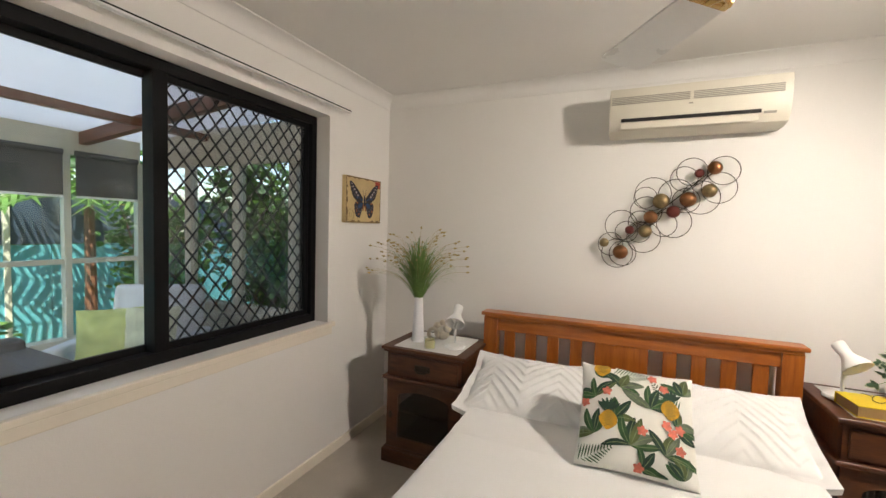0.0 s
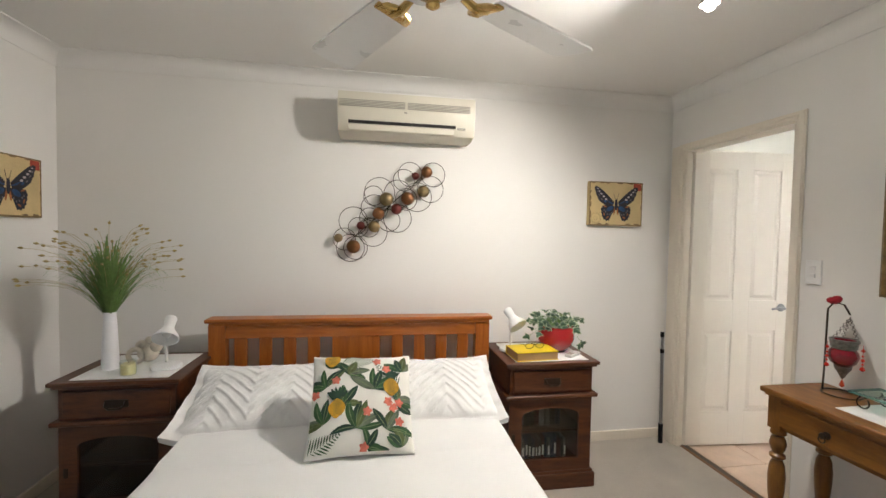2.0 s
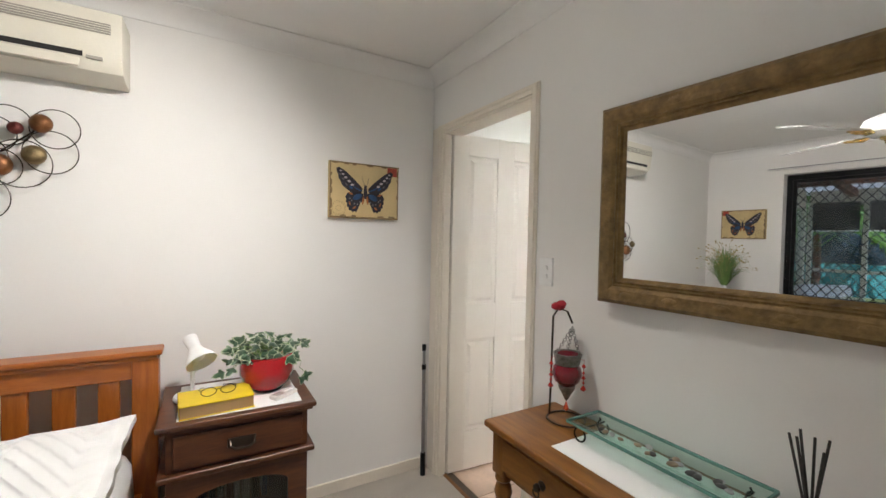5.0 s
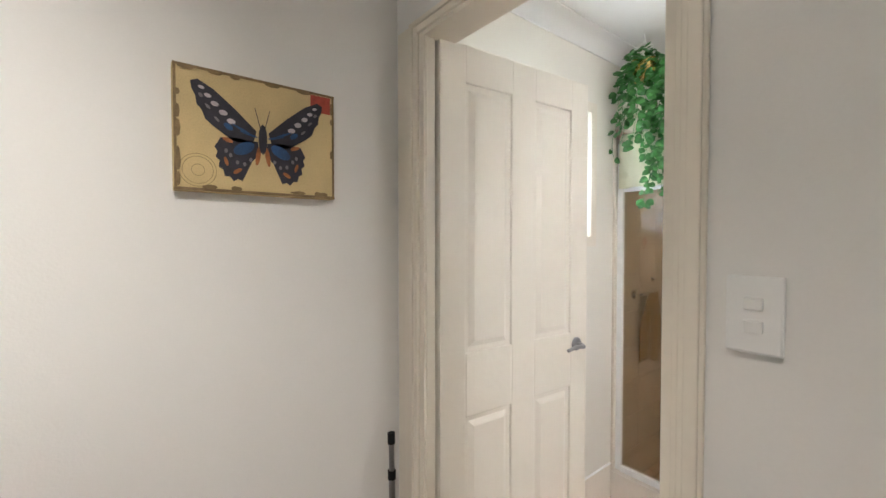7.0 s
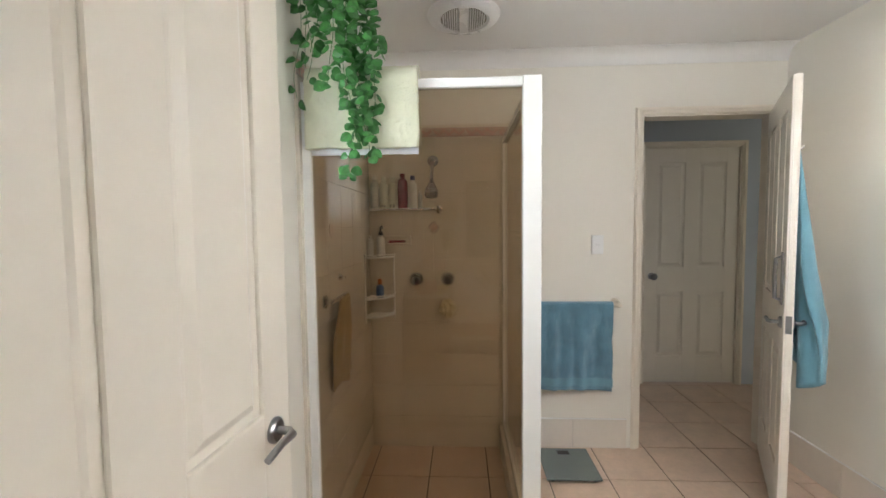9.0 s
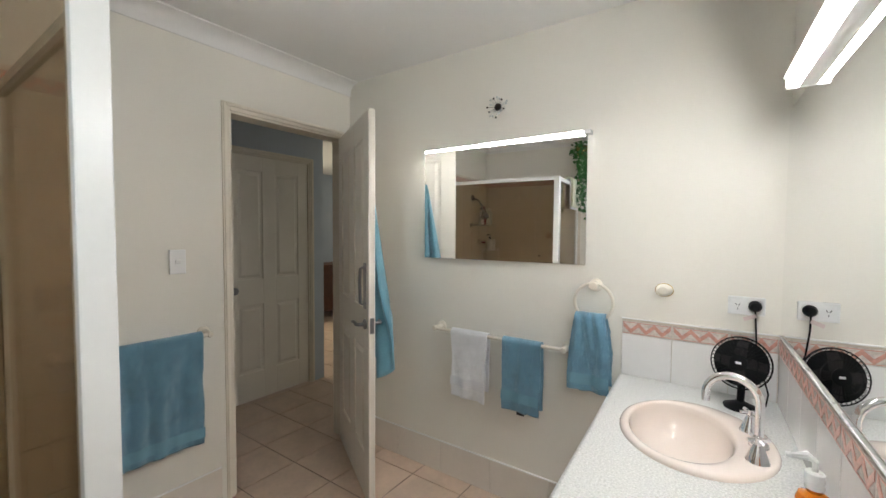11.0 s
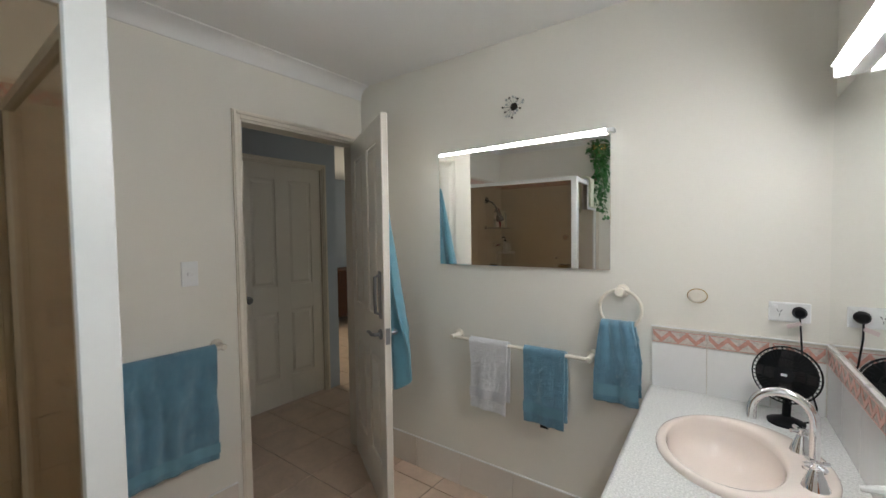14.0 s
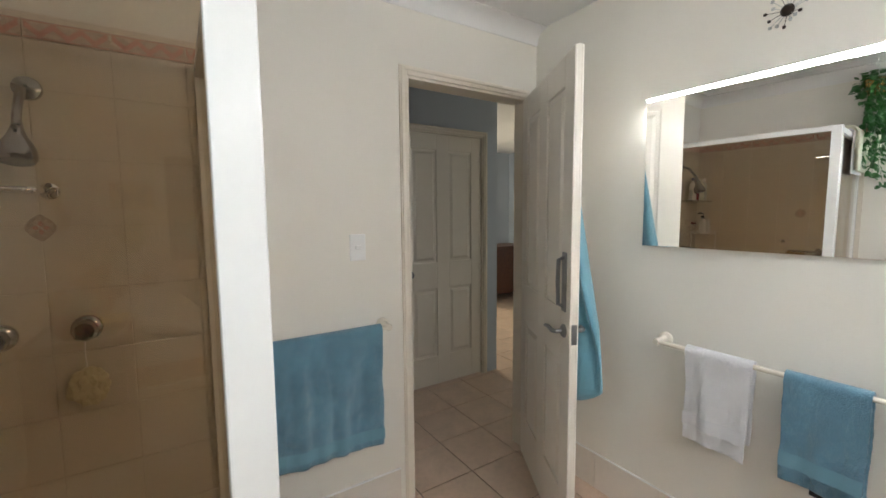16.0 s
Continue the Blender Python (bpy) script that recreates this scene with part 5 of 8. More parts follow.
rng = random.Random(5)
st_ = bmesh.new()
for k in range(84):
    a = rng.uniform(0, 6.283)
    r = rng.uniform(0.02, 0.15) * (1.1 if abs(math.cos(a)) > 0.5 else 0.7)
    h = 0.155 + rng.uniform(0.0, 0.09) * (1.2 - r * 4)
    if r > 0.115 and rng.random() < 0.45:
        h -= rng.uniform(0.02, 0.11)
    c = Vector((r * math.cos(a) - 0.01, r * math.sin(a) * 0.8, h))
    d = Vector((math.cos(a + rng.uniform(-0.9, 0.9)), math.sin(a + rng.uniform(-0.9, 0.9)), rng.uniform(-0.7, 0.4)))
    up = Vector((rng.uniform(-0.5, 0.5), -0.7 + rng.uniform(-0.4, 0.4), 0.8))
    s = rng.uniform(0.04, 0.064)
    potted_leaf(c, d, up, s)
    tube([(0.03 * math.cos(a), 0.03 * math.sin(a), 0.12), (c * 0.5 + Vector((0, 0, 0.1))), c], 0.0012, 4, bm=st_)
tend = [Vector((0.115, -0.02, 0.17)) + Vector((0.004 * k, 0, -0.013 * k)) + Vector((0.008 * math.sin(k * 1.6), 0.006 * math.cos(k * 1.6), 0)) for k in range(11)]
tube(tend, 0.0012, 4, bm=st_)
for q, dd in ((tend[-1], (-0.3, -0.2, -1)), (tend[-1], (1, -0.2, 0.3)), (tend[-2], (0.3, -0.3, -1))):
    potted_leaf(q, dd, (0, -1, 0.3), 0.045)
part("stem_tangle", st_, M_STEM, pot)
rem = thing("remote_control", "pale grey remote control with a small dark display", "remote control", (1.42, 2.29, ZM), 35)
part("case", box(-0.058, 0.058, -0.022, 0.022, 0, 0.018, 0.005), mat("pale_grey_plastic", (0.62, 0.61, 0.58), 0.45), rem)
part("display", box(-0.05, -0.005, -0.016, 0.016, 0.0175, 0.0188, 0.0005), M_GRILLE, rem)
for k in range(3):
    part("button", box(0.008 + k * 0.014, 0.018 + k * 0.014, -0.008, 0.008, 0.0175, 0.0195, 0.001), M_WHITE, rem)

pole = thing("telescopic_pole", "grey telescopic pole with black grips leaning in the corner", "pole", (2.265, 2.60, 0.004))
pp = [Vector((0, 0, 0)), Vector((0.012, 0.035, 0.78))]
seg = lambda a, b: [pp[0].lerp(pp[1], a), pp[0].lerp(pp[1], b)]
part("lower_tube", tube(seg(0.16, 0.83), 0.0105, 12), M_STEEL, pole, smooth=True)
part("upper_tube", tube(seg(0.83, 0.96), 0.009, 12), M_STEEL, pole, smooth=True)
part("grip", tube(seg(0.0, 0.17), 0.015, 12), M_BLACK, pole, "black foam grip", True)
part("collar", tube(seg(0.81, 0.845), 0.0135, 12), M_BLACK, pole, smooth=True)
part("cap", tube(seg(0.955, 1.0), 0.0125, 12), M_BLACK, pole, smooth=True)

# ---- console table ----
con = thing("console_table", "honey-brown wooden console table with three drawers and turned legs", "console table", (EX0 - 0.016, 0, 0.004))
CY0, CY1, CZ, CD = 0.30, 1.615, 0.79, 0.345
tp = bmesh.new()
box(-CD, 0, CY0, CY1, CZ - 0.024, CZ, 0.008, tp, 3)
box(-CD + 0.014, 0, CY0 + 0.014, CY1 - 0.014, CZ - 0.036, CZ - 0.022, 0.005, tp)
part("tabletop", tp, M_OAK, con)
for a in ((-CD + 0.035, -CD + 0.055), (-0.03, -0.012)):
    part("apron", box(a[0], a[1], CY0 + 0.06, CY1 - 0.06, CZ - 0.17, CZ - 0.036), M_OAK, con)
for a in (CY0 + 0.035, CY1 - 0.055):
    part("apron", box(-CD + 0.06, -0.03, a, a + 0.02, CZ - 0.17, CZ - 0.036), M_OAK, con)
dl = (CY1 - CY0 - 0.17) / 3
for k in range(3):
    a = CY0 + 0.075 + k * (dl + 0.01)
    dw_ = part("drawer", box(-CD + 0.026, -CD + 0.04, a, a + dl, CZ - 0.155, CZ - 0.052, 0.004), M_OAK, con)
    kb = lathe([(0, 0), (0.014, 0), (0.015, 0.004), (0.006, 0.008), (0.006, 0.014), (0.013, 0.02), (0.011, 0.028), (0, 0.03)], 16, Matrix.Translation((-CD + 0.026, a + dl / 2, CZ - 0.103)) @ Matrix.Rotation(-math.pi / 2, 4, "Y"))
    part("drawer_knob", kb, M_BRONZE, dw_, "dark bronze ring knob", True)
    part("drop_ring", tube(ring_points(0.012, 16, (-CD + 0.0, a + dl / 2, CZ - 0.117), (0, 1, 0), (0, 0, 1)), 0.0025, 6, True), M_BRONZE, dw_)
legp = [(0, 0.0), (0.022, 0.0), (0.026, 0.012), (0.020, 0.03), (0.026, 0.045), (0.026, 0.05), (0.02, 0.055), (0.022, 0.06)]
legm = [(0.022, 0.17), (0.03, 0.18), (0.03, 0.19), (0.02, 0.20), (0.018, 0.215), (0.024, 0.26), (0.031, 0.34), (0.033, 0.40), (0.028, 0.45), (0.018, 0.475), (0.03, 0.485), (0.03, 0.495), (0.019, 0.505), (0.026, 0.52), (0.032, 0.545), (0.026, 0.57), (0.019, 0.58), (0.03, 0.59), (0.03, 0.60), (0.022, 0.615)]
for x in (-CD + 0.055, -0.04):
    for y in (CY0 + 0.05, CY1 - 0.05):
        lg = bmesh.new()
        join(lg, lathe(legp + [(0.022, 0.065), (0, 0.065)], 16, Matrix.Translation((x, y, 0))))
        box(x - 0.029, x + 0.029, y - 0.029, y + 0.029, 0.06, 0.175, 0.004, lg)
        join(lg, lathe([(0, 0.172)] + legm + [(0, 0.62)], 18, Matrix.Translation((x, y, 0))))
        box(x - 0.029, x + 0.029, y - 0.029, y + 0.029, 0.61, CZ - 0.03, 0.004, lg)
        part("leg", lg, M_OAKV, con, smooth=True, angle=0.5)
part("lower_shelf", box(-CD + 0.04, -0.015, CY0 + 0.04, CY1 - 0.04, 0.10, 0.125, 0.005), M_OAK, con)
ZC = 0.004 + CZ
cloth_mat("table_runner", "plain white runner on the console table", 2.05, 2.30, 0.885, 1.36, ZC)

M_GREENGL = glass("pale_green_tray_glass", (0.80, 0.92, 0.88))
tray = thing("glass_tray", "long rectangular green-edged glass tray on black wire feet", "tray", (2.20, 1.12, ZC + 0.003))
TL, TW = 0.25, 0.075
bm = bmesh.new()
outer = [(-TW, -TL), (TW, -TL), (TW, TL), (-TW, TL)]
def ringv(e, z):
    return [bm.verts.new((sx * (TW - e), sy * (TL - e), z)) for sx, sy in ((-1, -1), (1, -1), (1, 1), (-1, 1))]
r1, r2, r3, r4, r5 = ringv(0.0, 0.062), ringv(0.028, 0.057), ringv(0.034, 0.046), ringv(0.0, 0.055), ringv(0.034, 0.040)
for a, b in ((r1, r2), (r2, r3), (r1, r4), (r4, r5)):
    for i in range(4):
        bm.faces.new((a[i], a[(i + 1) % 4], b[(i + 1) % 4], b[i]))
bm.faces.new(r3)
bm.faces.new(r5)
part("tray_dish", bm, M_GREENGL, tray)
M_GEDGE = mat("green_glass_edge", (0.20, 0.42, 0.37), 0.15, var=0.1, trans=0.4, bump=0.05)
eb = bmesh.new()
for sx in (-1, 1):
    box(sx * TW - 0.003, sx * TW + 0.003, -TL, TL, 0.054, 0.0625, 0.001, eb)
for sy in (-1, 1):
    box(-TW, TW, sy * TL - 0.003, sy * TL + 0.003, 0.054, 0.0625, 0.001, eb)
part("tray_rim", eb, M_GEDGE, tray, "thick green glass edge")
for sy in (-1, 1):
    for sx in (-1, 1):
        c = (sx * 0.055, sy * 0.215, 0.022)
        pts = [(c[0], c[1] + 0.021 * math.cos(a), 0.0235 + 0.021 * math.sin(a)) for a in (math.pi * (0.75 + 1.6 * k / 14) for k in range(15))]
        pts.append((c[0], c[1] + 0.014, 0.05))
        part("wire_foot", tube(pts, 0.0028, 6), M_BLACK, tray, "curled black wire foot")
    part("cross_wire", tube([(-0.055, sy * 0.21, 0.043), (0.055, sy * 0.21, 0.043)], 0.0025, 6), M_BLACK, tray)
rng = random.Random(8)
peb = [mat("dark_pebble", (0.05, 0.05, 0.05), 0.3, var=0.4, vs=60), mat("grey_crystal_pebble", (0.42, 0.43, 0.43), 0.15, var=0.3, vs=60), mat("tan_pebble", (0.25, 0.19, 0.12), 0.3, var=0.3, vs=60)]
for k in range(22):
    y = rng.uniform(-0.19, 0.19)
    r = rng.uniform(0.006, 0.013)
    sp = thing("pebble", "small polished pebble lying in the glass tray", "pebble", (2.20 + rng.uniform(-0.02, 0.02), 1.12 + y, ZC + 0.003 + 0.046), rng.uniform(0, 180), "pebbles in the tray")
    part("stone", lathe([(r * math.sin(a * math.pi / 6), r * 0.5 * (1 - math.cos(a * math.pi / 6))) for a in range(7)], 10, Matrix.Diagonal((1.3, 0.9, 1, 1))), peb[k % 3], sp, smooth=True)

lan = thing("candle_lantern", "red glass candle lantern hanging on a wire stand", "lantern", (2.235, 1.475, ZC), 20)
M_REDGL = mat("ruby_glass", (0.26, 0.006, 0.02), 0.12, var=0.2, vs=50, bump=0.1, trans=0.35, coat=0.5)
M_FILI = mat("tarnished_filigree", (0.22, 0.21, 0.20), 0.4, 0.8, var=0.5, vs=90, bump=0.5, bs=300)
part("stand_ring", tube(ring_points(0.052, 28, (0, 0, 0.003), (1, 0, 0), (0, 1, 0)), 0.003, 6, True), M_BRONZE, lan)
part("stand_rod", tube([(0.0, 0.05, 0.003), (0.0, 0.048, 0.1), (0, 0.046, 0.36), (0, 0.03, 0.392), (0, 0.004, 0.385), (0, -0.012, 0.345)], 0.003, 6), M_BRONZE, lan)
rose = bmesh.new()
for k in range(7):
    a = k * 0.9
    join(rose, lathe([(0, -0.014), (0.012, -0.008), (0.015, 0.004), (0.006, 0.013), (0, 0.014)], 8, Matrix.Translation((0.008 * math.cos(a), 0.03 + 0.008 * math.sin(a), 0.395 + 0.002 * k)) @ Matrix.Rotation(a, 4, "X")))
part("red_finial", rose, mat("red_fabric_rose", (0.35, 0.01, 0.02), 0.8, var=0.3, vs=60, bump=0.4), lan, "small red rose finial")
part("cup", lathe([(0, 0.115), (0.016, 0.12), (0.034, 0.14), (0.041, 0.165), (0.038, 0.187), (0.03, 0.20), (0.034, 0.225), (0.037, 0.235), (0.034, 0.235), (0.03, 0.222), (0.026, 0.2), (0, 0.19)], 24), M_REDGL, lan, "ruby red glass cup", True)
part("filigree_collar", lathe([(0.0305, 0.197), (0.0345, 0.203), (0.036, 0.222), (0.04, 0.238), (0.037, 0.24), (0.033, 0.224)], 24), M_FILI, lan, smooth=True)
part("filigree_tip", lathe([(0, 0.066), (0.006, 0.075), (0.012, 0.092), (0.022, 0.112), (0.024, 0.125), (0.014, 0.122), (0, 0.12)], 18), M_FILI, lan, smooth=True)
for k in range(3):
    a = k * 2.094 + 0.4
    ch = bmesh.new()
    for i in range(12):
        s = i / 11
        c = Vector((0.037 * math.cos(a) * (1 - s), 0.037 * math.sin(a) * (1 - s) - 0.012 * s, 0.235 + 0.095 * s))
        join(ch, tube(ring_points(0.005, 8, c, (1, 0, 0) if i % 2 else (0, 1, 0)), 0.0011, 4, True))
    part("chain", ch, M_FILI, lan)
    dp = bmesh.new()
    x_, y_ = 0.05 * math.cos(a), 0.05 * math.sin(a)
    tube([(0.037 * math.cos(a), 0.037 * math.sin(a), 0.225), (x_, y_, 0.228), (x_, y_, 0.12)], 0.0009, 4, bm=dp)
    for z, r in ((0.205, 0.006), (0.182, 0.004), (0.165, 0.006), (0.148, 0.004), (0.128, 0.008)):
        join(dp, lathe([(0, -r * 1.3), (r, -r * 0.3), (r * 0.6, r * 0.7), (0, r * 1.3)], 8, Matrix.Translation((x_, y_, z))))
    part("bead_drop", dp, mat("red_bead", (0.5, 0.03, 0.02), 0.2, var=0.1), lan, "red glass bead drop")
join_tip = lathe([(0, 0.03), (0.008, 0.04), (0.004, 0.055), (0, 0.068)], 8)
part("tip_bead", join_tip, mat("amber_red_bead", (0.5, 0.06, 0.02), 0.2, var=0.1), lan)

lan.scale = (1.25, 1.25, 1.0)

dif = thing("reed_diffuser", "small clear glass reed diffuser with dark reeds on a wooden coaster", "reed diffuser", (2.185, 0.785, ZC), 10)
part("coaster", box(-0.06, 0.06, -0.06, 0.06, 0, 0.008, 0.002), M_OAK, dif)
part("bottle", lathe([(0, 0.008), (0.045, 0.008), (0.05, 0.014), (0.05, 0.045), (0.044, 0.054), (0.02, 0.058), (0.016, 0.07), (0.018, 0.074), (0.014, 0.074), (0.013, 0.06), (0.04, 0.05), (0.046, 0.042), (0.046, 0.016), (0, 0.013)], 24), M_PANE, dif, smooth=True)
part("oil", lathe([(0, 0.015), (0.045, 0.016), (0.045, 0.028), (0, 0.028)], 24), glass("amber_oil", (0.75, 0.5, 0.15)), dif)
part("collar", lathe([(0, 0.066), (0.019, 0.066), (0.019, 0.086), (0.012, 0.088), (0, 0.088)], 18), M_BRASS, dif, "gold neck collar", True)
rng = random.Random(3)
for k in range(6):
    a, o = rng.uniform(0, 6.28), rng.uniform(0.012, 0.04)
    part("reed", tube([(-0.006 * math.cos(a), -0.006 * math.sin(a), 0.02), (o * math.cos(a), o * math.sin(a), 0.245 + rng.uniform(-0.015, 0.01))], 0.0026, 6), mat("charcoal_reed", (0.05, 0.045, 0.042), 0.8, var=0.3, vs=80), dif)

M_CRIM = mat("crimson_ribbed_glass", (0.33, 0.006, 0.03), 0.15, var=0.2, vs=30, bump=0.1, trans=0.25, coat=0.4)
for (x, y, s, lab) in ((2.17, 0.565, 0.58, "smaller crimson ribbed glass bottle vase"), (2.25, 0.53, 0.80, "larger crimson ribbed glass bottle vase")):
    v = thing("bottle_vase", lab, "vase", (x, y, ZC), 0, "pair of crimson vases")
    pr = [(0, 0), (0.046, 0), (0.05, 0.008)] + [(0.05 + 0.0016 * (k % 2), 0.012 + k * 0.007) for k in range(14)] + [(0.044, 0.118), (0.03, 0.13), (0.024, 0.135), (0.022, 0.165), (0.026, 0.168), (0.023, 0.17), (0.018, 0.165), (0.018, 0.137), (0, 0.13)]
    part("bottle", lathe([(a * s, b * s) for a, b in pr], 28), M_CRIM, v, smooth=True)


# ---- bathroom: shower ----
SX, SYE, SB, STOP = 3.725, 1.80, 4.757, 1.925
shower = thing("shower_enclosure", "white-framed corner shower enclosure with bronze-tinted glass", "shower", (0, 0, 0))
part("corner_post", box(SX - 0.026, SX + 0.022, SYE - 0.005, SYE + 0.06, 0.15, STOP, 0.004), M_ALU, shower)
part("wall_post", box(SX - 0.015, SX + 0.02, NYB - 0.045, NYB - 0.012, 0.15, STOP, 0.003), M_ALU, shower)
part("wall_post", box(SB - 0.03, SB, SYE - 0.002, SYE + 0.03, 0.15, STOP, 0.003), M_ALU, shower)
part("top_rail", box(SX - 0.015, SX + 0.02, SYE + 0.06, NYB - 0.045, STOP - 0.032, STOP, 0.003), M_ALU, shower)
part("top_rail", box(SX + 0.022, SB - 0.03, SYE - 0.002, SYE + 0.03, STOP - 0.032, STOP, 0.003), M_ALU, shower)
part("bottom_rail", box(SX - 0.02, SX + 0.02, SYE + 0.06, NYB - 0.045, 0.148, 0.178, 0.003), M_ALU, shower)
part("bottom_rail", box(SX + 0.022, SB - 0.03, SYE - 0.002, SYE + 0.03, 0.148, 0.178, 0.003), M_ALU, shower)
g1 = part("front_pane", box(SX, SX + 0.005, SYE + 0.058, NYB - 0.043, 0.176, STOP - 0.03), M_SHGLASS, shower, "bronze-tinted glass")
g2 = part("side_pane", box(SX + 0.018, SB - 0.028, SYE + 0.01, SYE + 0.015, 0.176, STOP - 0.03), M_SHGLASS, shower, "bronze-tinted glass")
structure(part("shower_kerb", box(SX - 0.05, SX + 0.06, SYE - 0.05, NYB - 0.01, -0.003, 0.148, 0.006), M_SKTILE), "cream tiled shower kerb", "kerb")
structure(part("shower_kerb_side", box(SX + 0.06, SB, SYE - 0.05, SYE + 0.05, -0.003, 0.148, 0.006), M_SKTILE), "cream tiled shower kerb", "kerb")

sh_wall_n = structure(part("shower_wall_north", box(SX - 0.04, SB + 0.016, NYB - 0.009, NYB - 0.001, 0.0, 2.02), M_WGROUT), "beige tiled shower wall", "wall")
sh_wall_e = structure(part("shower_wall_east", box(SB + 0.009, SB + 0.017, SYE - 0.03, NYB - 0.009, 0.0, 2.02), M_WGROUT), "beige tiled shower wall", "wall")


def bottle(name, label, at, r, h, body, capm, cap_h=0.03, pump=False, oval=1.0, liquid=None):
    t = thing(name, label, "bottle", at)
    b = lathe([(0, 0), (r * 0.9, 0), (r, 0.006), (r, h * 0.78), (r * 0.85, h * 0.88), (r * 0.42, h * 0.93), (r * 0.42, h), (0, h)], 20, Matrix.Diagonal((oval, 1, 1, 1)))
    part("bottle_body", b, body, t, smooth=True)
    part("cap", lathe([(0, h - 0.001), (r * 0.55, h - 0.001), (r * 0.55, h + cap_h), (r * 0.45, h + cap_h + 0.003), (0, h + cap_h + 0.003)], 16), capm, t, smooth=True)
    if pump:
        part("pump", tube([(0, 0, h + cap_h), (0, 0, h + cap_h + 0.022), (0.012, -0.002, h + cap_h + 0.03), (0.045, -0.004, h + cap_h + 0.022)], [0.005, 0.006, 0.009, 0.005], 8), capm, t, smooth=True)
    return t


M_CLEARPL = mat("milky_clear_plastic", (0.72, 0.76, 0.74), 0.2, var=0.04, trans=0.3, bump=0.0)
M_MAROON = mat("maroon_plastic", (0.20, 0.012, 0.02), 0.25, var=0.05, bump=0.0)
M_NAVY = mat("navy_plastic", (0.015, 0.02, 0.13), 0.3, var=0.05, bump=0.0)
M_PALE = mat("pale_green_white_plastic", (0.70, 0.74, 0.64), 0.3, var=0.03, bump=0.0)
M_ORANGE = mat("orange_liquid_soap", (0.75, 0.20, 0.01), 0.15, var=0.05, trans=0.3, bump=0.0)

shelf = thing("shower_shelf", "glass shower shelf with a chrome front rail on the tiled wall", "shelf", (SB, 0, 1.50))
part("shelf_plate", box(-0.115, 0.0, 2.235, 2.652, -0.004, 0.004, 0.001), M_PANE, shelf)
part("rail", tube([(-0.118, 2.65, 0.004), (-0.118, 2.26, 0.004), (-0.105, 2.236, 0.004), (-0.02, 2.222, 0.004), (0, 2.222, 0.004)], 0.008, 10), M_CHROME, shelf, smooth=True)
part("flange", lathe([(0, 0), (0.026, 0), (0.024, 0.012), (0.012, 0.016), (0, 0.016)], 20, Matrix.Translation((0, 2.222, 0.004)) @ Matrix.Rotation(-math.pi / 2, 4, "Y")), M_CHROME, shelf, smooth=True)
zs = 1.505
for y, r, h, bmx, cmx, lab, ch in ((2.60, 0.026, 0.16, M_CLEARPL, M_WHITE, "clear bottle with a white cap", 0.02), (2.545, 0.025, 0.155, M_PALE, M_PALE, "pale green-white shampoo bottle", 0.02), (2.49, 0.025, 0.15, M_PALE, M_PALE, "pale green-white shampoo bottle", 0.02), (2.43, 0.028, 0.175, M_MAROON, M_MAROON, "tall maroon bottle", 0.012), (2.37, 0.025, 0.155, M_WHITE, M_NAVY, "white bottle with a navy cap", 0.022), (2.325, 0.012, 0.09, M_CLEARPL, M_WHITE, "slim clear bottle", 0.01)):
    b = bottle("shampoo_bottle", lab + " on the shower shelf", (SB - 0.06, y, zs), r * 1.06, h * 1.13, bmx, cmx, ch)
    if bmx is M_PALE:
        part("label_bar", box(-r - 0.001, -r + 0.004, -0.014, 0.014, 0.015, 0.03), M_GRILLE, b)

shd = thing("shower_set", "chrome shower head on a short wall arm", "shower", (SB, 2.25, 1.80))
part("flange", lathe([(0, 0), (0.03, 0), (0.028, 0.01), (0.014, 0.016), (0, 0.016)], 20, Matrix.Rotation(-math.pi / 2, 4, "Y")), M_DCHROME, shd, smooth=True)
part("arm", tube([(0, 0, 0), (-0.06, 0, -0.02), (-0.11, 0, -0.085), (-0.115, 0, -0.11)], 0.009, 10), M_DCHROME, shd, smooth=True)
part("swivel", tube([(-0.14, 0, -0.118), (-0.08, 0, -0.106)], 0.006, 8), M_DCHROME, shd, smooth=True)
part("rose", lathe([(0, 0.05), (0.012, 0.048), (0.018, 0.03), (0.034, 0.0), (0.036, -0.025), (0.03, -0.034), (0, -0.034)], 24, Matrix.Translation((-0.13, 0, -0.165)) @ Matrix.Rotation(radians(15), 4, "Y")), M_DCHROME, shd, smooth=True)


shd.scale = (1.15, 1.15, 1.15)


def wall_tap(y, z):
    t = thing("shower_tap", "round chrome shower tap on the tiled wall", "tap", (SB, y, z), 0, "shower taps")
    t.scale = (1.35, 1.35, 1.35)
    part("flange", lathe([(0, 0), (0.03, 0), (0.029, 0.008), (0.02, 0.014), (0, 0.014)], 20, Matrix.Rotation(-math.pi / 2, 4, "Y")), M_DCHROME, t, smooth=True)
    part("handle", lathe([(0, 0.012), (0.014, 0.012), (0.024, 0.022), (0.026, 0.034), (0.02, 0.045), (0, 0.048)], 8, Matrix.Rotation(-math.pi / 2, 4, "Y")), M_DCHROME, t, smooth=True, angle=0.3)


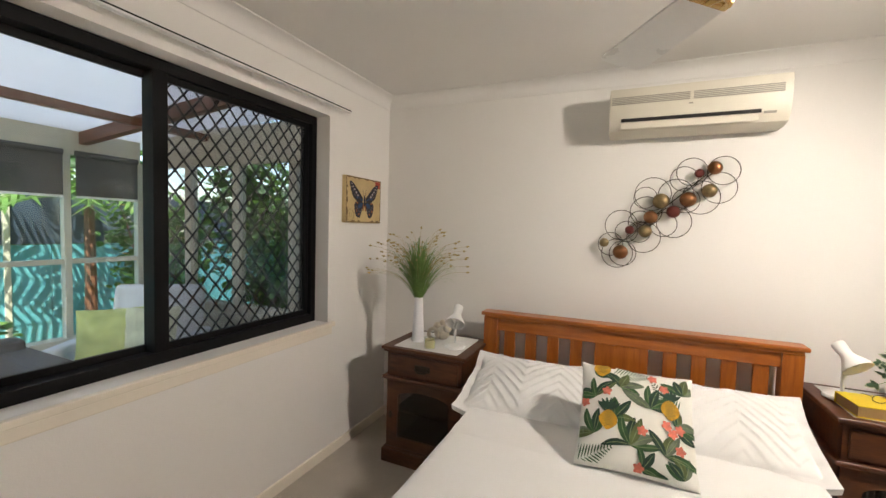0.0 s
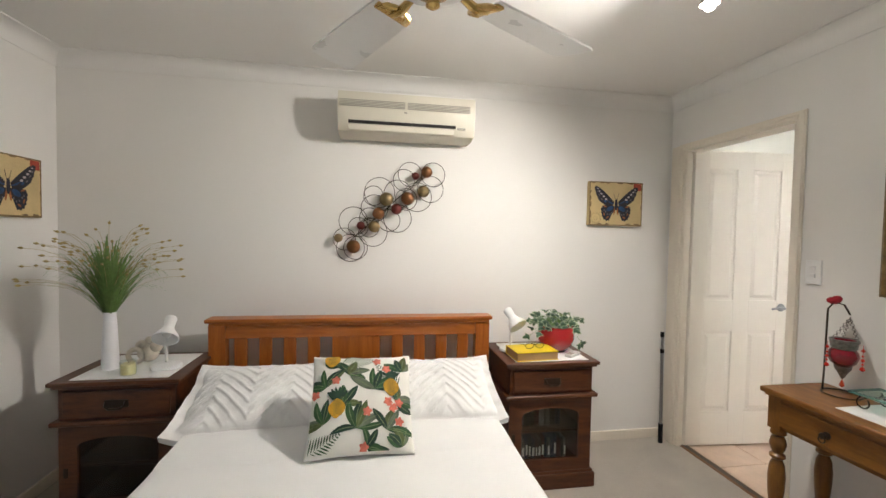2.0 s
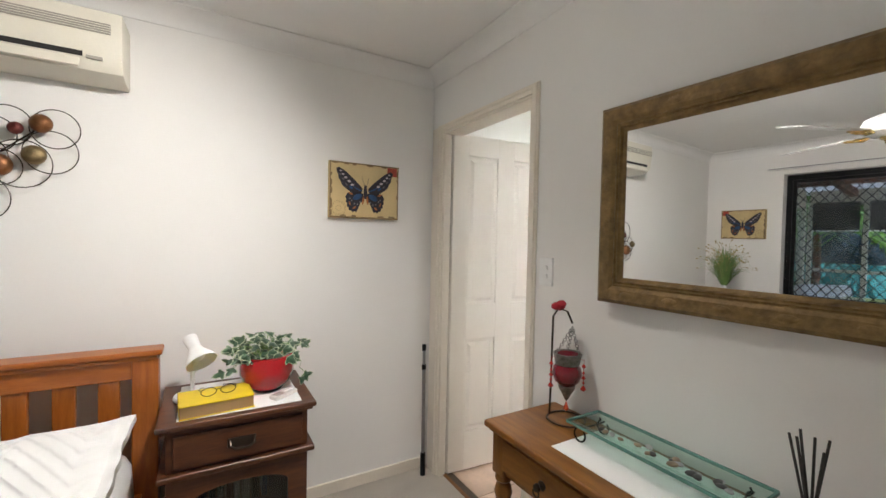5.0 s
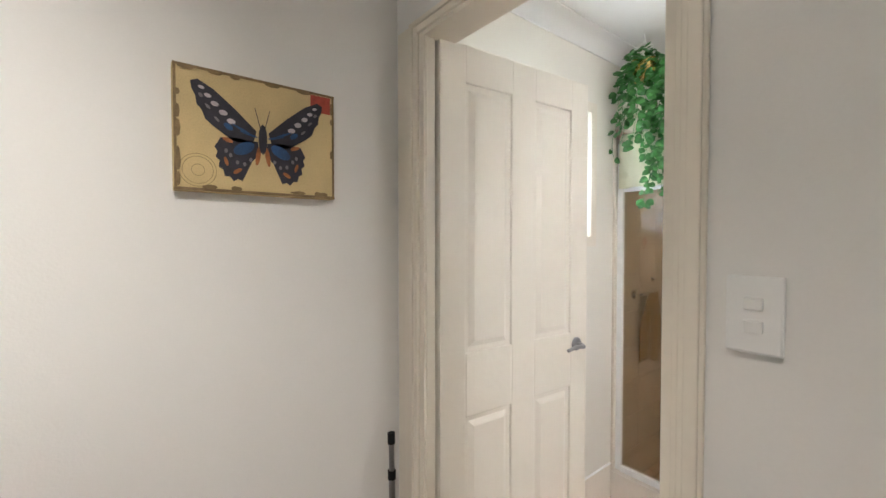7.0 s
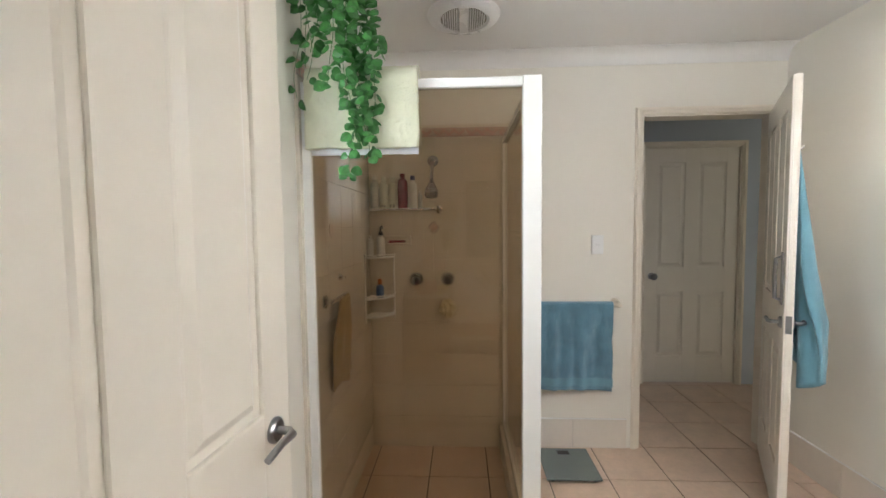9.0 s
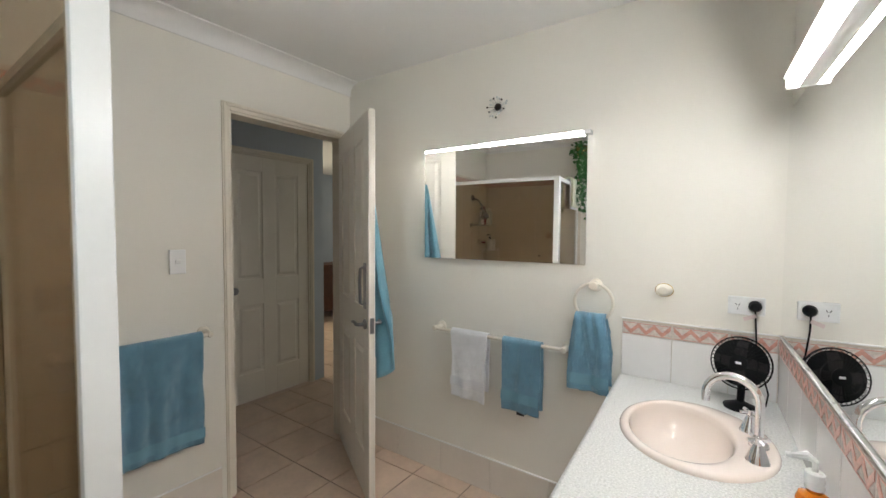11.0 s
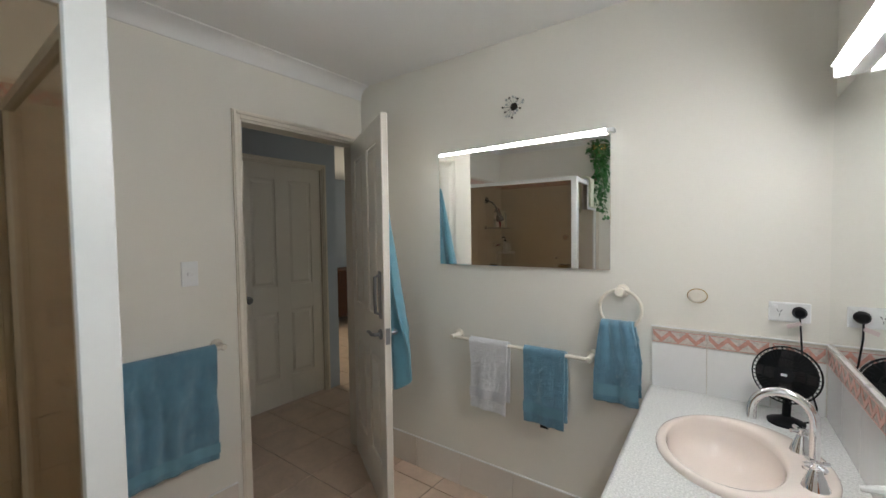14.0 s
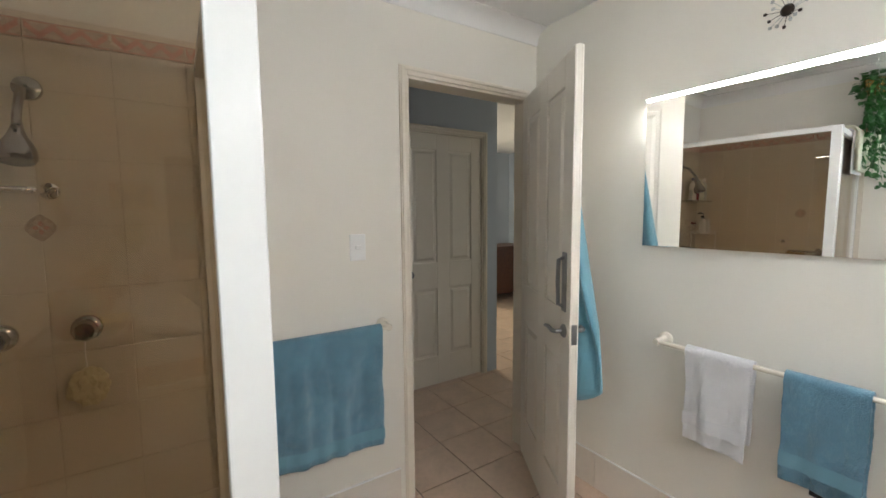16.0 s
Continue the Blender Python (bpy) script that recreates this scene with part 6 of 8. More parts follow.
wall_tap(2.36, 1.075)
wall_tap(2.165, 1.075)
lf = thing("bath_puff", "cream netting bath puff hanging from the tap", "bath puff", (SB - 0.05, 2.165, 0.90))
rng = random.Random(2)
lb = bmesh.new()
bmesh.ops.create_icosphere(lb, subdivisions=4, radius=0.05)
for v in lb.verts:
    v.co *= 1 + 0.22 * noise.noise(v.co * 45) + 0.14 * noise.noise(v.co * 110)
    v.co.z *= 1.15
part("net", lb, mat("cream_netting", (0.66, 0.58, 0.40), 0.8, var=0.2, vs=50, bump=0.5, bs=250), lf)
part("cord", tube([(0, 0, 0.05), (0.005, 0.004, 0.11), (0.01, 0, 0.165)], 0.002, 5), M_WHITE, lf)
sd = thing("soap_holder", "ceramic recessed soap holder with a dark soap bar", "soap dish", (SB, 2.475, 1.315))
sb_ = bmesh.new()
box(-0.05, 0, -0.085, 0.085, -0.025, -0.012, 0.006, sb_)
box(-0.008, 0, -0.085, 0.085, -0.02, 0.03, 0.004, sb_)
box(-0.05, 0, -0.085, 0.085, 0.022, 0.032, 0.005, sb_)
for s in (-1, 1):
    box(-0.045, 0, s * 0.08 - 0.006, s * 0.08 + 0.006, -0.02, 0.028, 0.004, sb_)
part("dish", sb_, M_WTILE, sd)
part("soap", box(-0.042, -0.012, -0.05, 0.05, -0.012, 0.004, 0.004), M_MAROON, sd, "dark red soap bar")
cad = thing("corner_caddy", "white plastic three-tier corner caddy in the shower", "caddy", (SB - 0.005, NYB - 0.012, 0.83))


def quarter(r, z, t, n=10):
    return turned(prism([(0, 0)] + [(-r * math.cos(k * math.pi / 2 / n), -r * math.sin(k * math.pi / 2 / n)) for k in range(n + 1)], t, "z"), Matrix.Translation((0, 0, z)))


for z in (0.03, 0.14, 0.385):
    c = quarter(0.16, z, 0.006)
    tube([(-0.16 * math.cos(k * math.pi / 24), -0.16 * math.sin(k * math.pi / 24), z + 0.02) for k in range(13)], 0.004, 6, bm=c)
    part("tier", c, M_WHITE, cad)
for a in (0.06, 1.51):
    part("upright", tube([(-0.155 * math.cos(a), -0.155 * math.sin(a), 0.0), (-0.155 * math.cos(a), -0.155 * math.sin(a), 0.405)], 0.005, 8), M_WHITE, cad, smooth=True)
zc = 0.83 + 0.391
bottle("pump_bottle", "white lotion bottle with a dark pump on the corner caddy", (SB - 0.08, NYB - 0.10, zc), 0.026, 0.13, M_WHITE, M_DARK, 0.02, True)
bottle("tube_bottle", "white tube standing on its navy cap", (SB - 0.10, NYB - 0.04, zc), 0.02, 0.12, M_WHITE, M_WHITE, 0.005)
bottle("small_bottle", "small blue bottle with an orange top on the caddy", (SB - 0.08, NYB - 0.09, 0.83 + 0.146), 0.024, 0.08, mat("blue_plastic", (0.02, 0.08, 0.25), 0.3), M_ORANGE, 0.03)
vl = thing("side_tap", "chrome lever valve on the shower side wall", "tap", (3.90, NYB - 0.012, 1.095))
part("flange", lathe([(0, 0), (0.03, 0), (0.028, 0.01), (0.012, 0.016), (0.012, 0.04), (0, 0.04)], 20, Matrix.Rotation(math.pi / 2, 4, "X")), M_CHROME, vl, smooth=True)
part("lever", tube([(0, -0.035, 0), (0.04, -0.045, 0.002), (0.17, -0.045, 0.004)], 0.009, 8), M_CHROME, vl, smooth=True)
wc = thing("wash_cloth", "tan wash cloth hanging from the shower side valve", "cloth", (4.03, NYB - 0.058, 1.085))
wb = bmesh.new()
rows = []
for j in range(19):
    q = j / 18
    row = []
    for i in range(15):
        u = i / 14 - 0.5
        half = 0.045 + 0.09 * min(1.0, q * 2.2)
        row.append(wb.verts.new((u * 2 * half + 0.03 * q, 0.012 * math.sin(u * 13 + 2 * q) * (1 - 0.4 * q) - 0.008 + 0.02 * q, 0.012 - 0.40 * q + 0.03 * u * u - (0.02 * math.sin(u * 7) if j == 18 else 0))))
    rows.append(row)
for ra_, rb_ in zip(rows, rows[1:]):
    for i in range(14):
        wb.faces.new((ra_[i], ra_[i + 1], rb_[i + 1], rb_[i]))
wo = part("cloth", wb, mat("tan_woven_cotton", (0.40, 0.27, 0.11), 0.95, var=0.15, vs=14, bump=0.6, bs=350, sheen=0.3, dist=0.003), wc, smooth=True, angle=3)
wo.modifiers.new("thick", "SOLIDIFY").thickness = 0.004
hk = thing("wall_hook", "small chrome hook on the shower side wall", "hook", (4.12, NYB - 0.012, 1.17))
part("hook_plate", lathe([(0, 0), (0.018, 0), (0.016, 0.008), (0.006, 0.02), (0.008, 0.03), (0, 0.032)], 14, Matrix.Rotation(math.pi / 2, 4, "X")), M_CHROME, hk, smooth=True)
dr_ = thing("floor_waste", "round chrome floor waste in the shower floor", "drain", (4.18, 2.12, 0.002))
part("grate", lathe([(0, 0.0), (0.035, 0.0), (0.035, 0.003), (0.028, 0.004), (0.026, 0.002), (0, 0.002)], 24), M_CHROME, dr_, smooth=True)


BANDS = {
    "blue_terry": mat("blue_woven_band", (0.17, 0.34, 0.44), 0.7, var=0.06, vs=12, bump=0.3, bs=300),
    "white_terry": mat("white_woven_band", (0.74, 0.74, 0.77), 0.7, var=0.04, vs=12, bump=0.3, bs=300),
}


def draped(name, label, material, width, front, back, bar_r=0.012, thick=0.008, at=(0, 0, 0), rz=0, hem=True, seed=0, spread=0.0, taper=0.0, folds=1.0, band=None, gather=0.0):
    """A towel over a bar along local x; front hangs on the -y side."""
    t = thing(name, label, "towel", at, rz)
    bm = bmesh.new()
    prof = []
    n = 46
    for k in range(n + 1):
        prof.append((-(bar_r + thick), -front * (1 - k / n)))
    for k in range(1, 6):
        a = math.pi * k / 6
        prof.append((-(bar_r + thick) * math.cos(a), (bar_r + thick) * math.sin(a)))
    for k in range(n + 1):
        prof.append(((bar_r + thick), -back * k / n))
    nx = 64
    rows = []
    for i in range(nx + 1):
        u = i / nx - 0.5
        row = []
        for q, (y, z) in enumerate(prof):
            depth = min(1, max(0, -z) / 0.18)
            wv = folds * 0.012 * noise.noise((u * width * 16 + seed, z * 2.5, seed * 1.7 + (0 if y < 0 else 9))) * depth + 0.004 * noise.noise((u * width * 40, z * 30, seed)) * depth
            wf = width * (1 - taper * depth * 0.5 - gather * (1 - depth) ** 2)
            wv += gather * 0.02 * math.sin(u * 19 + 2 * math.sin(z * 11)) * (1 - depth * 0.8)
            zz = z + 0.006 * noise.noise((u * 5, seed, 1 if y < 0 else 2)) * depth
            yy = y + 0.0034 * noise.noise((u * width * 150, z * 150, seed)) + 0.0014 * noise.noise((u * width * 60, z * 60, seed + 5)) - spread * depth * (1 if y < 0 else -0.2) * 0.5 + (wv if y < 0 else abs(wv) * 0.3)
            row.append(bm.verts.new((u * wf + 0.004 * noise.noise((z * 9, seed, u)) * depth, yy, zz)))
        rows.append(row)
    for a, b in zip(rows, rows[1:]):
        for k in range(len(prof) - 1):
            bm.faces.new((a[k], a[k + 1], b[k + 1], b[k]))
    ob = part("terry_cloth", bm, material, t, smooth=True, angle=3)
    so = ob.modifiers.new("thick", "SOLIDIFY")
    so.thickness, so.offset = thick, 0
    if band:
        bb = bmesh.new()
        rws = []
        for i in range(nx + 1):
            u = i / nx - 0.5
            rw = []
            for z in (-front + band, -front + band + 0.05):
                depth = min(1, -z / 0.18)
                wv = folds * 0.012 * noise.noise((u * width * 16 + seed, z * 2.5, seed * 1.7)) * depth
                wf = width * (1 - taper * depth * 0.5)
                wv += gather * 0.02 * math.sin(u * 19 + 2 * math.sin(z * 11)) * (1 - depth * 0.8) - 0.003
                rw.append(bb.verts.new((u * wf * 1.004 + 0.004 * noise.noise((z * 9, seed, u)) * depth, -(bar_r + thick) - spread * depth * 0.5 + wv - thick * 0.5 - 0.0045, z)))
            rws.append(rw)
        for a, b in zip(rws, rws[1:]):
            bb.faces.new((a[0], a[1], b[1], b[0]))
        part("woven_band", bb, BANDS[material.name], t, "flat woven band", True, 3)
    return t


# cream towel over the shower frame
draped("bath_towel", "cream bath towel folded over the shower frame", M_CTERRY, 0.40, 0.24, 0.22, 0.024, 0.02, (SX + 0.002, 2.425, STOP - 0.005), -90, seed=3, folds=0.7)
draped("hand_towel", "white towel under the cream towel on the shower frame", M_WTERRY, 0.385, 0.262, 0.2, 0.016, 0.008, (SX + 0.002, 2.42, STOP - 0.002), -90, seed=8, folds=0.5)

# hanging ivy
M_HLEAF = mat("bright_green_leaf", (0.035, 0.15, 0.03), 0.42, var=0.45, vs=30, bump=0.05)
ivy = thing("hanging_plant", "trailing green ivy in a gold hanging pot on a ceiling hook", "hanging plant", (3.645, 2.485, 0))
part("ceiling_hook", tube([(0, 0, CEIL), (0, 0, CEIL - 0.02), (0.012, 0, CEIL - 0.035), (0, 0, CEIL - 0.05), (-0.01, 0, CEIL - 0.04)], 0.0025, 6), M_WHITE, ivy)
for a in (0.3, 2.4, 4.5):
    part("hanger_wire", tube([(0, 0, CEIL - 0.045), (0.045 * math.cos(a), 0.045 * math.sin(a), CEIL - 0.075), (0.06 * math.cos(a), 0.06 * math.sin(a), CEIL - 0.135)], 0.0015, 5), M_WHITE, ivy)
part("pot", lathe([(0, CEIL - 0.235), (0.045, CEIL - 0.235), (0.058, CEIL - 0.20), (0.063, CEIL - 0.14), (0.06, CEIL - 0.135), (0.055, CEIL - 0.15), (0, CEIL - 0.155)], 24), M_BRASS, ivy, "gold metal pot", True)


def round_leaf(bm, c, d, up, s):
    d, up = Vector(d).normalized(), Vector(up).normalized()
    side = d.cross(up).normalized()
    up = side.cross(d)
    shape = [(0.0, 0.0), (0.02, 0.26), (0.18, 0.46), (0.45, 0.48), (0.75, 0.3), (1.0, 0.0), (0.75, -0.3), (0.45, -0.48), (0.18, -0.46), (0.02, -0.26)]
    mid = bm.verts.new(c + d * 0.45 * s + up * 0.07 * s)
    vs = [bm.verts.new(c + d * a * s + side * b * s - up * 0.12 * s * (abs(b) * 1.6 + a * a * 0.6)) for a, b in shape]
    for i in range(len(vs)):
        bm.faces.new((mid, vs[i], vs[(i + 1) % len(vs)]))


rng = random.Random(14)
crown = bmesh.new()
for k in range(120):
    a, r = rng.uniform(0, 6.283), rng.uniform(0.01, 0.115)
    c = Vector((r * math.cos(a), r * math.sin(a), CEIL - 0.13 + rng.uniform(-0.05, 0.06) * (1.2 - r * 6)))
    if r > 0.07:
        c.z -= rng.uniform(0, 0.09)
    round_leaf(crown, c, (math.cos(a) + rng.uniform(-0.6, 0.6), math.sin(a) + rng.uniform(-0.6, 0.6), rng.uniform(-0.9, 0.3)), (rng.uniform(-0.8, 0.2), rng.uniform(-0.5, 0.5), 0.8), rng.uniform(0.03, 0.05))
part("crown", crown, M_HLEAF, ivy, "dense green leaves")
for k, (dy, dx, L, dens) in enumerate(((-0.055, -0.03, 0.68, 1.0), (-0.02, -0.05, 0.74, 1.0), (-0.075, 0.0, 0.55, 1.0), (0.0, -0.06, 0.45, 1.0), (-0.04, 0.03, 0.6, 1.0), (-0.01, 0.02, 0.5, 1.0), (0.08, -0.02, 0.42, 0.6), (0.115, -0.01, 0.48, 0.45), (0.1, 0.03, 0.36, 0.6), (-0.09, -0.02, 0.35, 0.9), (0.05, -0.05, 0.35, 0.8))):
    sb = bmesh.new()
    n = int(L / 0.03)
    pts = []
    for i in range(n + 1):
        s = i / n
        pts.append(Vector((dx * (0.6 + 0.5 * min(1, s * 4)) + 0.012 * math.sin(i * 0.7 + k), dy * (0.6 + 0.5 * min(1, s * 4)) + 0.012 * math.sin(i * 0.5 + 2 * k) - 0.03 * s * (1 if dy < 0 else -0.6), CEIL - 0.11 - L * s)))
    tube(pts, 0.0012, 4, bm=sb)
    for i in range(1, n + 1):
        for q in range(3 if dens > 0.7 else 2):
            if rng.random() > dens:
                continue
            a = rng.uniform(0, 6.283)
            round_leaf(sb, pts[i] + Vector((0.012 * math.cos(a), 0.012 * math.sin(a), rng.uniform(-0.012, 0.012))), (math.cos(a) * 0.8, math.sin(a), -0.75), (-0.9 + rng.uniform(-0.5, 0.5), rng.uniform(-0.7, 0.7), 0.5), rng.uniform(0.026, 0.044))
    part("strand", sb, M_HLEAF, ivy, "trailing strand of round green leaves")

vent = thing("exhaust_fan", "round white ceiling exhaust vent with two louvred half-moon openings", "exhaust vent", (4.30, 2.06, CEIL))
part("cover", lathe([(0, -0.020), (0.118, -0.020), (0.125, -0.028), (0.15, -0.026), (0.172, -0.014), (0.178, 0.0), (0, 0.0)], 48), M_WHITE, vent, smooth=True, angle=0.5)
part("centre_bar", box(-0.118, 0.118, -0.022, 0.022, -0.031, -0.019, 0.004), M_WHITE, vent)
for s in (-1, 1):
    half = [(0.112 * math.cos(a), s * (0.0 + 0.112 * math.sin(a))) for a in (0.24 + (math.pi - 0.48) * q / 12 for q in range(13))]
    part("opening", turned(prism(half, 0.001, "z"), Matrix.Translation((0, 0, -0.0215))), M_GRILLE, vent, "grey louvred opening")
    for k in range(7):
        y = 0.033 + k * 0.011
        r = math.sqrt(0.112 ** 2 - y * y)
        part("slat", turned(box(-r, r, -0.0012, 0.0012, -0.004, 0.004), Matrix.Translation((0, s * y, -0.025)) @ Matrix.Rotation(s * 0.6, 4, "X")), M_WHITE, vent)

# ---- bathroom: east wall ----
def towel_bar(name, label, a, b, out, material=M_CREAMPL):
    """A bar from a to b on wall brackets; out: unit way from the wall."""
    t = thing(name, label, "towel rail", (0, 0, 0))
    a, b, out = Vector(a), Vector(b), Vector(out)
    part("bar", tube([a, b], 0.009, 12), material, t, smooth=True)
    q = out.to_track_quat("Z", "Y").to_matrix().to_4x4()
    for p in (a, b):
        part("bracket", lathe([(0, 0), (0.03, 0), (0.029, 0.01), (0.018, 0.02), (0.013, 0.05), (0.016, 0.075), (0.012, 0.084), (0, 0.085)], 20, Matrix.Translation(p - out * 0.072) @ q), material, t, smooth=True)
    return t


towel_bar("towel_rail", "ivory towel rail on the wall beside the shower", (BX - 0.072, 1.14, 0.92), (BX - 0.072, 1.70, 0.92), (-1, 0, 0))
draped("bath_towel", "blue bath towel hanging on the ivory rail", M_BLUE, 0.47, 0.515, 0.44, 0.01, 0.009, (BX - 0.072, 1.415, 0.92), -90, seed=1, taper=0.06, folds=2.2, band=0.03)
switch_plate("light_switch", "white single light switch beside the bathroom door", (BX, 1.25, 1.28), -90, 1)
scale = thing("bathroom_scale", "flat grey glass bathroom scale on the tiles", "scale", (4.56, 1.475, 0.0), 0)
part("platform", box(-0.155, 0.155, -0.15, 0.15, 0.015, 0.027, 0.004), mat("grey_green_glass", (0.17, 0.20, 0.19), 0.12, var=0.05, bump=0.0), scale)
part("display", box(0.085, 0.125, -0.035, 0.035, 0.0265, 0.028), M_DARK, scale)
for a in (-0.12, 0.12):
    for b in (-0.115, 0.115):
        part("foot", lathe([(0, 0), (0.016, 0), (0.018, 0.015), (0, 0.015)], 14, Matrix.Translation((a, b, 0))), M_BLACK, scale)
bb_ = thing("cleaner_bottle", "tall blue plastic cleaner bottle beside the shower", "bottle", (4.62, 1.69, 0.0))
part("bottle_body", lathe([(0, 0), (0.045, 0), (0.05, 0.01), (0.05, 0.22), (0.045, 0.26), (0.022, 0.30), (0.018, 0.31), (0, 0.31)], 24), mat("bright_blue_plastic", (0.012, 0.19, 0.42), 0.25, var=0.05, bump=0.0), bb_, smooth=True)
part("cap", lathe([(0, 0.309), (0.02, 0.309), (0.02, 0.335), (0, 0.338)], 18), mat("blue_cap_plastic", (0.015, 0.16, 0.38), 0.3), bb_, smooth=True)

stopper = thing("door_stop", "small white rubber door stop on the tiles", "door stop", (4.03, 0.60, 0.0), 150)
part("rubber", lathe([(0, 0), (0.02, 0), (0.021, 0.006), (0.021, 0.024), (0.017, 0.029), (0, 0.03)], 18), M_WHITE, stopper, smooth=True)

# robe towel on the back of the bathroom door
rt = thing("hanging_towel", "aqua blue towel hanging from a hook on the open door", "towel", (4.772, 0.243, 0.0), 150)
hb = bmesh.new()
cols = 22
rows = []
for j in range(31):
    s = j / 30
    z = 1.74 - 1.04 * s
    wdt = 0.02 + 0.22 * min(1, s * 1.05)
    row = []
    for i in range(cols + 1):
        u = i / cols - 0.5
        x_ = 0.57 + u * 2 * wdt * 0.62 + 0.05 * s
        y_ = 0.022 + 0.018 + (0.12 * min(1, s * 1.3)) * (0.55 + 0.45 * math.cos(u * 15 + 1.5 * math.sin(s * 4))) * (1 - abs(u) * 0.7)
        zz = z - (0.06 * math.sin(u * 6) if s > 0.9 else 0) + 0.03 * abs(u) * s
        row.append(hb.verts.new((x_, y_, zz)))
    rows.append(row)
for a, b in zip(rows, rows[1:]):
    for i in range(cols):
        hb.faces.new((a[i], a[i + 1], b[i + 1], b[i]))
ho = part("terry_cloth", hb, M_AQUA, rt, smooth=True, angle=3)
so = ho.modifiers.new("thick", "SOLIDIFY")
so.thickness, so.offset = 0.012, 0
hkk = tube([(0.57, 0.019, 1.75), (0.57, 0.05, 1.745), (0.57, 0.06, 1.76)], 0.005, 8)
part("door_hook", hkk, M_CHROME, rt, "chrome hook")

# ---- bathroom: south wall ----
def tube_light(name, label, m, L):
    """Along local x from 0 to L, wall behind at +y."""
    t = thing(name, label, "wall light")
    t.matrix_basis = m
    part("back_plate", box(0.0, L, -0.03, -0.002, -0.016, 0.016, 0.003), M_ALU, t)
    # Cover added over the diffuser to stop its glow reaching the wall above.
    part("hood", box(0.0, L, -0.066, -0.002, 0.0165, 0.0215, 0.002), M_ALU, t)
    part("diffuser", box(0.012, L - 0.035, -0.056, -0.030, -0.012, 0.016, 0.006), M_TUBE, t, "glowing white diffuser")
    part("end_cap", box(L - 0.034, L, -0.06, -0.002, -0.018, 0.019, 0.003), M_ALU, t)
    part("end_cap", box(0.0, 0.011, -0.06, -0.002, -0.018, 0.019, 0.003), M_ALU, t)
    return t


m2 = thing("wall_mirror", "wide frameless mirror on the bathroom wall", "mirror", (3.6275, BY + 0.025, 0), 2.6)
part("mirror_glass", box(-0.4575, 0.4575, -0.0, 0.006, 1.28, 1.883, 0.0015), M_MIRROR, m2)
tube_light("mirror_light", "slim lit tube light above the frameless mirror", pose(4.10, BY, 1.889, 0, 0, 180) @ Matrix.Diagonal((1, 0.7, 0.42, 1)), 0.95)
st2 = thing("starburst_ornament", "small clear and dark starburst ornament on the wall", "wall ornament", (3.635, BY, 2.085))
part("centre", lathe([(0, 0), (0.016, 0.002), (0.02, 0.014), (0.012, 0.026), (0, 0.03)], 14, Matrix.Rotation(-math.pi / 2, 4, "X")), M_BRONZE, st2, smooth=True)
rng = random.Random(6)
for k in range(16):
    a = k * 0.3927 + rng.uniform(-0.1, 0.1)
    r = rng.uniform(0.035, 0.062)
    e = Vector((r * math.cos(a), rng.uniform(0.01, 0.04), r * math.sin(a)))
    s_ = tube([(0.012 * math.cos(a), 0.012, 0.012 * math.sin(a)), e], 0.0009, 4)
    join(s_, lathe([(0, -0.006), (0.006, -0.002), (0.006, 0.002), (0, 0.006)], 6, Matrix.Translation(e) @ Matrix.Rotation(a, 4, "Y")))
    part("spike", s_, M_CLEARPL if k % 3 else M_BRONZE, st2)
towel_bar("towel_rail", "ivory towel rail under the mirror", (3.99, BY + 0.072, 0.88), (3.245, BY + 0.072, 0.88), (0, 1, 0))
draped("hand_towel", "white hand towel hanging on the ivory rail", M_WTERRY, 0.225, 0.35, 0.30, 0.01, 0.008, (3.755, BY + 0.072, 0.88), 180, seed=4, taper=0.12, folds=1.8, band=0.06)
ft = draped("hand_towel", "blue hand towel with a small black tag on the rail", M_BLUE, 0.205, 0.345, 0.33, 0.01, 0.008, (3.452, BY + 0.072, 0.88), 180, seed=6, taper=0.02, folds=1.8, band=0.05)
part("tag", turned(box(-0.02, 0.02, -0.002, 0.002, -0.012, 0.012), Matrix.Translation((0.0, -0.012, -0.352))), M_DARK, ft, "small black tag")
rg = thing("towel_ring", "ivory towel ring with a round wall knob", "towel ring", (3.122, BY, 1.19))
part("wall_knob", lathe([(0, 0), (0.03, 0), (0.028, 0.012), (0.02, 0.022), (0.022, 0.045), (0.016, 0.054), (0, 0.056)], 20, Matrix.Rotation(-math.pi / 2, 4, "X")), M_CREAMPL, rg, smooth=True)
part("ring", tube(ring_points(0.085, 36, (0, 0.04, -0.075)), 0.0075, 10, True), M_CREAMPL, rg, smooth=True)
draped("hand_towel", "blue hand towel through the ivory ring", M_BLUE, 0.175, 0.325, 0.30, 0.012, 0.013, (3.13, BY + 0.046, 1.037), 180, seed=2, taper=-0.06, folds=1.8, band=0.03, gather=0.26)
kn2 = thing("robe_hook", "ivory knob hook with a gold ring on the wall", "hook", (2.842, BY, 1.192))
part("knob", lathe([(0, 0), (0.026, 0), (0.028, 0.008), (0.02, 0.02), (0.024, 0.034), (0.016, 0.044), (0, 0.046)], 20, Matrix.Rotation(-math.pi / 2, 4, "X") @ Matrix.Diagonal((1.25, 1, 1, 1))), M_CREAMPL, kn2, smooth=True)
part("gold_ring", tube(ring_points(0.027, 24, (0, 0.01, 0), (1.25, 0, 0), (0, 0, 1)), 0.002, 5, True), M_BRASS, kn2)

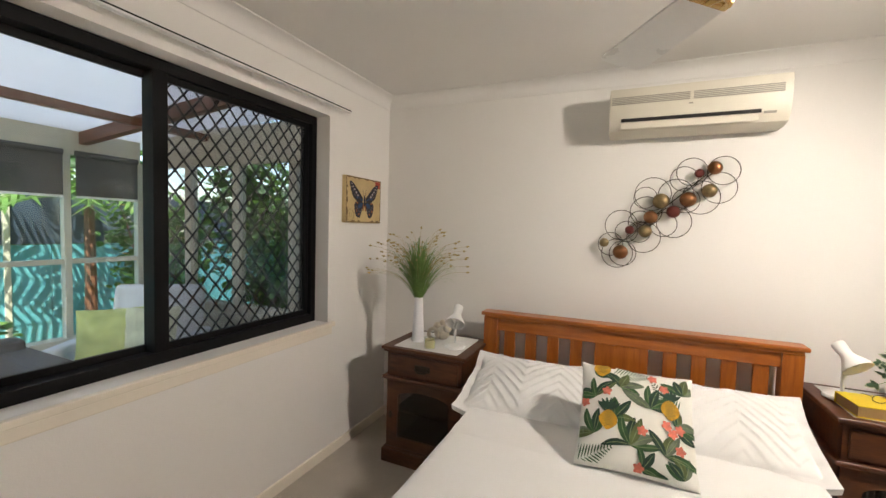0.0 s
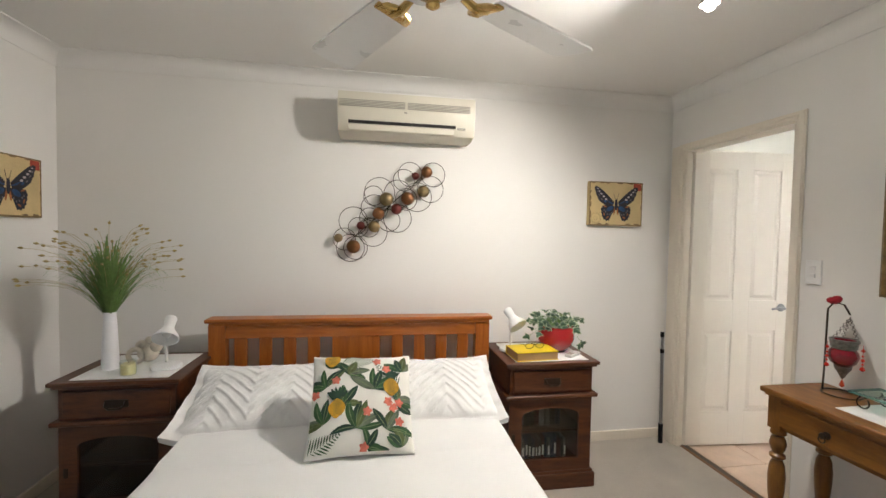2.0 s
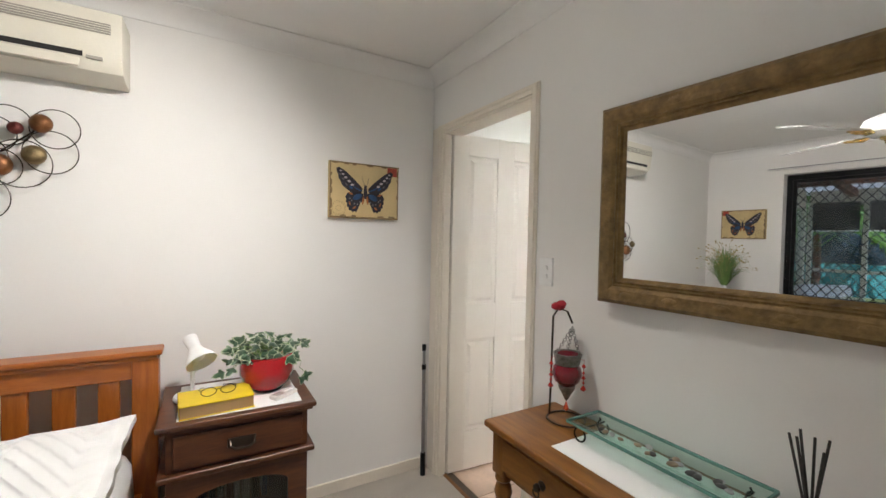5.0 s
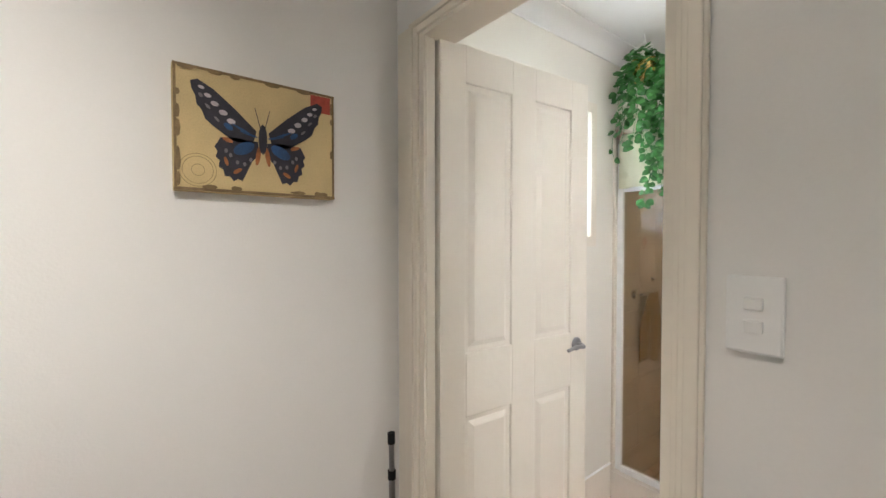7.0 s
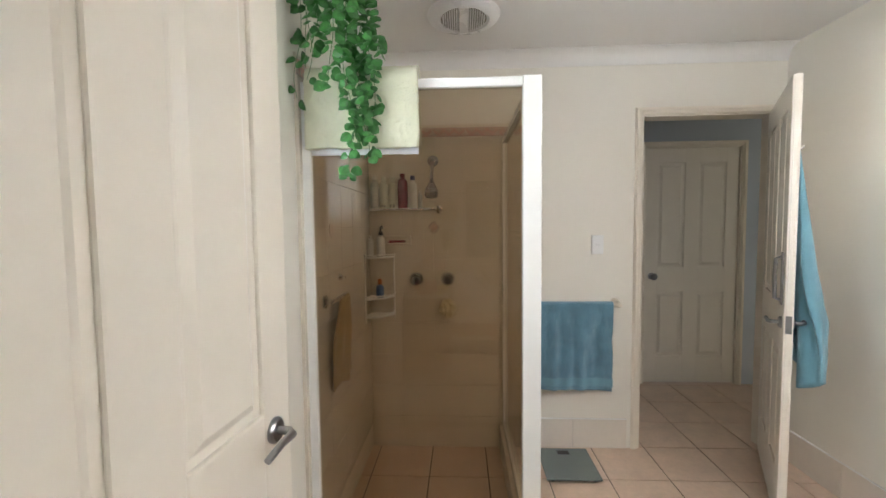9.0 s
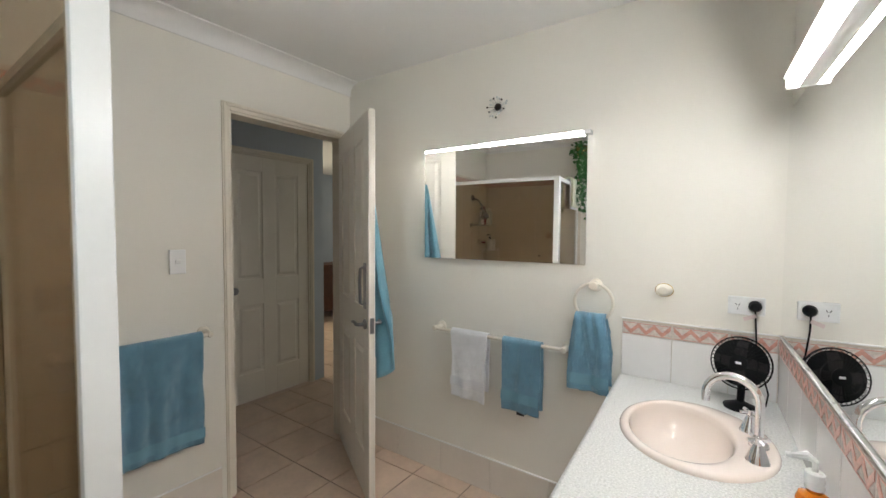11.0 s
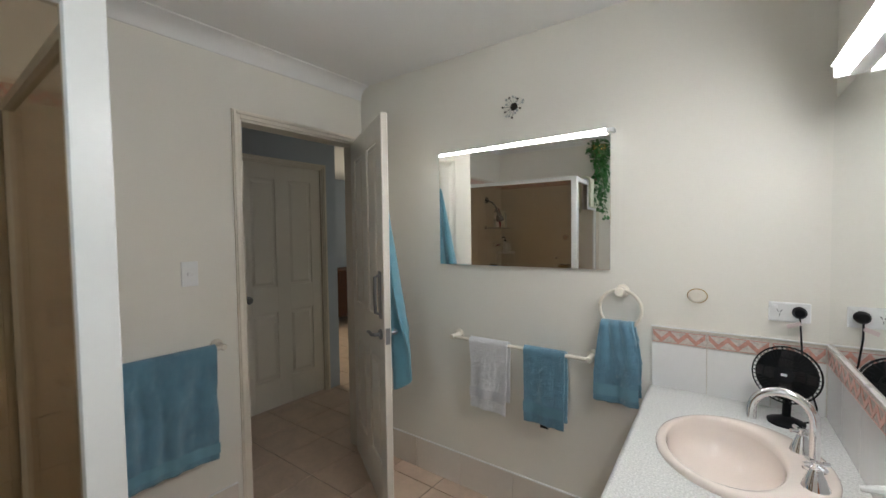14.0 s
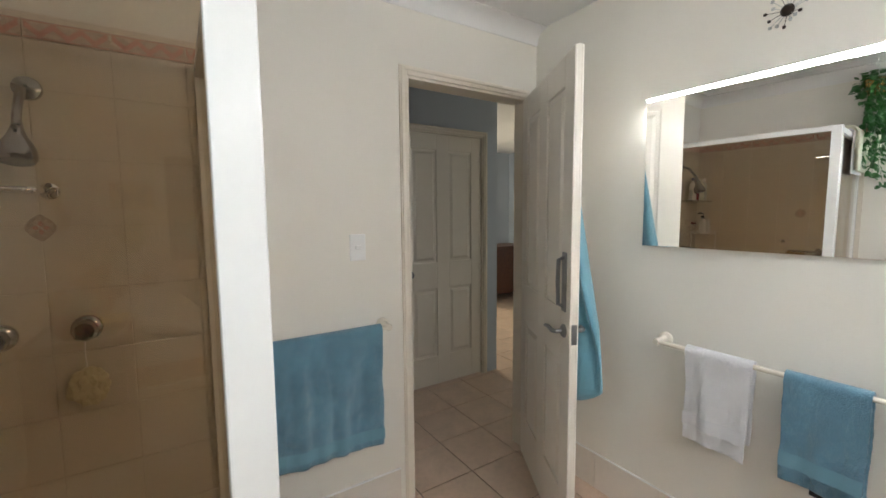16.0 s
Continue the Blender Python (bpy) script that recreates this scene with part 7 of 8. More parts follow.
pw_ = thing("power_outlet", "white double power outlet with one black plug", "power outlet", (2.563, BY, 1.155))
part("plate", box(-0.058, 0.058, 0.0, 0.01, -0.035, 0.035, 0.004), M_WHITE, pw_)
for s in (-1, 1):
    part("switch", box(s * 0.04 - 0.007, s * 0.04 + 0.007, 0.009, 0.013, 0.012, 0.024, 0.001), M_WHITE, pw_)
for dx in (-0.004, 0.006):
    part("pin_slot", turned(box(-0.001, 0.001, 0.0095, 0.0105, -0.005, 0.005), Matrix.Translation((0.026 + dx, 0, 0.004)) @ Matrix.Rotation(0.5 * (1 if dx > 0 else -1), 4, "Y")), M_DARK, pw_)
part("pin_slot", box(0.026, 0.028, 0.0095, 0.0105, -0.016, -0.007), M_DARK, pw_)
fanp = thing("desk_fan", "small black desk fan with a wire guard on the vanity", "fan", (2.575, 0.30, 0.80), 168)
part("base", lathe([(0, 0), (0.05, 0), (0.052, 0.008), (0.03, 0.018), (0.014, 0.026), (0, 0.027)], 24), M_BLACK, fanp, smooth=True)
part("stem", tube([(0, 0, 0.02), (0, 0.012, 0.06), (0, 0.012, 0.10)], 0.012, 10), M_BLACK, fanp, smooth=True)
HC = Vector((0, -0.012, 0.168))
T = Matrix.Translation(HC) @ Matrix.Rotation(radians(-12), 4, "X")
part("motor", lathe([(0, 0.0), (0.03, 0.0), (0.036, 0.02), (0.03, 0.05), (0, 0.056)], 20, T @ Matrix.Translation((0, 0.012, 0)) @ Matrix.Rotation(-math.pi / 2, 4, "X")), M_BLACK, fanp, smooth=True)
gd = bmesh.new()
for k in range(40):
    a = 2 * math.pi * k / 40
    p = [T @ Vector((r * math.cos(a), y, r * math.sin(a))) for r, y in ((0.026, -0.034), (0.06, -0.033), (0.082, -0.024), (0.09, -0.005), (0.082, 0.014), (0.05, 0.018))]
    tube(p, 0.0011, 4, bm=gd)
for r, y in ((0.055, -0.034), (0.09, -0.005), (0.0915, -0.001)):
    tube([T @ v for v in ring_points(r, 36, (0, y, 0))], 0.002, 5, True, bm=gd)
part("wire_guard", gd, M_BLACK, fanp, "fine black wire guard")
part("hub_badge", lathe([(0, -0.004), (0.026, -0.003), (0.027, 0.002), (0, 0.004)], 20, T @ Matrix.Translation((0, -0.034, 0)) @ Matrix.Rotation(math.pi / 2, 4, "X")), M_BLACK, fanp, smooth=True)
part("badge_mark", turned(box(-0.008, 0.008, -0.0405, -0.0385, -0.004, 0.004), T), M_WHITE, fanp, "small pale mark")
part("back_cover", lathe([(0, 0.0), (0.08, 0.0), (0.083, 0.004), (0, 0.006)], 32, T @ Matrix.Translation((0, 0.004, 0)) @ Matrix.Rotation(math.pi / 2, 4, "X")), M_BLACK, fanp)
for k in range(4):
    a = k * math.pi / 2
    bl = prism([(0.01, -0.01), (0.04, -0.03), (0.075, -0.026), (0.078, 0.01), (0.04, 0.02), (0.01, 0.01)], 0.002, "y")
    turned(bl, T @ Matrix.Translation((0, -0.008, 0)) @ Matrix.Rotation(a, 4, "Y") @ Matrix.Rotation(0.4, 4, "X"))
    part("fan_blade", bl, M_DARK, fanp)
cord = thing("extension_lead", "black plug and cord from the outlet to the desk fan", "lead", (0, 0, 0))
part("plug", lathe([(0, 0), (0.02, 0), (0.021, 0.018), (0.014, 0.03), (0, 0.031)], 16, Matrix.Translation((2.537, BY + 0.010, 1.158)) @ Matrix.Rotation(-math.pi / 2, 4, "X")), M_BLACK, cord, smooth=True)
part("cable", tube([(2.537, BY + 0.035, 1.15), (2.534, BY + 0.045, 1.09), (2.528, BY + 0.03, 1.0), (2.505, BY + 0.03, 0.9), (2.49, BY + 0.05, 0.84), (2.50, BY + 0.10, 0.812), (2.54, BY + 0.13, 0.806), (2.555, BY + 0.125, 0.812), (2.58, BY + 0.135, 0.83)], 0.003, 7), M_BLACK, cord, smooth=True)
part("cord_tag", turned(box(-0.02, 0.02, -0.001, 0.001, -0.007, 0.007), Matrix.Translation((2.553, BY + 0.048, 1.118)) @ Matrix.Rotation(0.4, 4, "Y")), mat("pale_pink_tag", (0.75, 0.62, 0.6), 0.7), cord, "pale paper tag")

# ---- vanity ----
VX1, VY1, VZ = 3.0, 1.66, 0.80
M_TOP = mat("speckled_grey_laminate", (0.62, 0.62, 0.60), 0.3, var=0.30, vs=170, bump=0.02, bs=420)
van = thing("vanity_cabinet", "cream vanity cabinet under a speckled grey worktop", "cabinet", (0, 0, 0))
part("body", box(EX1 + 0.004, VX1 - 0.05, BY + 0.004, VY1 - 0.01, 0.10, VZ - 0.175), M_TRIM, van)
part("front_rail", box(VX1 - 0.068, VX1 - 0.05, BY + 0.004, VY1 - 0.01, VZ - 0.1755, VZ - 0.034), M_TRIM, van)
part("end_panel", box(EX1 + 0.004, VX1 - 0.069, VY1 - 0.028, VY1 - 0.01, VZ - 0.1755, VZ - 0.034), M_TRIM, van)
# The kickboard takes the near-black that stands for shade in recesses.
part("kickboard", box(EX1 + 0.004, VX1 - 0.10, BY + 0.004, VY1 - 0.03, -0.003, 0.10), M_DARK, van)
for k in range(3):
    y0 = BY + 0.02 + k * 0.485
    dv = part("door", box(VX1 - 0.05, VX1 - 0.032, y0, y0 + 0.475, 0.12, VZ - 0.05, 0.004), M_TRIM, van)
    part("handle", lathe([(0, 0), (0.012, 0), (0.006, 0.01), (0.014, 0.022), (0, 0.026)], 14, Matrix.Translation((VX1 - 0.032, y0 + 0.43, 0.62)) @ Matrix.Rotation(math.pi / 2, 4, "Y")), M_CHROME, dv, smooth=True)
BC, BRX, BRY = Vector((2.722, 0.635, 0)), 0.212, 0.25


def ell(rx, ry, n=48, cx=0.0):
    return [(BC.x + cx + rx * math.cos(2 * math.pi * k / n), BC.y + ry * math.sin(2 * math.pi * k / n)) for k in range(n)]


wt = thing("worktop", "speckled grey laminate vanity worktop", "worktop", (0, 0, 0))
bm = bmesh.new()
outl = [(EX1 + 0.003, BY + 0.003), (VX1, BY + 0.003), (VX1, VY1), (EX1 + 0.003, VY1)]
hole = ell(BRX - 0.012, BRY - 0.012)
lay = []
for z in (VZ, VZ - 0.034):
    o = [bm.verts.new((a, b, z)) for a, b in outl]
    h_ = [bm.verts.new((a, b, z)) for a, b in hole]
    es = [bm.edges.new((r[i], r[(i + 1) % len(r)])) for r in (o, h_) for i in range(len(r))]
    bmesh.ops.triangle_fill(bm, use_beauty=True, edges=es)
    lay.append((o, h_))
for i in range(2):
    r1, r2 = lay[0][i], lay[1][i]
    for k in range(len(r1)):
        q = (k + 1) % len(r1)
        bm.faces.new((r1[k], r1[q], r2[q], r2[k]))
part("top", bm, M_TOP, wt)
part("rolled_edge", tube([(VX1 - 0.002, BY + 0.003, VZ - 0.017), (VX1 - 0.002, VY1, VZ - 0.017)], 0.0168, 12), M_TOP, wt, smooth=True)

basin = thing("basin", "blush pink ceramic oval drop-in basin", "basin", (0, 0, 0))
bm = bmesh.new()
rings = []
bowl = [(BRX, BRY, VZ, 0), (BRX, BRY, VZ + 0.006, 0), (BRX - 0.004, BRY - 0.004, VZ + 0.013, 0), (BRX - 0.012, BRY - 0.012, VZ + 0.0165, 0), (0.166, BRY - 0.030, VZ + 0.0165, 0.022), (0.150, BRY - 0.038, VZ + 0.014, 0.034), (0.144, BRY - 0.043, VZ + 0.006, 0.038)]
for k in range(1, 12):
    a = math.pi / 2 * k / 11.8
    bowl.append((0.144 * math.cos(a) ** 0.72, (BRY - 0.043) * math.cos(a) ** 0.72, VZ + 0.006 - 0.13 * math.sin(a), 0.038))
for rx, ry, z, cx in bowl:
    rings.append([bm.verts.new((a, b, z)) for a, b in ell(rx, ry, 56, cx)])
for a, b in zip(rings, rings[1:]):
    for k in range(56):
        q = (k + 1) % 56
        bm.faces.new((a[k], a[q], b[q], b[k]))
bm.faces.new(rings[-1])
part("bowl", bm, M_BASIN, basin, smooth=True, angle=1.2)
part("waste", lathe([(0, 0.004), (0.018, 0.004), (0.021, 0), (0, 0)], 20, Matrix.Translation((BC.x + 0.038, BC.y, VZ - 0.1225))), M_CHROME, basin, "chrome waste", True)
taps = thing("basin_tap_set", "chrome swan-neck basin mixer with two cross taps", "tap", (2.56, 0.635, VZ + 0.013))
swan = [Vector((0, 0, 0.0)), Vector((0, 0, 0.06)), Vector((0, 0, 0.115))] + [Vector((0.066 - 0.066 * math.cos(a), -0.012 * (1 - math.cos(a)), 0.125 + 0.066 * math.sin(a))) for a in (math.pi * k / 16 for k in range(17))] + [Vector((0.132, -0.024, 0.10))]
part("spout", tube(swan, 0.0115, 16), M_CHROME, taps, smooth=True)
part("spout_base", lathe([(0, 0), (0.026, 0), (0.024, 0.012), (0.014, 0.022), (0, 0.022)], 20), M_CHROME, taps, smooth=True)
for s in (-1, 1):
    tt_ = lathe([(0, 0), (0.029, 0), (0.028, 0.005), (0.014, 0.042), (0.010, 0.050), (0.012, 0.054), (0, 0.055)], 20, Matrix.Translation((0.012, s * 0.10, 0)))
    hd = part("tap_body", tt_, M_CHROME, taps, smooth=True)
    cr = bmesh.new()
    for a in (0.5, 0.5 + math.pi / 2):
        tube([(0.012 - 0.03 * math.cos(a), s * 0.10 - 0.03 * math.sin(a), 0.062), (0.012 + 0.03 * math.cos(a), s * 0.10 + 0.03 * math.sin(a), 0.062)], 0.0055, 8, bm=cr)
    join(cr, lathe([(0, 0.052), (0.011, 0.052), (0.012, 0.068), (0, 0.072)], 14, Matrix.Translation((0.012, s * 0.10, 0))))
    part("cross_handle", cr, M_CHROME, hd, smooth=True)
sp = bottle("soap_dispenser", "clear pump bottle of orange liquid soap", (2.515, 1.04, VZ), 0.029, 0.13, M_ORANGE, M_WHITE, 0.03, True)
part("label_mark", box(0.0295, 0.0312, -0.012, 0.012, 0.03, 0.08), M_NAVY, sp, "dark blue label mark")
lotion = bottle("lotion_bottle", "small white lotion bottle on the vanity", (2.545, 1.125, VZ), 0.024, 0.07, M_CLEARPL, M_WHITE, 0.03)
dark_bottle = bottle("small_dark_bottle", "small dark bottle with a white cap on the vanity", (2.50, 1.07, VZ), 0.026, 0.075, mat("dark_grey_plastic", (0.05, 0.06, 0.06), 0.25), M_WHITE, 0.03)
sdh = thing("soap_dish", "small white soap dish on the vanity", "soap dish", (2.60, 1.05, VZ))
part("dish", lathe([(0, 0.004), (0.03, 0.004), (0.042, 0.018), (0.045, 0.018), (0.034, 0.0), (0, 0.0)], 24, Matrix.Diagonal((0.8, 1.15, 1, 1))), M_WHITE, sdh, smooth=True)
part("soap", lathe([(0, 0.005), (0.026, 0.006), (0.028, 0.016), (0.018, 0.022), (0, 0.023)], 20, Matrix.Diagonal((0.8, 1.15, 1, 1))), mat("cream_soap", (0.75, 0.70, 0.62), 0.4), sdh, smooth=True)

vm = thing("vanity_mirror", "large frameless mirror above the vanity", "mirror", (EX1, 0, 0))
part("mirror_glass", box(0.002, 0.008, BY + 0.012, 1.70, 1.068, 1.875, 0.0015), M_MIRROR, vm)
vanity_light = tube_light("mirror_light", "slim lit tube light above the vanity mirror", pose(EX1, 0.46, 1.892, 0, 0, 90), 1.15)


M_BORDERP = mat("pale_mottled_glaze", (0.64, 0.58, 0.53), 0.25, var=0.25, vs=90, bump=0.12, bs=220)
M_BORDER = mat("mottled_beige_glaze", (0.50, 0.41, 0.34), 0.3, var=0.35, vs=70, bump=0.15, bs=200)


def decor_tile(parent, L, H, m, band):
    """A border tile with a raised zigzag ribbon, in local x (length) and z."""
    base = box(0.001, L - 0.001, -0.007, 0.0, 0.001, H - 0.001, 0.001)
    o = part("border_tile", base, M_BORDERP if band else M_BORDER, parent)
    o.matrix_basis = m
    n = 3
    z0, z1 = H * 0.12, H * 0.88
    w = H * 0.24
    up, dn = [], []
    for k in range(n * 2 + 1):
        x = L * (0.03 + 0.94 * k / (2 * n))
        z = z0 + w / 2 if k % 2 else z1 - w / 2
        up.append((x, z + w * 0.7))
        dn.append((x, z - w * 0.7))
    rb = prism(up + dn[::-1], -0.0015, "y")
    turned(rb, Matrix.Translation((0, -0.0068, 0)))
    part("zigzag", rb, M_PINK, o, "zigzag glaze")
    for zz in (H * 0.07, H * 0.88):
        part("line", turned(box(0.004, L - 0.004, -0.0012, 0.0, 0, H * 0.045), Matrix.Translation((0, -0.007, zz))), M_PINK, o)
    return o


# splash tiles along the south wall end and under the vanity mirror
spl_s = structure(part("splashback_south", box(EX1 + 0.009, 3.004, BY + 0.0005, BY + 0.003, VZ + 0.001, 1.05), M_WGROUT), "white tiled splashback with a terracotta border", "splashback")
spl_w = structure(part("splashback_west", box(EX1 + 0.0005, EX1 + 0.003, BY + 0.009, VY1, VZ + 0.001, 1.05), M_WGROUT), "white tiled splashback with a terracotta border", "splashback")
TS = 0.196
for k in range(3):
    x0, x1 = max(EX1 + 0.010, 3.004 - (k + 1) * TS), 3.004 - k * TS
    if x1 - x0 > 0.03:
        part("tile", box(x0 + 0.001, x1 - 0.001, BY + 0.003, BY + 0.009, VZ + 0.002, 0.984, 0.0012), M_SPLASH, spl_s)
        decor_tile(spl_s, x1 - x0, 0.058, pose(x1, BY + 0.003, 0.985, 0, 0, 180), True)
for k in range(8):
    y0, y1 = BY + 0.010 + k * TS, min(VY1, BY + 0.010 + (k + 1) * TS)
    if y1 - y0 > 0.03:
        part("tile", box(EX1 + 0.003, EX1 + 0.009, y0 + 0.001, y1 - 0.001, VZ + 0.002, 0.984, 0.0012), M_SPLASH, spl_w)
        decor_tile(spl_w, y1 - y0, 0.058, pose(EX1 + 0.003, y0, 0.985, 0, 0, 90), True)
structure(part("splash_trim_south", box(EX1 + 0.003, 3.006, BY + 0.001, BY + 0.011, 1.0505, 1.056, 0.002), M_WHITE), "white edge trim on the tiles", "trim")
trim_w = structure(part("splash_trim_west", box(EX1 + 0.001, EX1 + 0.011, BY + 0.012, VY1, 1.0505, 1.056, 0.002), M_WHITE), "white edge trim on the tiles", "trim")

# the vanity side follows the askew wall
lean_wall = Matrix.Identity(4)
lean_wall[0][1], lean_wall[0][3] = -SKEW, SKEW * BY


def follow_wall(root):
    stack = [(root, root.matrix_basis.copy())]
    while stack:
        ob, m = stack.pop()
        if ob.type == "MESH":
            ob.data.transform(m.inverted() @ lean_wall @ m)
        stack += [(c, m @ c.matrix_basis) for c in ob.children]


for ob in (van, wt, basin, taps, sp, lotion, dark_bottle, sdh, vm, vanity_light, spl_w, trim_w):
    follow_wall(ob)

# ---- bathroom window ----
bw = tagged(new("window_2"), "white-framed frosted bathroom window", "window", kind="structure")
for a, b, c, e in ((BW[0], BW[0] + 0.035, BW[2], BW[3]), (BW[1] - 0.035, BW[1], BW[2], BW[3]), (BW[0] + 0.035, BW[1] - 0.035, BW[2], BW[2] + 0.035), (BW[0] + 0.035, BW[1] - 0.035, BW[3] - 0.035, BW[3])):
    part("window_frame", box(a, b, NYB + 0.02, NYB + 0.07, c, e, 0.003), M_ALU, bw)
pf = part("pane", box(BW[0] + 0.03, BW[1] - 0.03, NYB + 0.042, NYB + 0.046, BW[2] + 0.03, BW[3] - 0.03), M_FROST, bw, "bright frosted pane")
pf.visible_shadow = False
for a, b, c, e in ((BW[0] - 0.045, BW[0] + 0.004, BW[2] - 0.045, BW[3] + 0.045), (BW[1] - 0.004, BW[1] + 0.045, BW[2] - 0.045, BW[3] + 0.045), (BW[0] + 0.004, BW[1] - 0.004, BW[3] - 0.004, BW[3] + 0.045), (BW[0] + 0.004, BW[1] - 0.004, BW[2] - 0.045, BW[2] + 0.004)):
    part("architrave", box(a, b, NYB - 0.014, NYB - 0.0005, c, e, 0.003), M_TRIM, bw)

# ---- hall details ----
switch_plate("light_switch", "white light switch in the hall", (HX, 0.66, 1.27), -90, 1)
kh = thing("key_hook", "small metal hook on the hall wall", "hook", (HX, 0.62, 1.47))
part("hook_plate", lathe([(0, 0), (0.012, 0), (0.01, 0.006), (0.005, 0.02), (0, 0.022)], 12, Matrix.Rotation(-math.pi / 2, 4, "Y")), M_STEEL, kh)
skirting("baseboard_hall", HX - 0.014, HX, 0.585, NYB, 0.08)
cab = thing("sideboard", "dark sideboard in the far dim room", "sideboard", (8.2, -2.4, 0.0))
part("body", box(-0.25, 0.25, -0.55, 0.9, 0.12, 0.85, 0.01), M_MAHOG, cab)
part("top", box(-0.27, 0.27, -0.57, 0.92, 0.85, 0.875, 0.006), M_MAHOG, cab)
for a in (-0.2, 0.2):
    for b in (-0.5, 0.85):
        part("leg", box(a - 0.025, a + 0.025, b - 0.025, b + 0.025, -0.003, 0.12), M_MAHOG, cab)
# Fill lamp added in the far room to brighten the hall; no known source.
hl = new("hall_light", bpy.data.lights.new("hall_light", "AREA"))
hl.data.shape, hl.data.size, hl.data.size_y, hl.data.energy, hl.data.color = "RECTANGLE", 0.7, 1.4, 20.0, (1.0, 0.86, 0.62)
hl.matrix_world = look((8.42, -0.95, 1.5), (5.9, -1.2, 1.2))
# Made-up window, out of view, set behind the fill lamp.
hw = tagged(new("window_3"), "unseen window added behind the far room's fill lamp", "window", kind="structure")
part("window_frame", box(8.455, 8.5, -1.75, -0.35, 0.72, 2.18, 0.004), M_ALU, hw)
part("pane", box(8.447, 8.457, -1.68, -0.42, 0.78, 2.12, 0.002), M_FROST, hw)

# ---- sunroom beyond the bedroom window ----
LX, LY0, LY1 = -4.3, -2.4, 2.56
M_SUNW = mat("cream_sunroom_paint", (0.62, 0.58, 0.48), 0.6, var=0.05, vs=4, bump=0.05)
M_SUNC = mat("white_translucent_roof_sheet", (0.80, 0.82, 0.86), 0.7, var=0.03, vs=3, bump=0.03)
roof_nodes, roof_links = M_SUNC.node_tree.nodes, M_SUNC.node_tree.links
roof_mix, roof_tl = roof_nodes.new("ShaderNodeMixShader"), roof_nodes.new("ShaderNodeBsdfTranslucent")
roof_tl.inputs["Color"].default_value = (0.80, 0.86, 0.95, 1)
roof_mix.inputs[0].default_value = 0.29
roof_links.new(roof_nodes["Principled BSDF"].outputs[0], roof_mix.inputs[1])
roof_links.new(roof_tl.outputs[0], roof_mix.inputs[2])
roof_links.new(roof_mix.outputs[0], roof_nodes["Material Output"].inputs["Surface"])
M_BRICKW = mat("painted_outer_wall", (0.60, 0.56, 0.48), 0.8, var=0.08, vs=6, bump=0.2)
M_BLIND = mat("grey_mesh_blind", (0.10, 0.10, 0.10), 0.9, var=0.2, vs=30, bump=0.3, bs=500)
OX = WX - 0.2
structure(part("floor_sunroom", box(LX - 0.1, OX, LY0, LY1 + 0.1, -0.12, -0.02), M_TILE), "tan tiled sunroom floor", "floor")
cl = bmesh.new()
vs = [(LX - 0.25, LY0, 2.20), (OX, LY0, 2.45), (OX, LY1 + 0.1, 2.45), (LX - 0.25, LY1 + 0.1, 2.20)]
lo = [cl.verts.new(v) for v in vs]
hi = [cl.verts.new((v[0], v[1], v[2] + 0.06)) for v in vs]
cl.faces.new(lo)
cl.faces.new(hi)
for i in range(4):
    cl.faces.new((lo[i], lo[(i + 1) % 4], hi[(i + 1) % 4], hi[i]))
structure(part("ceiling_sunroom", cl, M_SUNC), "white sloping sunroom ceiling", "ceiling")
for y in (-0.55, 0.75, 2.02):
    bmx = thing("roof_beam", "brown stained timber roof beam in the sunroom", "beam", (0, y, 0), 0, "sunroom beams")
    part("timber", turned(box(-(OX - LX), 0, -0.035, 0.035, -0.105, -0.001, 0.004), Matrix.Translation((OX, 0, 2.448)) @ Matrix.Rotation(-math.atan2(0.25, OX - LX + 0.25), 4, "Y")), M_BEAM, bmx)
bmx = thing("roof_beam", "brown stained timber cross beam in the sunroom", "beam", (-3.35, 0, 2.255), 0, "sunroom beams")
part("timber", box(-0.03, 0.03, LY0, LY1, -0.06, 0.0, 0.004), M_BEAM, bmx)


def sun_windows(name, axis, pos, spans, z0, z1, zmid, inward, post=0.05, rail=True):
    """A row of double-hung windows: sills, posts, mid rails and panes."""
    t = tagged(new(name), "cream-framed double-hung sunroom windows", "window", kind="structure")
    def b(a0, a1, c0, c1, d0=-0.03, d1=0.03, bev=0.003):
        return box(pos + d0, pos + d1, a0, a1, c0, c1, bev) if axis == "x" else box(a0, a1, pos + d0, pos + d1, c0, c1, bev)
    lo_, hi_ = spans[0], spans[-1]
    part("sill_wall", b(lo_, hi_, -0.02, z0 - 0.04, -0.04, 0.04, 0), M_SUNW, t)
    part("window_sill", b(lo_, hi_, z0 - 0.04, z0, -0.06, 0.07), M_SUNW, t)
    part("window_head", b(lo_, hi_, z1, 2.3, -0.04, 0.04), M_SUNW, t)
    for s in spans:
        part("post", b(s - post / 2, s + post / 2, z0, z1, -0.035, 0.035), M_SUNW, t)
    for s0, s1 in zip(spans, spans[1:]):
        if rail:
            part("mid_rail", b(s0 + post / 2, s1 - post / 2, zmid - 0.022, zmid + 0.022, -0.018, 0.018), M_SUNW, t)
        pn = part("pane", b(s0 + post / 2, s1 - post / 2, z0, z1, -0.002, 0.002, 0), M_PANE, t)
        pn.visible_shadow = False
    return t


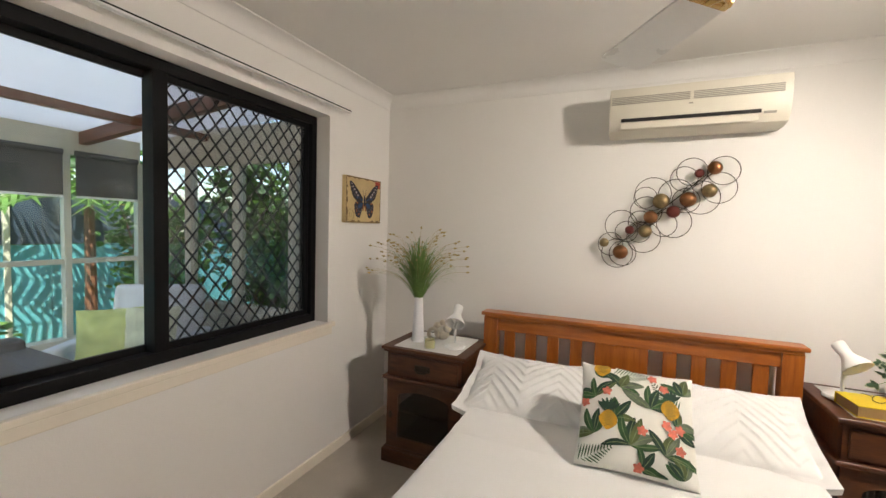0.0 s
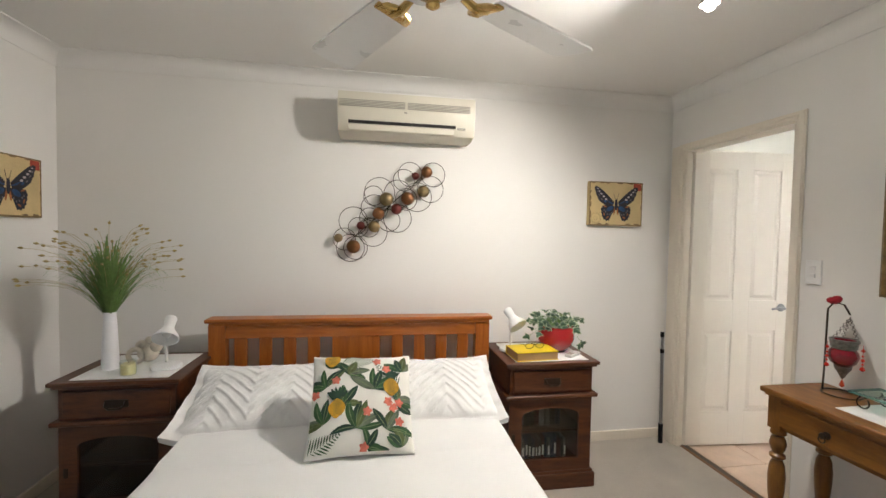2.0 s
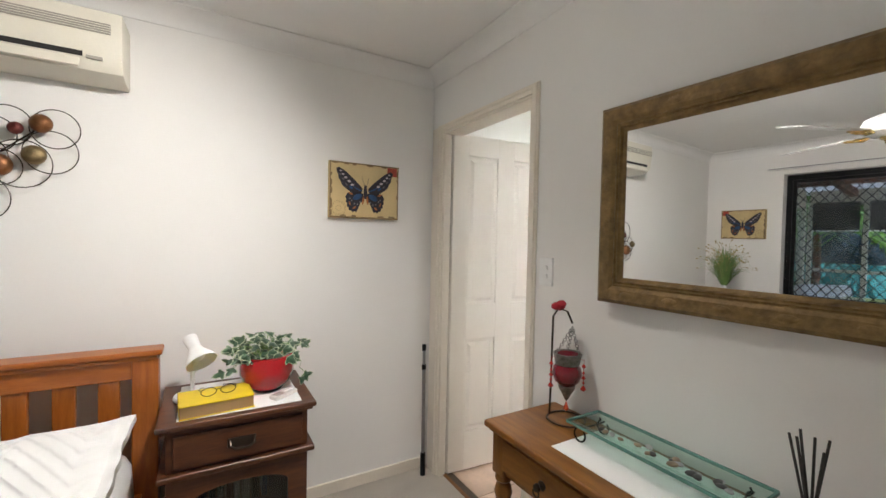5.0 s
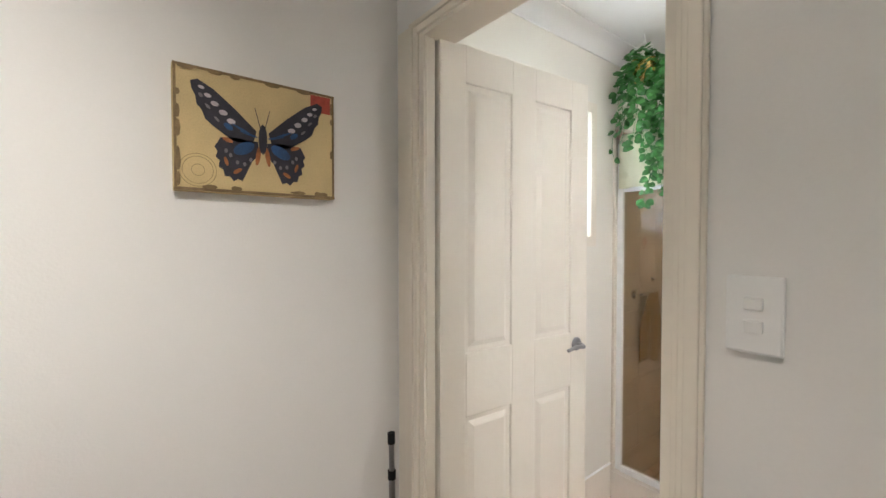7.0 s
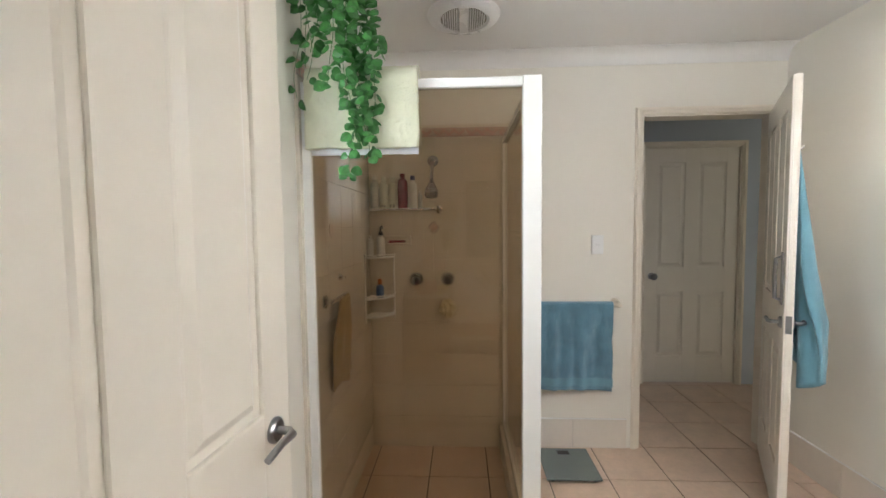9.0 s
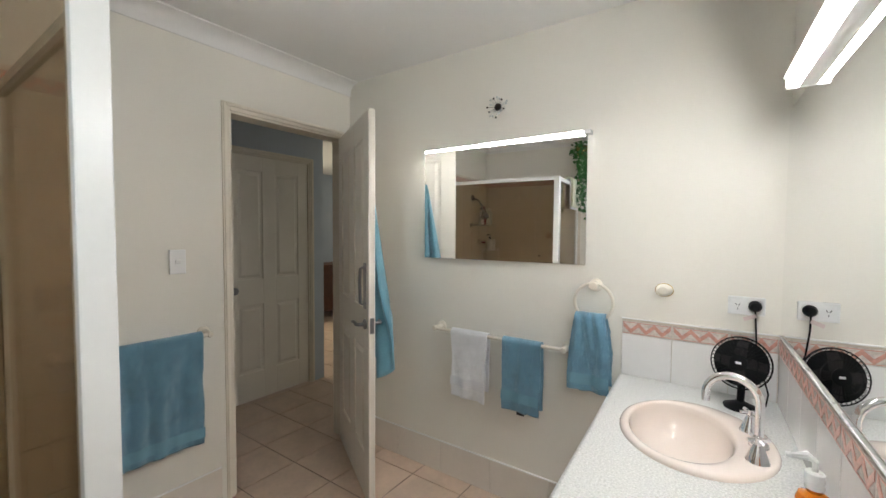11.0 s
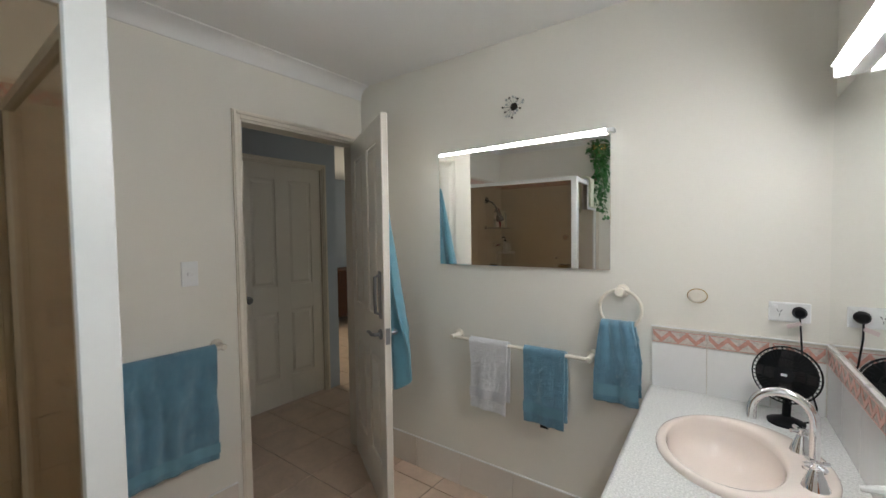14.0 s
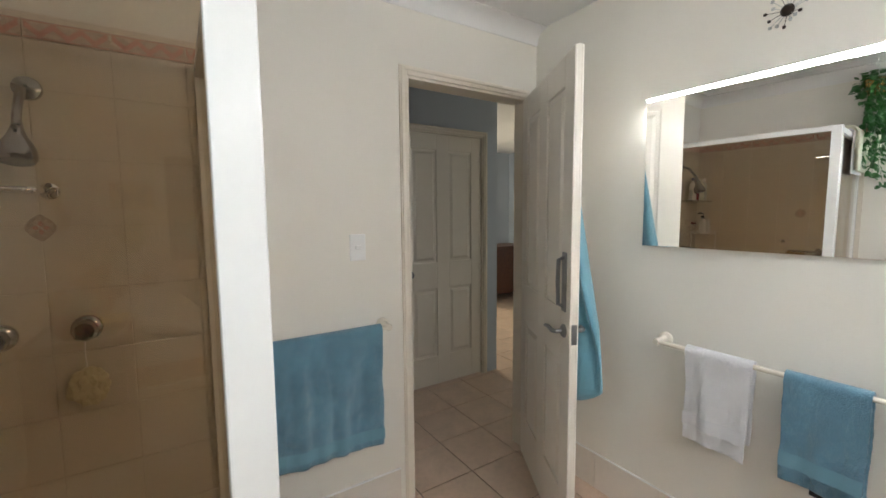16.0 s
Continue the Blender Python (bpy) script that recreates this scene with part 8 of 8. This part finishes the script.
sun_windows("window_4", "x", LX, [LY0, -1.75, -1.1, -0.45, 0.2, 0.85, 1.36, 1.90, 2.48], 0.42, 2.02, 1.09, 1)
sun_windows("window_5", "y", LY1, [LX + 0.05, -3.62, -2.98, -2.33, OX - 0.02], 0.74, 1.98, 1.30, -1, 0.085, False)
for y0, y1 in ((0.9, 1.86), (1.95, 2.44)):
    bl_ = thing("roller_blind", "grey mesh roller blind half drawn in the sunroom", "blind", (LX + 0.06, (y0 + y1) / 2, 0), 0, "sunroom blinds")
    h_ = (y1 - y0) / 2
    part("cloth", box(-0.003, 0.003, -h_, h_, 1.66, 2.02), M_BLIND, bl_)
    part("roller", tube([(0, -h_, 2.03), (0, h_, 2.03)], 0.025, 12), M_BLIND, bl_, smooth=True)
    part("bottom_bar", box(-0.008, 0.008, -h_, h_, 1.645, 1.665, 0.003), M_WHITE, bl_)

ch = thing("armchair", "white upholstered armchair in the sunroom", "armchair", (-3.07, 1.76, -0.02), 35)
M_WUP = mat("white_upholstery", (0.70, 0.72, 0.76), 0.9, var=0.04, vs=6, bump=0.3, bs=300)
part("seat", box(-0.32, 0.32, -0.32, 0.3, 0.28, 0.46, 0.06, seg=4), M_WUP, ch, smooth=True)
part("backrest", turned(box(-0.32, 0.32, -0.07, 0.07, 0.0, 0.56, 0.06, seg=4), Matrix.Translation((0, 0.30, 0.42)) @ Matrix.Rotation(radians(-12), 4, "X")), M_WUP, ch, smooth=True)
for s in (-1, 1):
    part("armrest", box(s * 0.36 - 0.06, s * 0.36 + 0.06, -0.32, 0.34, 0.22, 0.64, 0.05, seg=4), M_WUP, ch, smooth=True)
    for y in (-0.27, 0.27):
        part("leg", box(s * 0.32 - 0.02, s * 0.32 + 0.02, y - 0.02, y + 0.02, 0.0, 0.28, 0.004), M_BEAM, ch)
M_LIME = mat("lime_green_cushion", (0.58, 0.64, 0.26), 0.9, var=0.3, vs=8, bump=0.3, bs=300)
M_LIMEW = mat("pale_striped_cushion", (0.66, 0.68, 0.50), 0.9, var=0.25, vs=12, bump=0.3, bs=300)
pillow("cushion", "lime green cushion on the sunroom armchair", 0.40, 0.40, 0.12, pose(-2.97, 1.58, 0.68, -25, 0, 60), M_LIME, 0, 0, 31)
pillow("cushion", "pale striped cushion on the sunroom armchair", 0.40, 0.40, 0.12, pose(-2.85, 1.70, 0.68, -25, 0, 40), M_LIMEW, 0, 0, 37)
so_ = thing("sofa", "dark grey woven sofa in the sunroom", "sofa", (-2.75, 0.62, -0.02), 0)
M_RATTAN = mat("dark_grey_rattan", (0.07, 0.07, 0.075), 0.7, var=0.35, vs=40, bump=0.6, bs=160)
part("base", box(-0.4, 0.4, -0.8, 0.55, 0.05, 0.42, 0.03, seg=3), M_RATTAN, so_)
part("backrest", box(-0.42, -0.28, -0.8, 0.55, 0.40, 0.78, 0.04, seg=3), M_RATTAN, so_)
part("armrest", box(-0.4, 0.4, 0.42, 0.58, 0.3, 0.72, 0.04, seg=3), M_RATTAN, so_)
part("seat_cushion", box(-0.28, 0.4, -0.78, 0.40, 0.42, 0.52, 0.04, seg=3), M_WUP, so_, "pale seat cushion")

# ---- garden ----
M_GRASS = mat("garden_soil_and_grass", (0.10, 0.11, 0.05), 0.95, var=0.5, vs=2, bump=0.6, bs=40)
M_FENCE = mat("teal_metal_fence", (0.10, 0.36, 0.42), 0.5, var=0.12, vs=3, bump=0.05)
M_SHADE = mat("dark_blue_shade_cloth", (0.025, 0.045, 0.075), 0.8, var=0.4, vs=3, bump=0.3, bs=200)
structure(part("ground", box(-120, -1.73 + 0.0, -120, 120, -0.4, -0.125), M_GRASS), "garden ground with grass and soil", "ground")
structure(part("ground_house", box(-1.73, 120, -120, 120, -0.4, -0.13), M_GRASS), "ground under and around the house", "ground")
fence = tagged(new("fence"), "teal ribbed metal fence with dark mesh above", "fence")
fence.location = (-6.6, 0, -0.13)
for k in range(26):
    y = -4.0 + k * 0.42
    fb2 = prism([(y, 0), (y + 0.41, 0), (y + 0.41, 1.25), (y, 1.25)], 0.03, "x")
    for q in range(3):
        box(-0.015, 0.0, y + 0.05 + q * 0.13, y + 0.10 + q * 0.13, 0.02, 1.23, 0.004, fb2)
    part("panel", fb2, M_FENCE, fence)
for k in range(6):
    part("post", box(-0.03, 0.05, -4.0 + k * 2.1 - 0.03, -4.0 + k * 2.1 + 0.03, 0, 2.0, 0.004), M_SUNW, fence)
part("mesh", box(0.0, 0.01, -4.0, 6.9, 1.26, 1.95), M_SHADE, fence, "dark blue shade mesh")
fence2 = tagged(new("fence"), "dark timber boundary fence behind the shrubs", "fence")
fence2.location = (0, 6.2, -0.13)
for k in range(30):
    part("paling", box(-6.5 + k * 0.22, -6.5 + k * 0.22 + 0.21, 0, 0.02, 0, 1.8), M_BEAM, fence2)

M_LEAVES = [mat("garden_leaf_%d" % i, c, 0.5, var=0.45, vs=4, bump=0.05) for i, c in enumerate(((0.05, 0.14, 0.03), (0.03, 0.085, 0.025), (0.10, 0.20, 0.04)))]
for leaf_mat in M_LEAVES:
    ln_, ll_ = leaf_mat.node_tree.nodes, leaf_mat.node_tree.links
    lmix, ltl = ln_.new("ShaderNodeMixShader"), ln_.new("ShaderNodeBsdfTranslucent")
    ltl.inputs["Color"].default_value = (0.16, 0.30, 0.05, 1)
    lmix.inputs[0].default_value = 0.4
    ll_.new(ln_["Principled BSDF"].outputs[0], lmix.inputs[1])
    ll_.new(ltl.outputs[0], lmix.inputs[2])
    ll_.new(lmix.outputs[0], ln_["Material Output"].inputs["Surface"])
M_FLOWER = mat("yellow_orange_blossom", (0.75, 0.38, 0.03), 0.6, var=0.3, vs=8, bump=0.05)


def shrub(label, at, h, w, n, L, m, seed, flowers=0, palm=False):
    t = thing("shrub", label, "shrub", at)
    rng = random.Random(seed)
    wood_, lf_ = bmesh.new(), bmesh.new()
    tips = []
    for k in range(9):
        a = rng.uniform(0, 6.283)
        e = Vector((w * 0.45 * math.cos(a) * rng.uniform(0.4, 1), w * 0.45 * math.sin(a) * rng.uniform(0.4, 1), h * rng.uniform(0.55, 0.95)))
        pts = bez((0, 0, 0), (e.x * 0.3, e.y * 0.3, e.z * 0.6), e, 6)
        tube(pts, [0.03 * (1 - i / 8) for i in range(7)], 6, bm=wood_)
        tips += pts[2:]
    part("trunk", wood_, M_BEAM, t)
    for k in range(n):
        c = rng.choice(tips) + Vector((rng.gauss(0, w * 0.13), rng.gauss(0, w * 0.13), rng.gauss(0, h * 0.09)))
        d = Vector((rng.uniform(-1, 1), rng.uniform(-1, 1), rng.uniform(-0.9, 0.5)))
        round_leaf(lf_, c, d, (rng.uniform(-0.6, 0.6), rng.uniform(-0.6, 0.6), 1), L * rng.uniform(0.6, 1.3))
    part("crown", lf_, m, t)
    if flowers:
        fl = bmesh.new()
        for k in range(flowers):
            c = rng.choice(tips) + Vector((rng.gauss(0, w * 0.1), rng.gauss(0, w * 0.1), rng.gauss(0, h * 0.08)))
            for q in range(5):
                a = q * 1.256
                round_leaf(fl, c, (math.cos(a), math.sin(a), 0.4), (0, 0, 1), L * 0.5)
        part("blossom", fl, M_FLOWER, t, "yellow-orange blossom")


def palm(at, n, L, seed, h=1.0):
    t = thing("palm", "arching green garden palm", "palm", at)
    rng = random.Random(seed)
    part("trunk", tube([(0, 0, 0), (0.02, 0, 0.5 * h), (0, 0.0, h)], [0.07, 0.06, 0.05], 10), M_BEAM, t)
    for k in range(n):
        a = 2 * math.pi * k / n + rng.uniform(-0.2, 0.2)
        rise = rng.uniform(0.3, 0.8)
        pts = bez((0, 0, h), (L * 0.5 * math.cos(a), L * 0.5 * math.sin(a), h + L * rise), (L * math.cos(a), L * math.sin(a), h + L * (rise - 0.6)), 12)
        fb3 = bmesh.new()
        tube(pts, 0.006, 4, bm=fb3)
        side = Vector((-math.sin(a), math.cos(a), 0))
        for i in range(2, 13):
            for s in (-1, 1):
                d = (side * s + (pts[i] - pts[i - 1]).normalized() * 0.8 + Vector((0, 0, -0.3))).normalized()
                round_leaf(fb3, pts[i], d, (0, 0, 1), 0.001)
                c, e = pts[i], pts[i] + d * L * 0.33
                wv = d.cross(Vector((0, 0, 1))).normalized() * 0.02
                v = [fb3.verts.new(p) for p in (c - wv, c + wv, c.lerp(e, 0.6) + wv, e, c.lerp(e, 0.6) - wv)]
                fb3.faces.new(v)
        part("frond", fb3, M_LEAVES[2], t)


shrub("leafy green garden shrub with yellow-orange blossom", (-5.6, 3.35, -0.13), 2.2, 1.3, 1500, 0.11, M_LEAVES[0], 1, 26)
palm((-5.7, 2.72, -0.13), 14, 0.95, 2, 1.75)
shrub("dense dark green shrub outside the end window", (-3.9, 3.9, -0.13), 2.6, 1.6, 2200, 0.12, M_LEAVES[1], 3)
shrub("dense green shrub outside the end window", (-2.9, 3.7, -0.13), 2.5, 1.5, 2200, 0.12, M_LEAVES[0], 4)
shrub("dense dark green shrub outside the end window", (-2.0, 3.9, -0.13), 2.7, 1.5, 2200, 0.12, M_LEAVES[1], 5)
shrub("low leafy shrub by the fence", (-5.4, 1.4, -0.13), 0.8, 0.9, 600, 0.09, M_LEAVES[2], 6)
shrub("tall leafy shrub behind the fence", (-8.2, 3.2, -0.13), 4.2, 2.8, 2600, 0.16, M_LEAVES[1], 7)
shrub("tall leafy shrub behind the fence", (-8.6, 0.2, -0.13), 3.6, 2.6, 2200, 0.16, M_LEAVES[0], 8)

# ---- pieces of walls and floors, last ----
P0 = 0.335
sheets = {}


def tile_mesh(key, w, d, t, material, bev):
    if key not in sheets:
        bm = bmesh.new()
        box(bev * 0 + 0.0, w, 0.0, d, 0.0, t, bev, bm, 1)
        me = bpy.data.meshes.new("tile")
        bm.to_mesh(me)
        bm.free()
        me.materials.append(material)
        sheets[key] = me
    return sheets[key]


GAP = 0.006
for i in range(-7, 12):
    for j in range(-12, 7):
        x0, x1 = 4.785 + i * P0, 4.785 + (i + 1) * P0
        y0, y1 = 0.945 + j * 0.331, 0.945 + (j + 1) * 0.331
        x0, x1 = max(x0, EX0 + 0.05), min(x1, 8.49)
        y0, y1 = max(y0, -2.98), min(y1, NYB - 0.002)
        in_bath = x0 < BX
        if in_bath:
            y0 = max(y0, BY + 0.0)
        if x1 - x0 < 0.03 or y1 - y0 < 0.03 or (x0 > 5.95 and y0 > -0.37):
            continue
        w, d = round(x1 - x0 - GAP, 3), round(y1 - y0 - GAP, 3)
        me = tile_mesh((w, d), w, d, 0.007, M_TILE, 0.0015)
        o = new("tile", me)
        o.parent = floor_bath
        o.location = (x0 + GAP / 2, y0 + GAP / 2, -0.0065)

structure(part("threshold_strip", box(EX0 + 0.03, EX0 + 0.052, D1[0] + 0.02, D1[1] - 0.02, -0.002, 0.007, 0.002), M_OAK), "narrow wooden threshold strip", "trim")

# skirting tiles round the bathroom
for nm, axis, pos, a0, a1, s in (("skirting_bath_south", "y", BY, 3.0, BX, 1), ("skirting_bath_east", "x", BX, 1.06, SYE - 0.05, -1), ("skirting_bath_north", "y", NYB, EX1, SX - 0.05, -1)):
    root = structure(new(nm), "cream skirting tiles along the bathroom wall", "baseboard")
    a = a0
    while a < a1 - 0.02:
        b = min(a1, a + 0.331)
        lo_, hi_ = sorted((pos + s * 0.0005, pos + s * 0.009))
        bmx_ = box(a + 0.0012, b - 0.0012, lo_, hi_, 0.001, 0.185, 0.0015, seg=1) if axis == "y" else box(lo_, hi_, a + 0.0012, b - 0.0012, 0.001, 0.185, 0.0015, seg=1)
        part("tile", bmx_, M_SKTILE, root)
        a = b
    lo_, hi_ = sorted((pos + s * 0.0005, pos + s * 0.011))
    part("cap_strip", box(a0, a1, lo_, hi_, 0.1855, 0.191, 0.002) if axis == "y" else box(lo_, hi_, a0, a1, 0.1855, 0.191, 0.002), M_WHITE, root)

# shower wall tiles and border
q = 0.2
for k in range(6):
    for r in range(9):
        z0, z1 = r * q + 0.0, (r + 1) * q
        x0, x1 = SB + 0.009 - (k + 1) * q, SB + 0.009 - k * q
        x0 = max(x0, SX - 0.04)
        if x1 - x0 > 0.03:
            part("tile", box(x0 + 0.001, x1 - 0.001, NYB - 0.0145, NYB - 0.009, z0 + 0.151 if r == 0 else z0 + 0.001, z1 - 0.001, 0.001, seg=1), M_WTILE, sh_wall_n)
        if k < 5:
            y0, y1 = NYB - 0.0145 - (k + 1) * q, NYB - 0.0145 - k * q
            y0 = max(y0, SYE - 0.03)
            if y1 - y0 > 0.03:
                part("tile", box(SB + 0.0035, SB + 0.009, y0 + 0.001, y1 - 0.001, z0 + 0.001, z1 - 0.001, 0.001, seg=1), M_WTILE, sh_wall_e)
for k in range(5):
    y0, y1 = NYB - 0.0145 - (k + 1) * q, NYB - 0.0145 - k * q
    y0 = max(y0, SYE - 0.03)
    if y1 - y0 > 0.03:
        part("tile", box(SB + 0.0035, SB + 0.009, y0 + 0.001, y1 - 0.001, 1.801, 1.942, 0.001, seg=1), M_WTILE, sh_wall_e)
        decor_tile(sh_wall_e, y1 - y0, 0.056, pose(SB + 0.009, y1, 1.944, 0, 0, -90), False)
for k in range(6):
    x0, x1 = max(SX - 0.04, SB + 0.009 - (k + 1) * q), SB + 0.009 - k * q
    if x1 - x0 > 0.03:
        part("tile", box(x0 + 0.001, x1 - 0.001, NYB - 0.0145, NYB - 0.009, 1.801, 1.942, 0.001, seg=1), M_WTILE, sh_wall_n)
        decor_tile(sh_wall_n, x1 - x0, 0.056, pose(x0, NYB - 0.009, 1.944, 0, 0, 0), False)
for (p, rz) in (((SB + 0.0035, 2.25, 1.395), -90), ((4.02, NYB - 0.0145, 1.395), 0)):
    o = prism([(-0.036, -0.006), (-0.022, -0.026), (0, -0.042), (0.022, -0.026), (0.036, -0.006), (0.036, 0.006), (0.022, 0.026), (0, 0.042), (-0.022, 0.026), (-0.036, 0.006)], -0.002, "y")
    d = part("diamond_inset", o, M_BORDER, sh_wall_e if rz else sh_wall_n, "mottled terracotta diamond inset")
    for q in range(4):
        part("petal", turned(prism([(0.004, 0), (0.012, -0.007), (0.022, 0), (0.012, 0.007)], -0.001, "y"), Matrix.Translation((0, -0.0016, 0)) @ Matrix.Rotation(q * math.pi / 2, 4, "Y")), M_PINK, d)
    d.matrix_basis = pose(*p, 0, 0, rz)
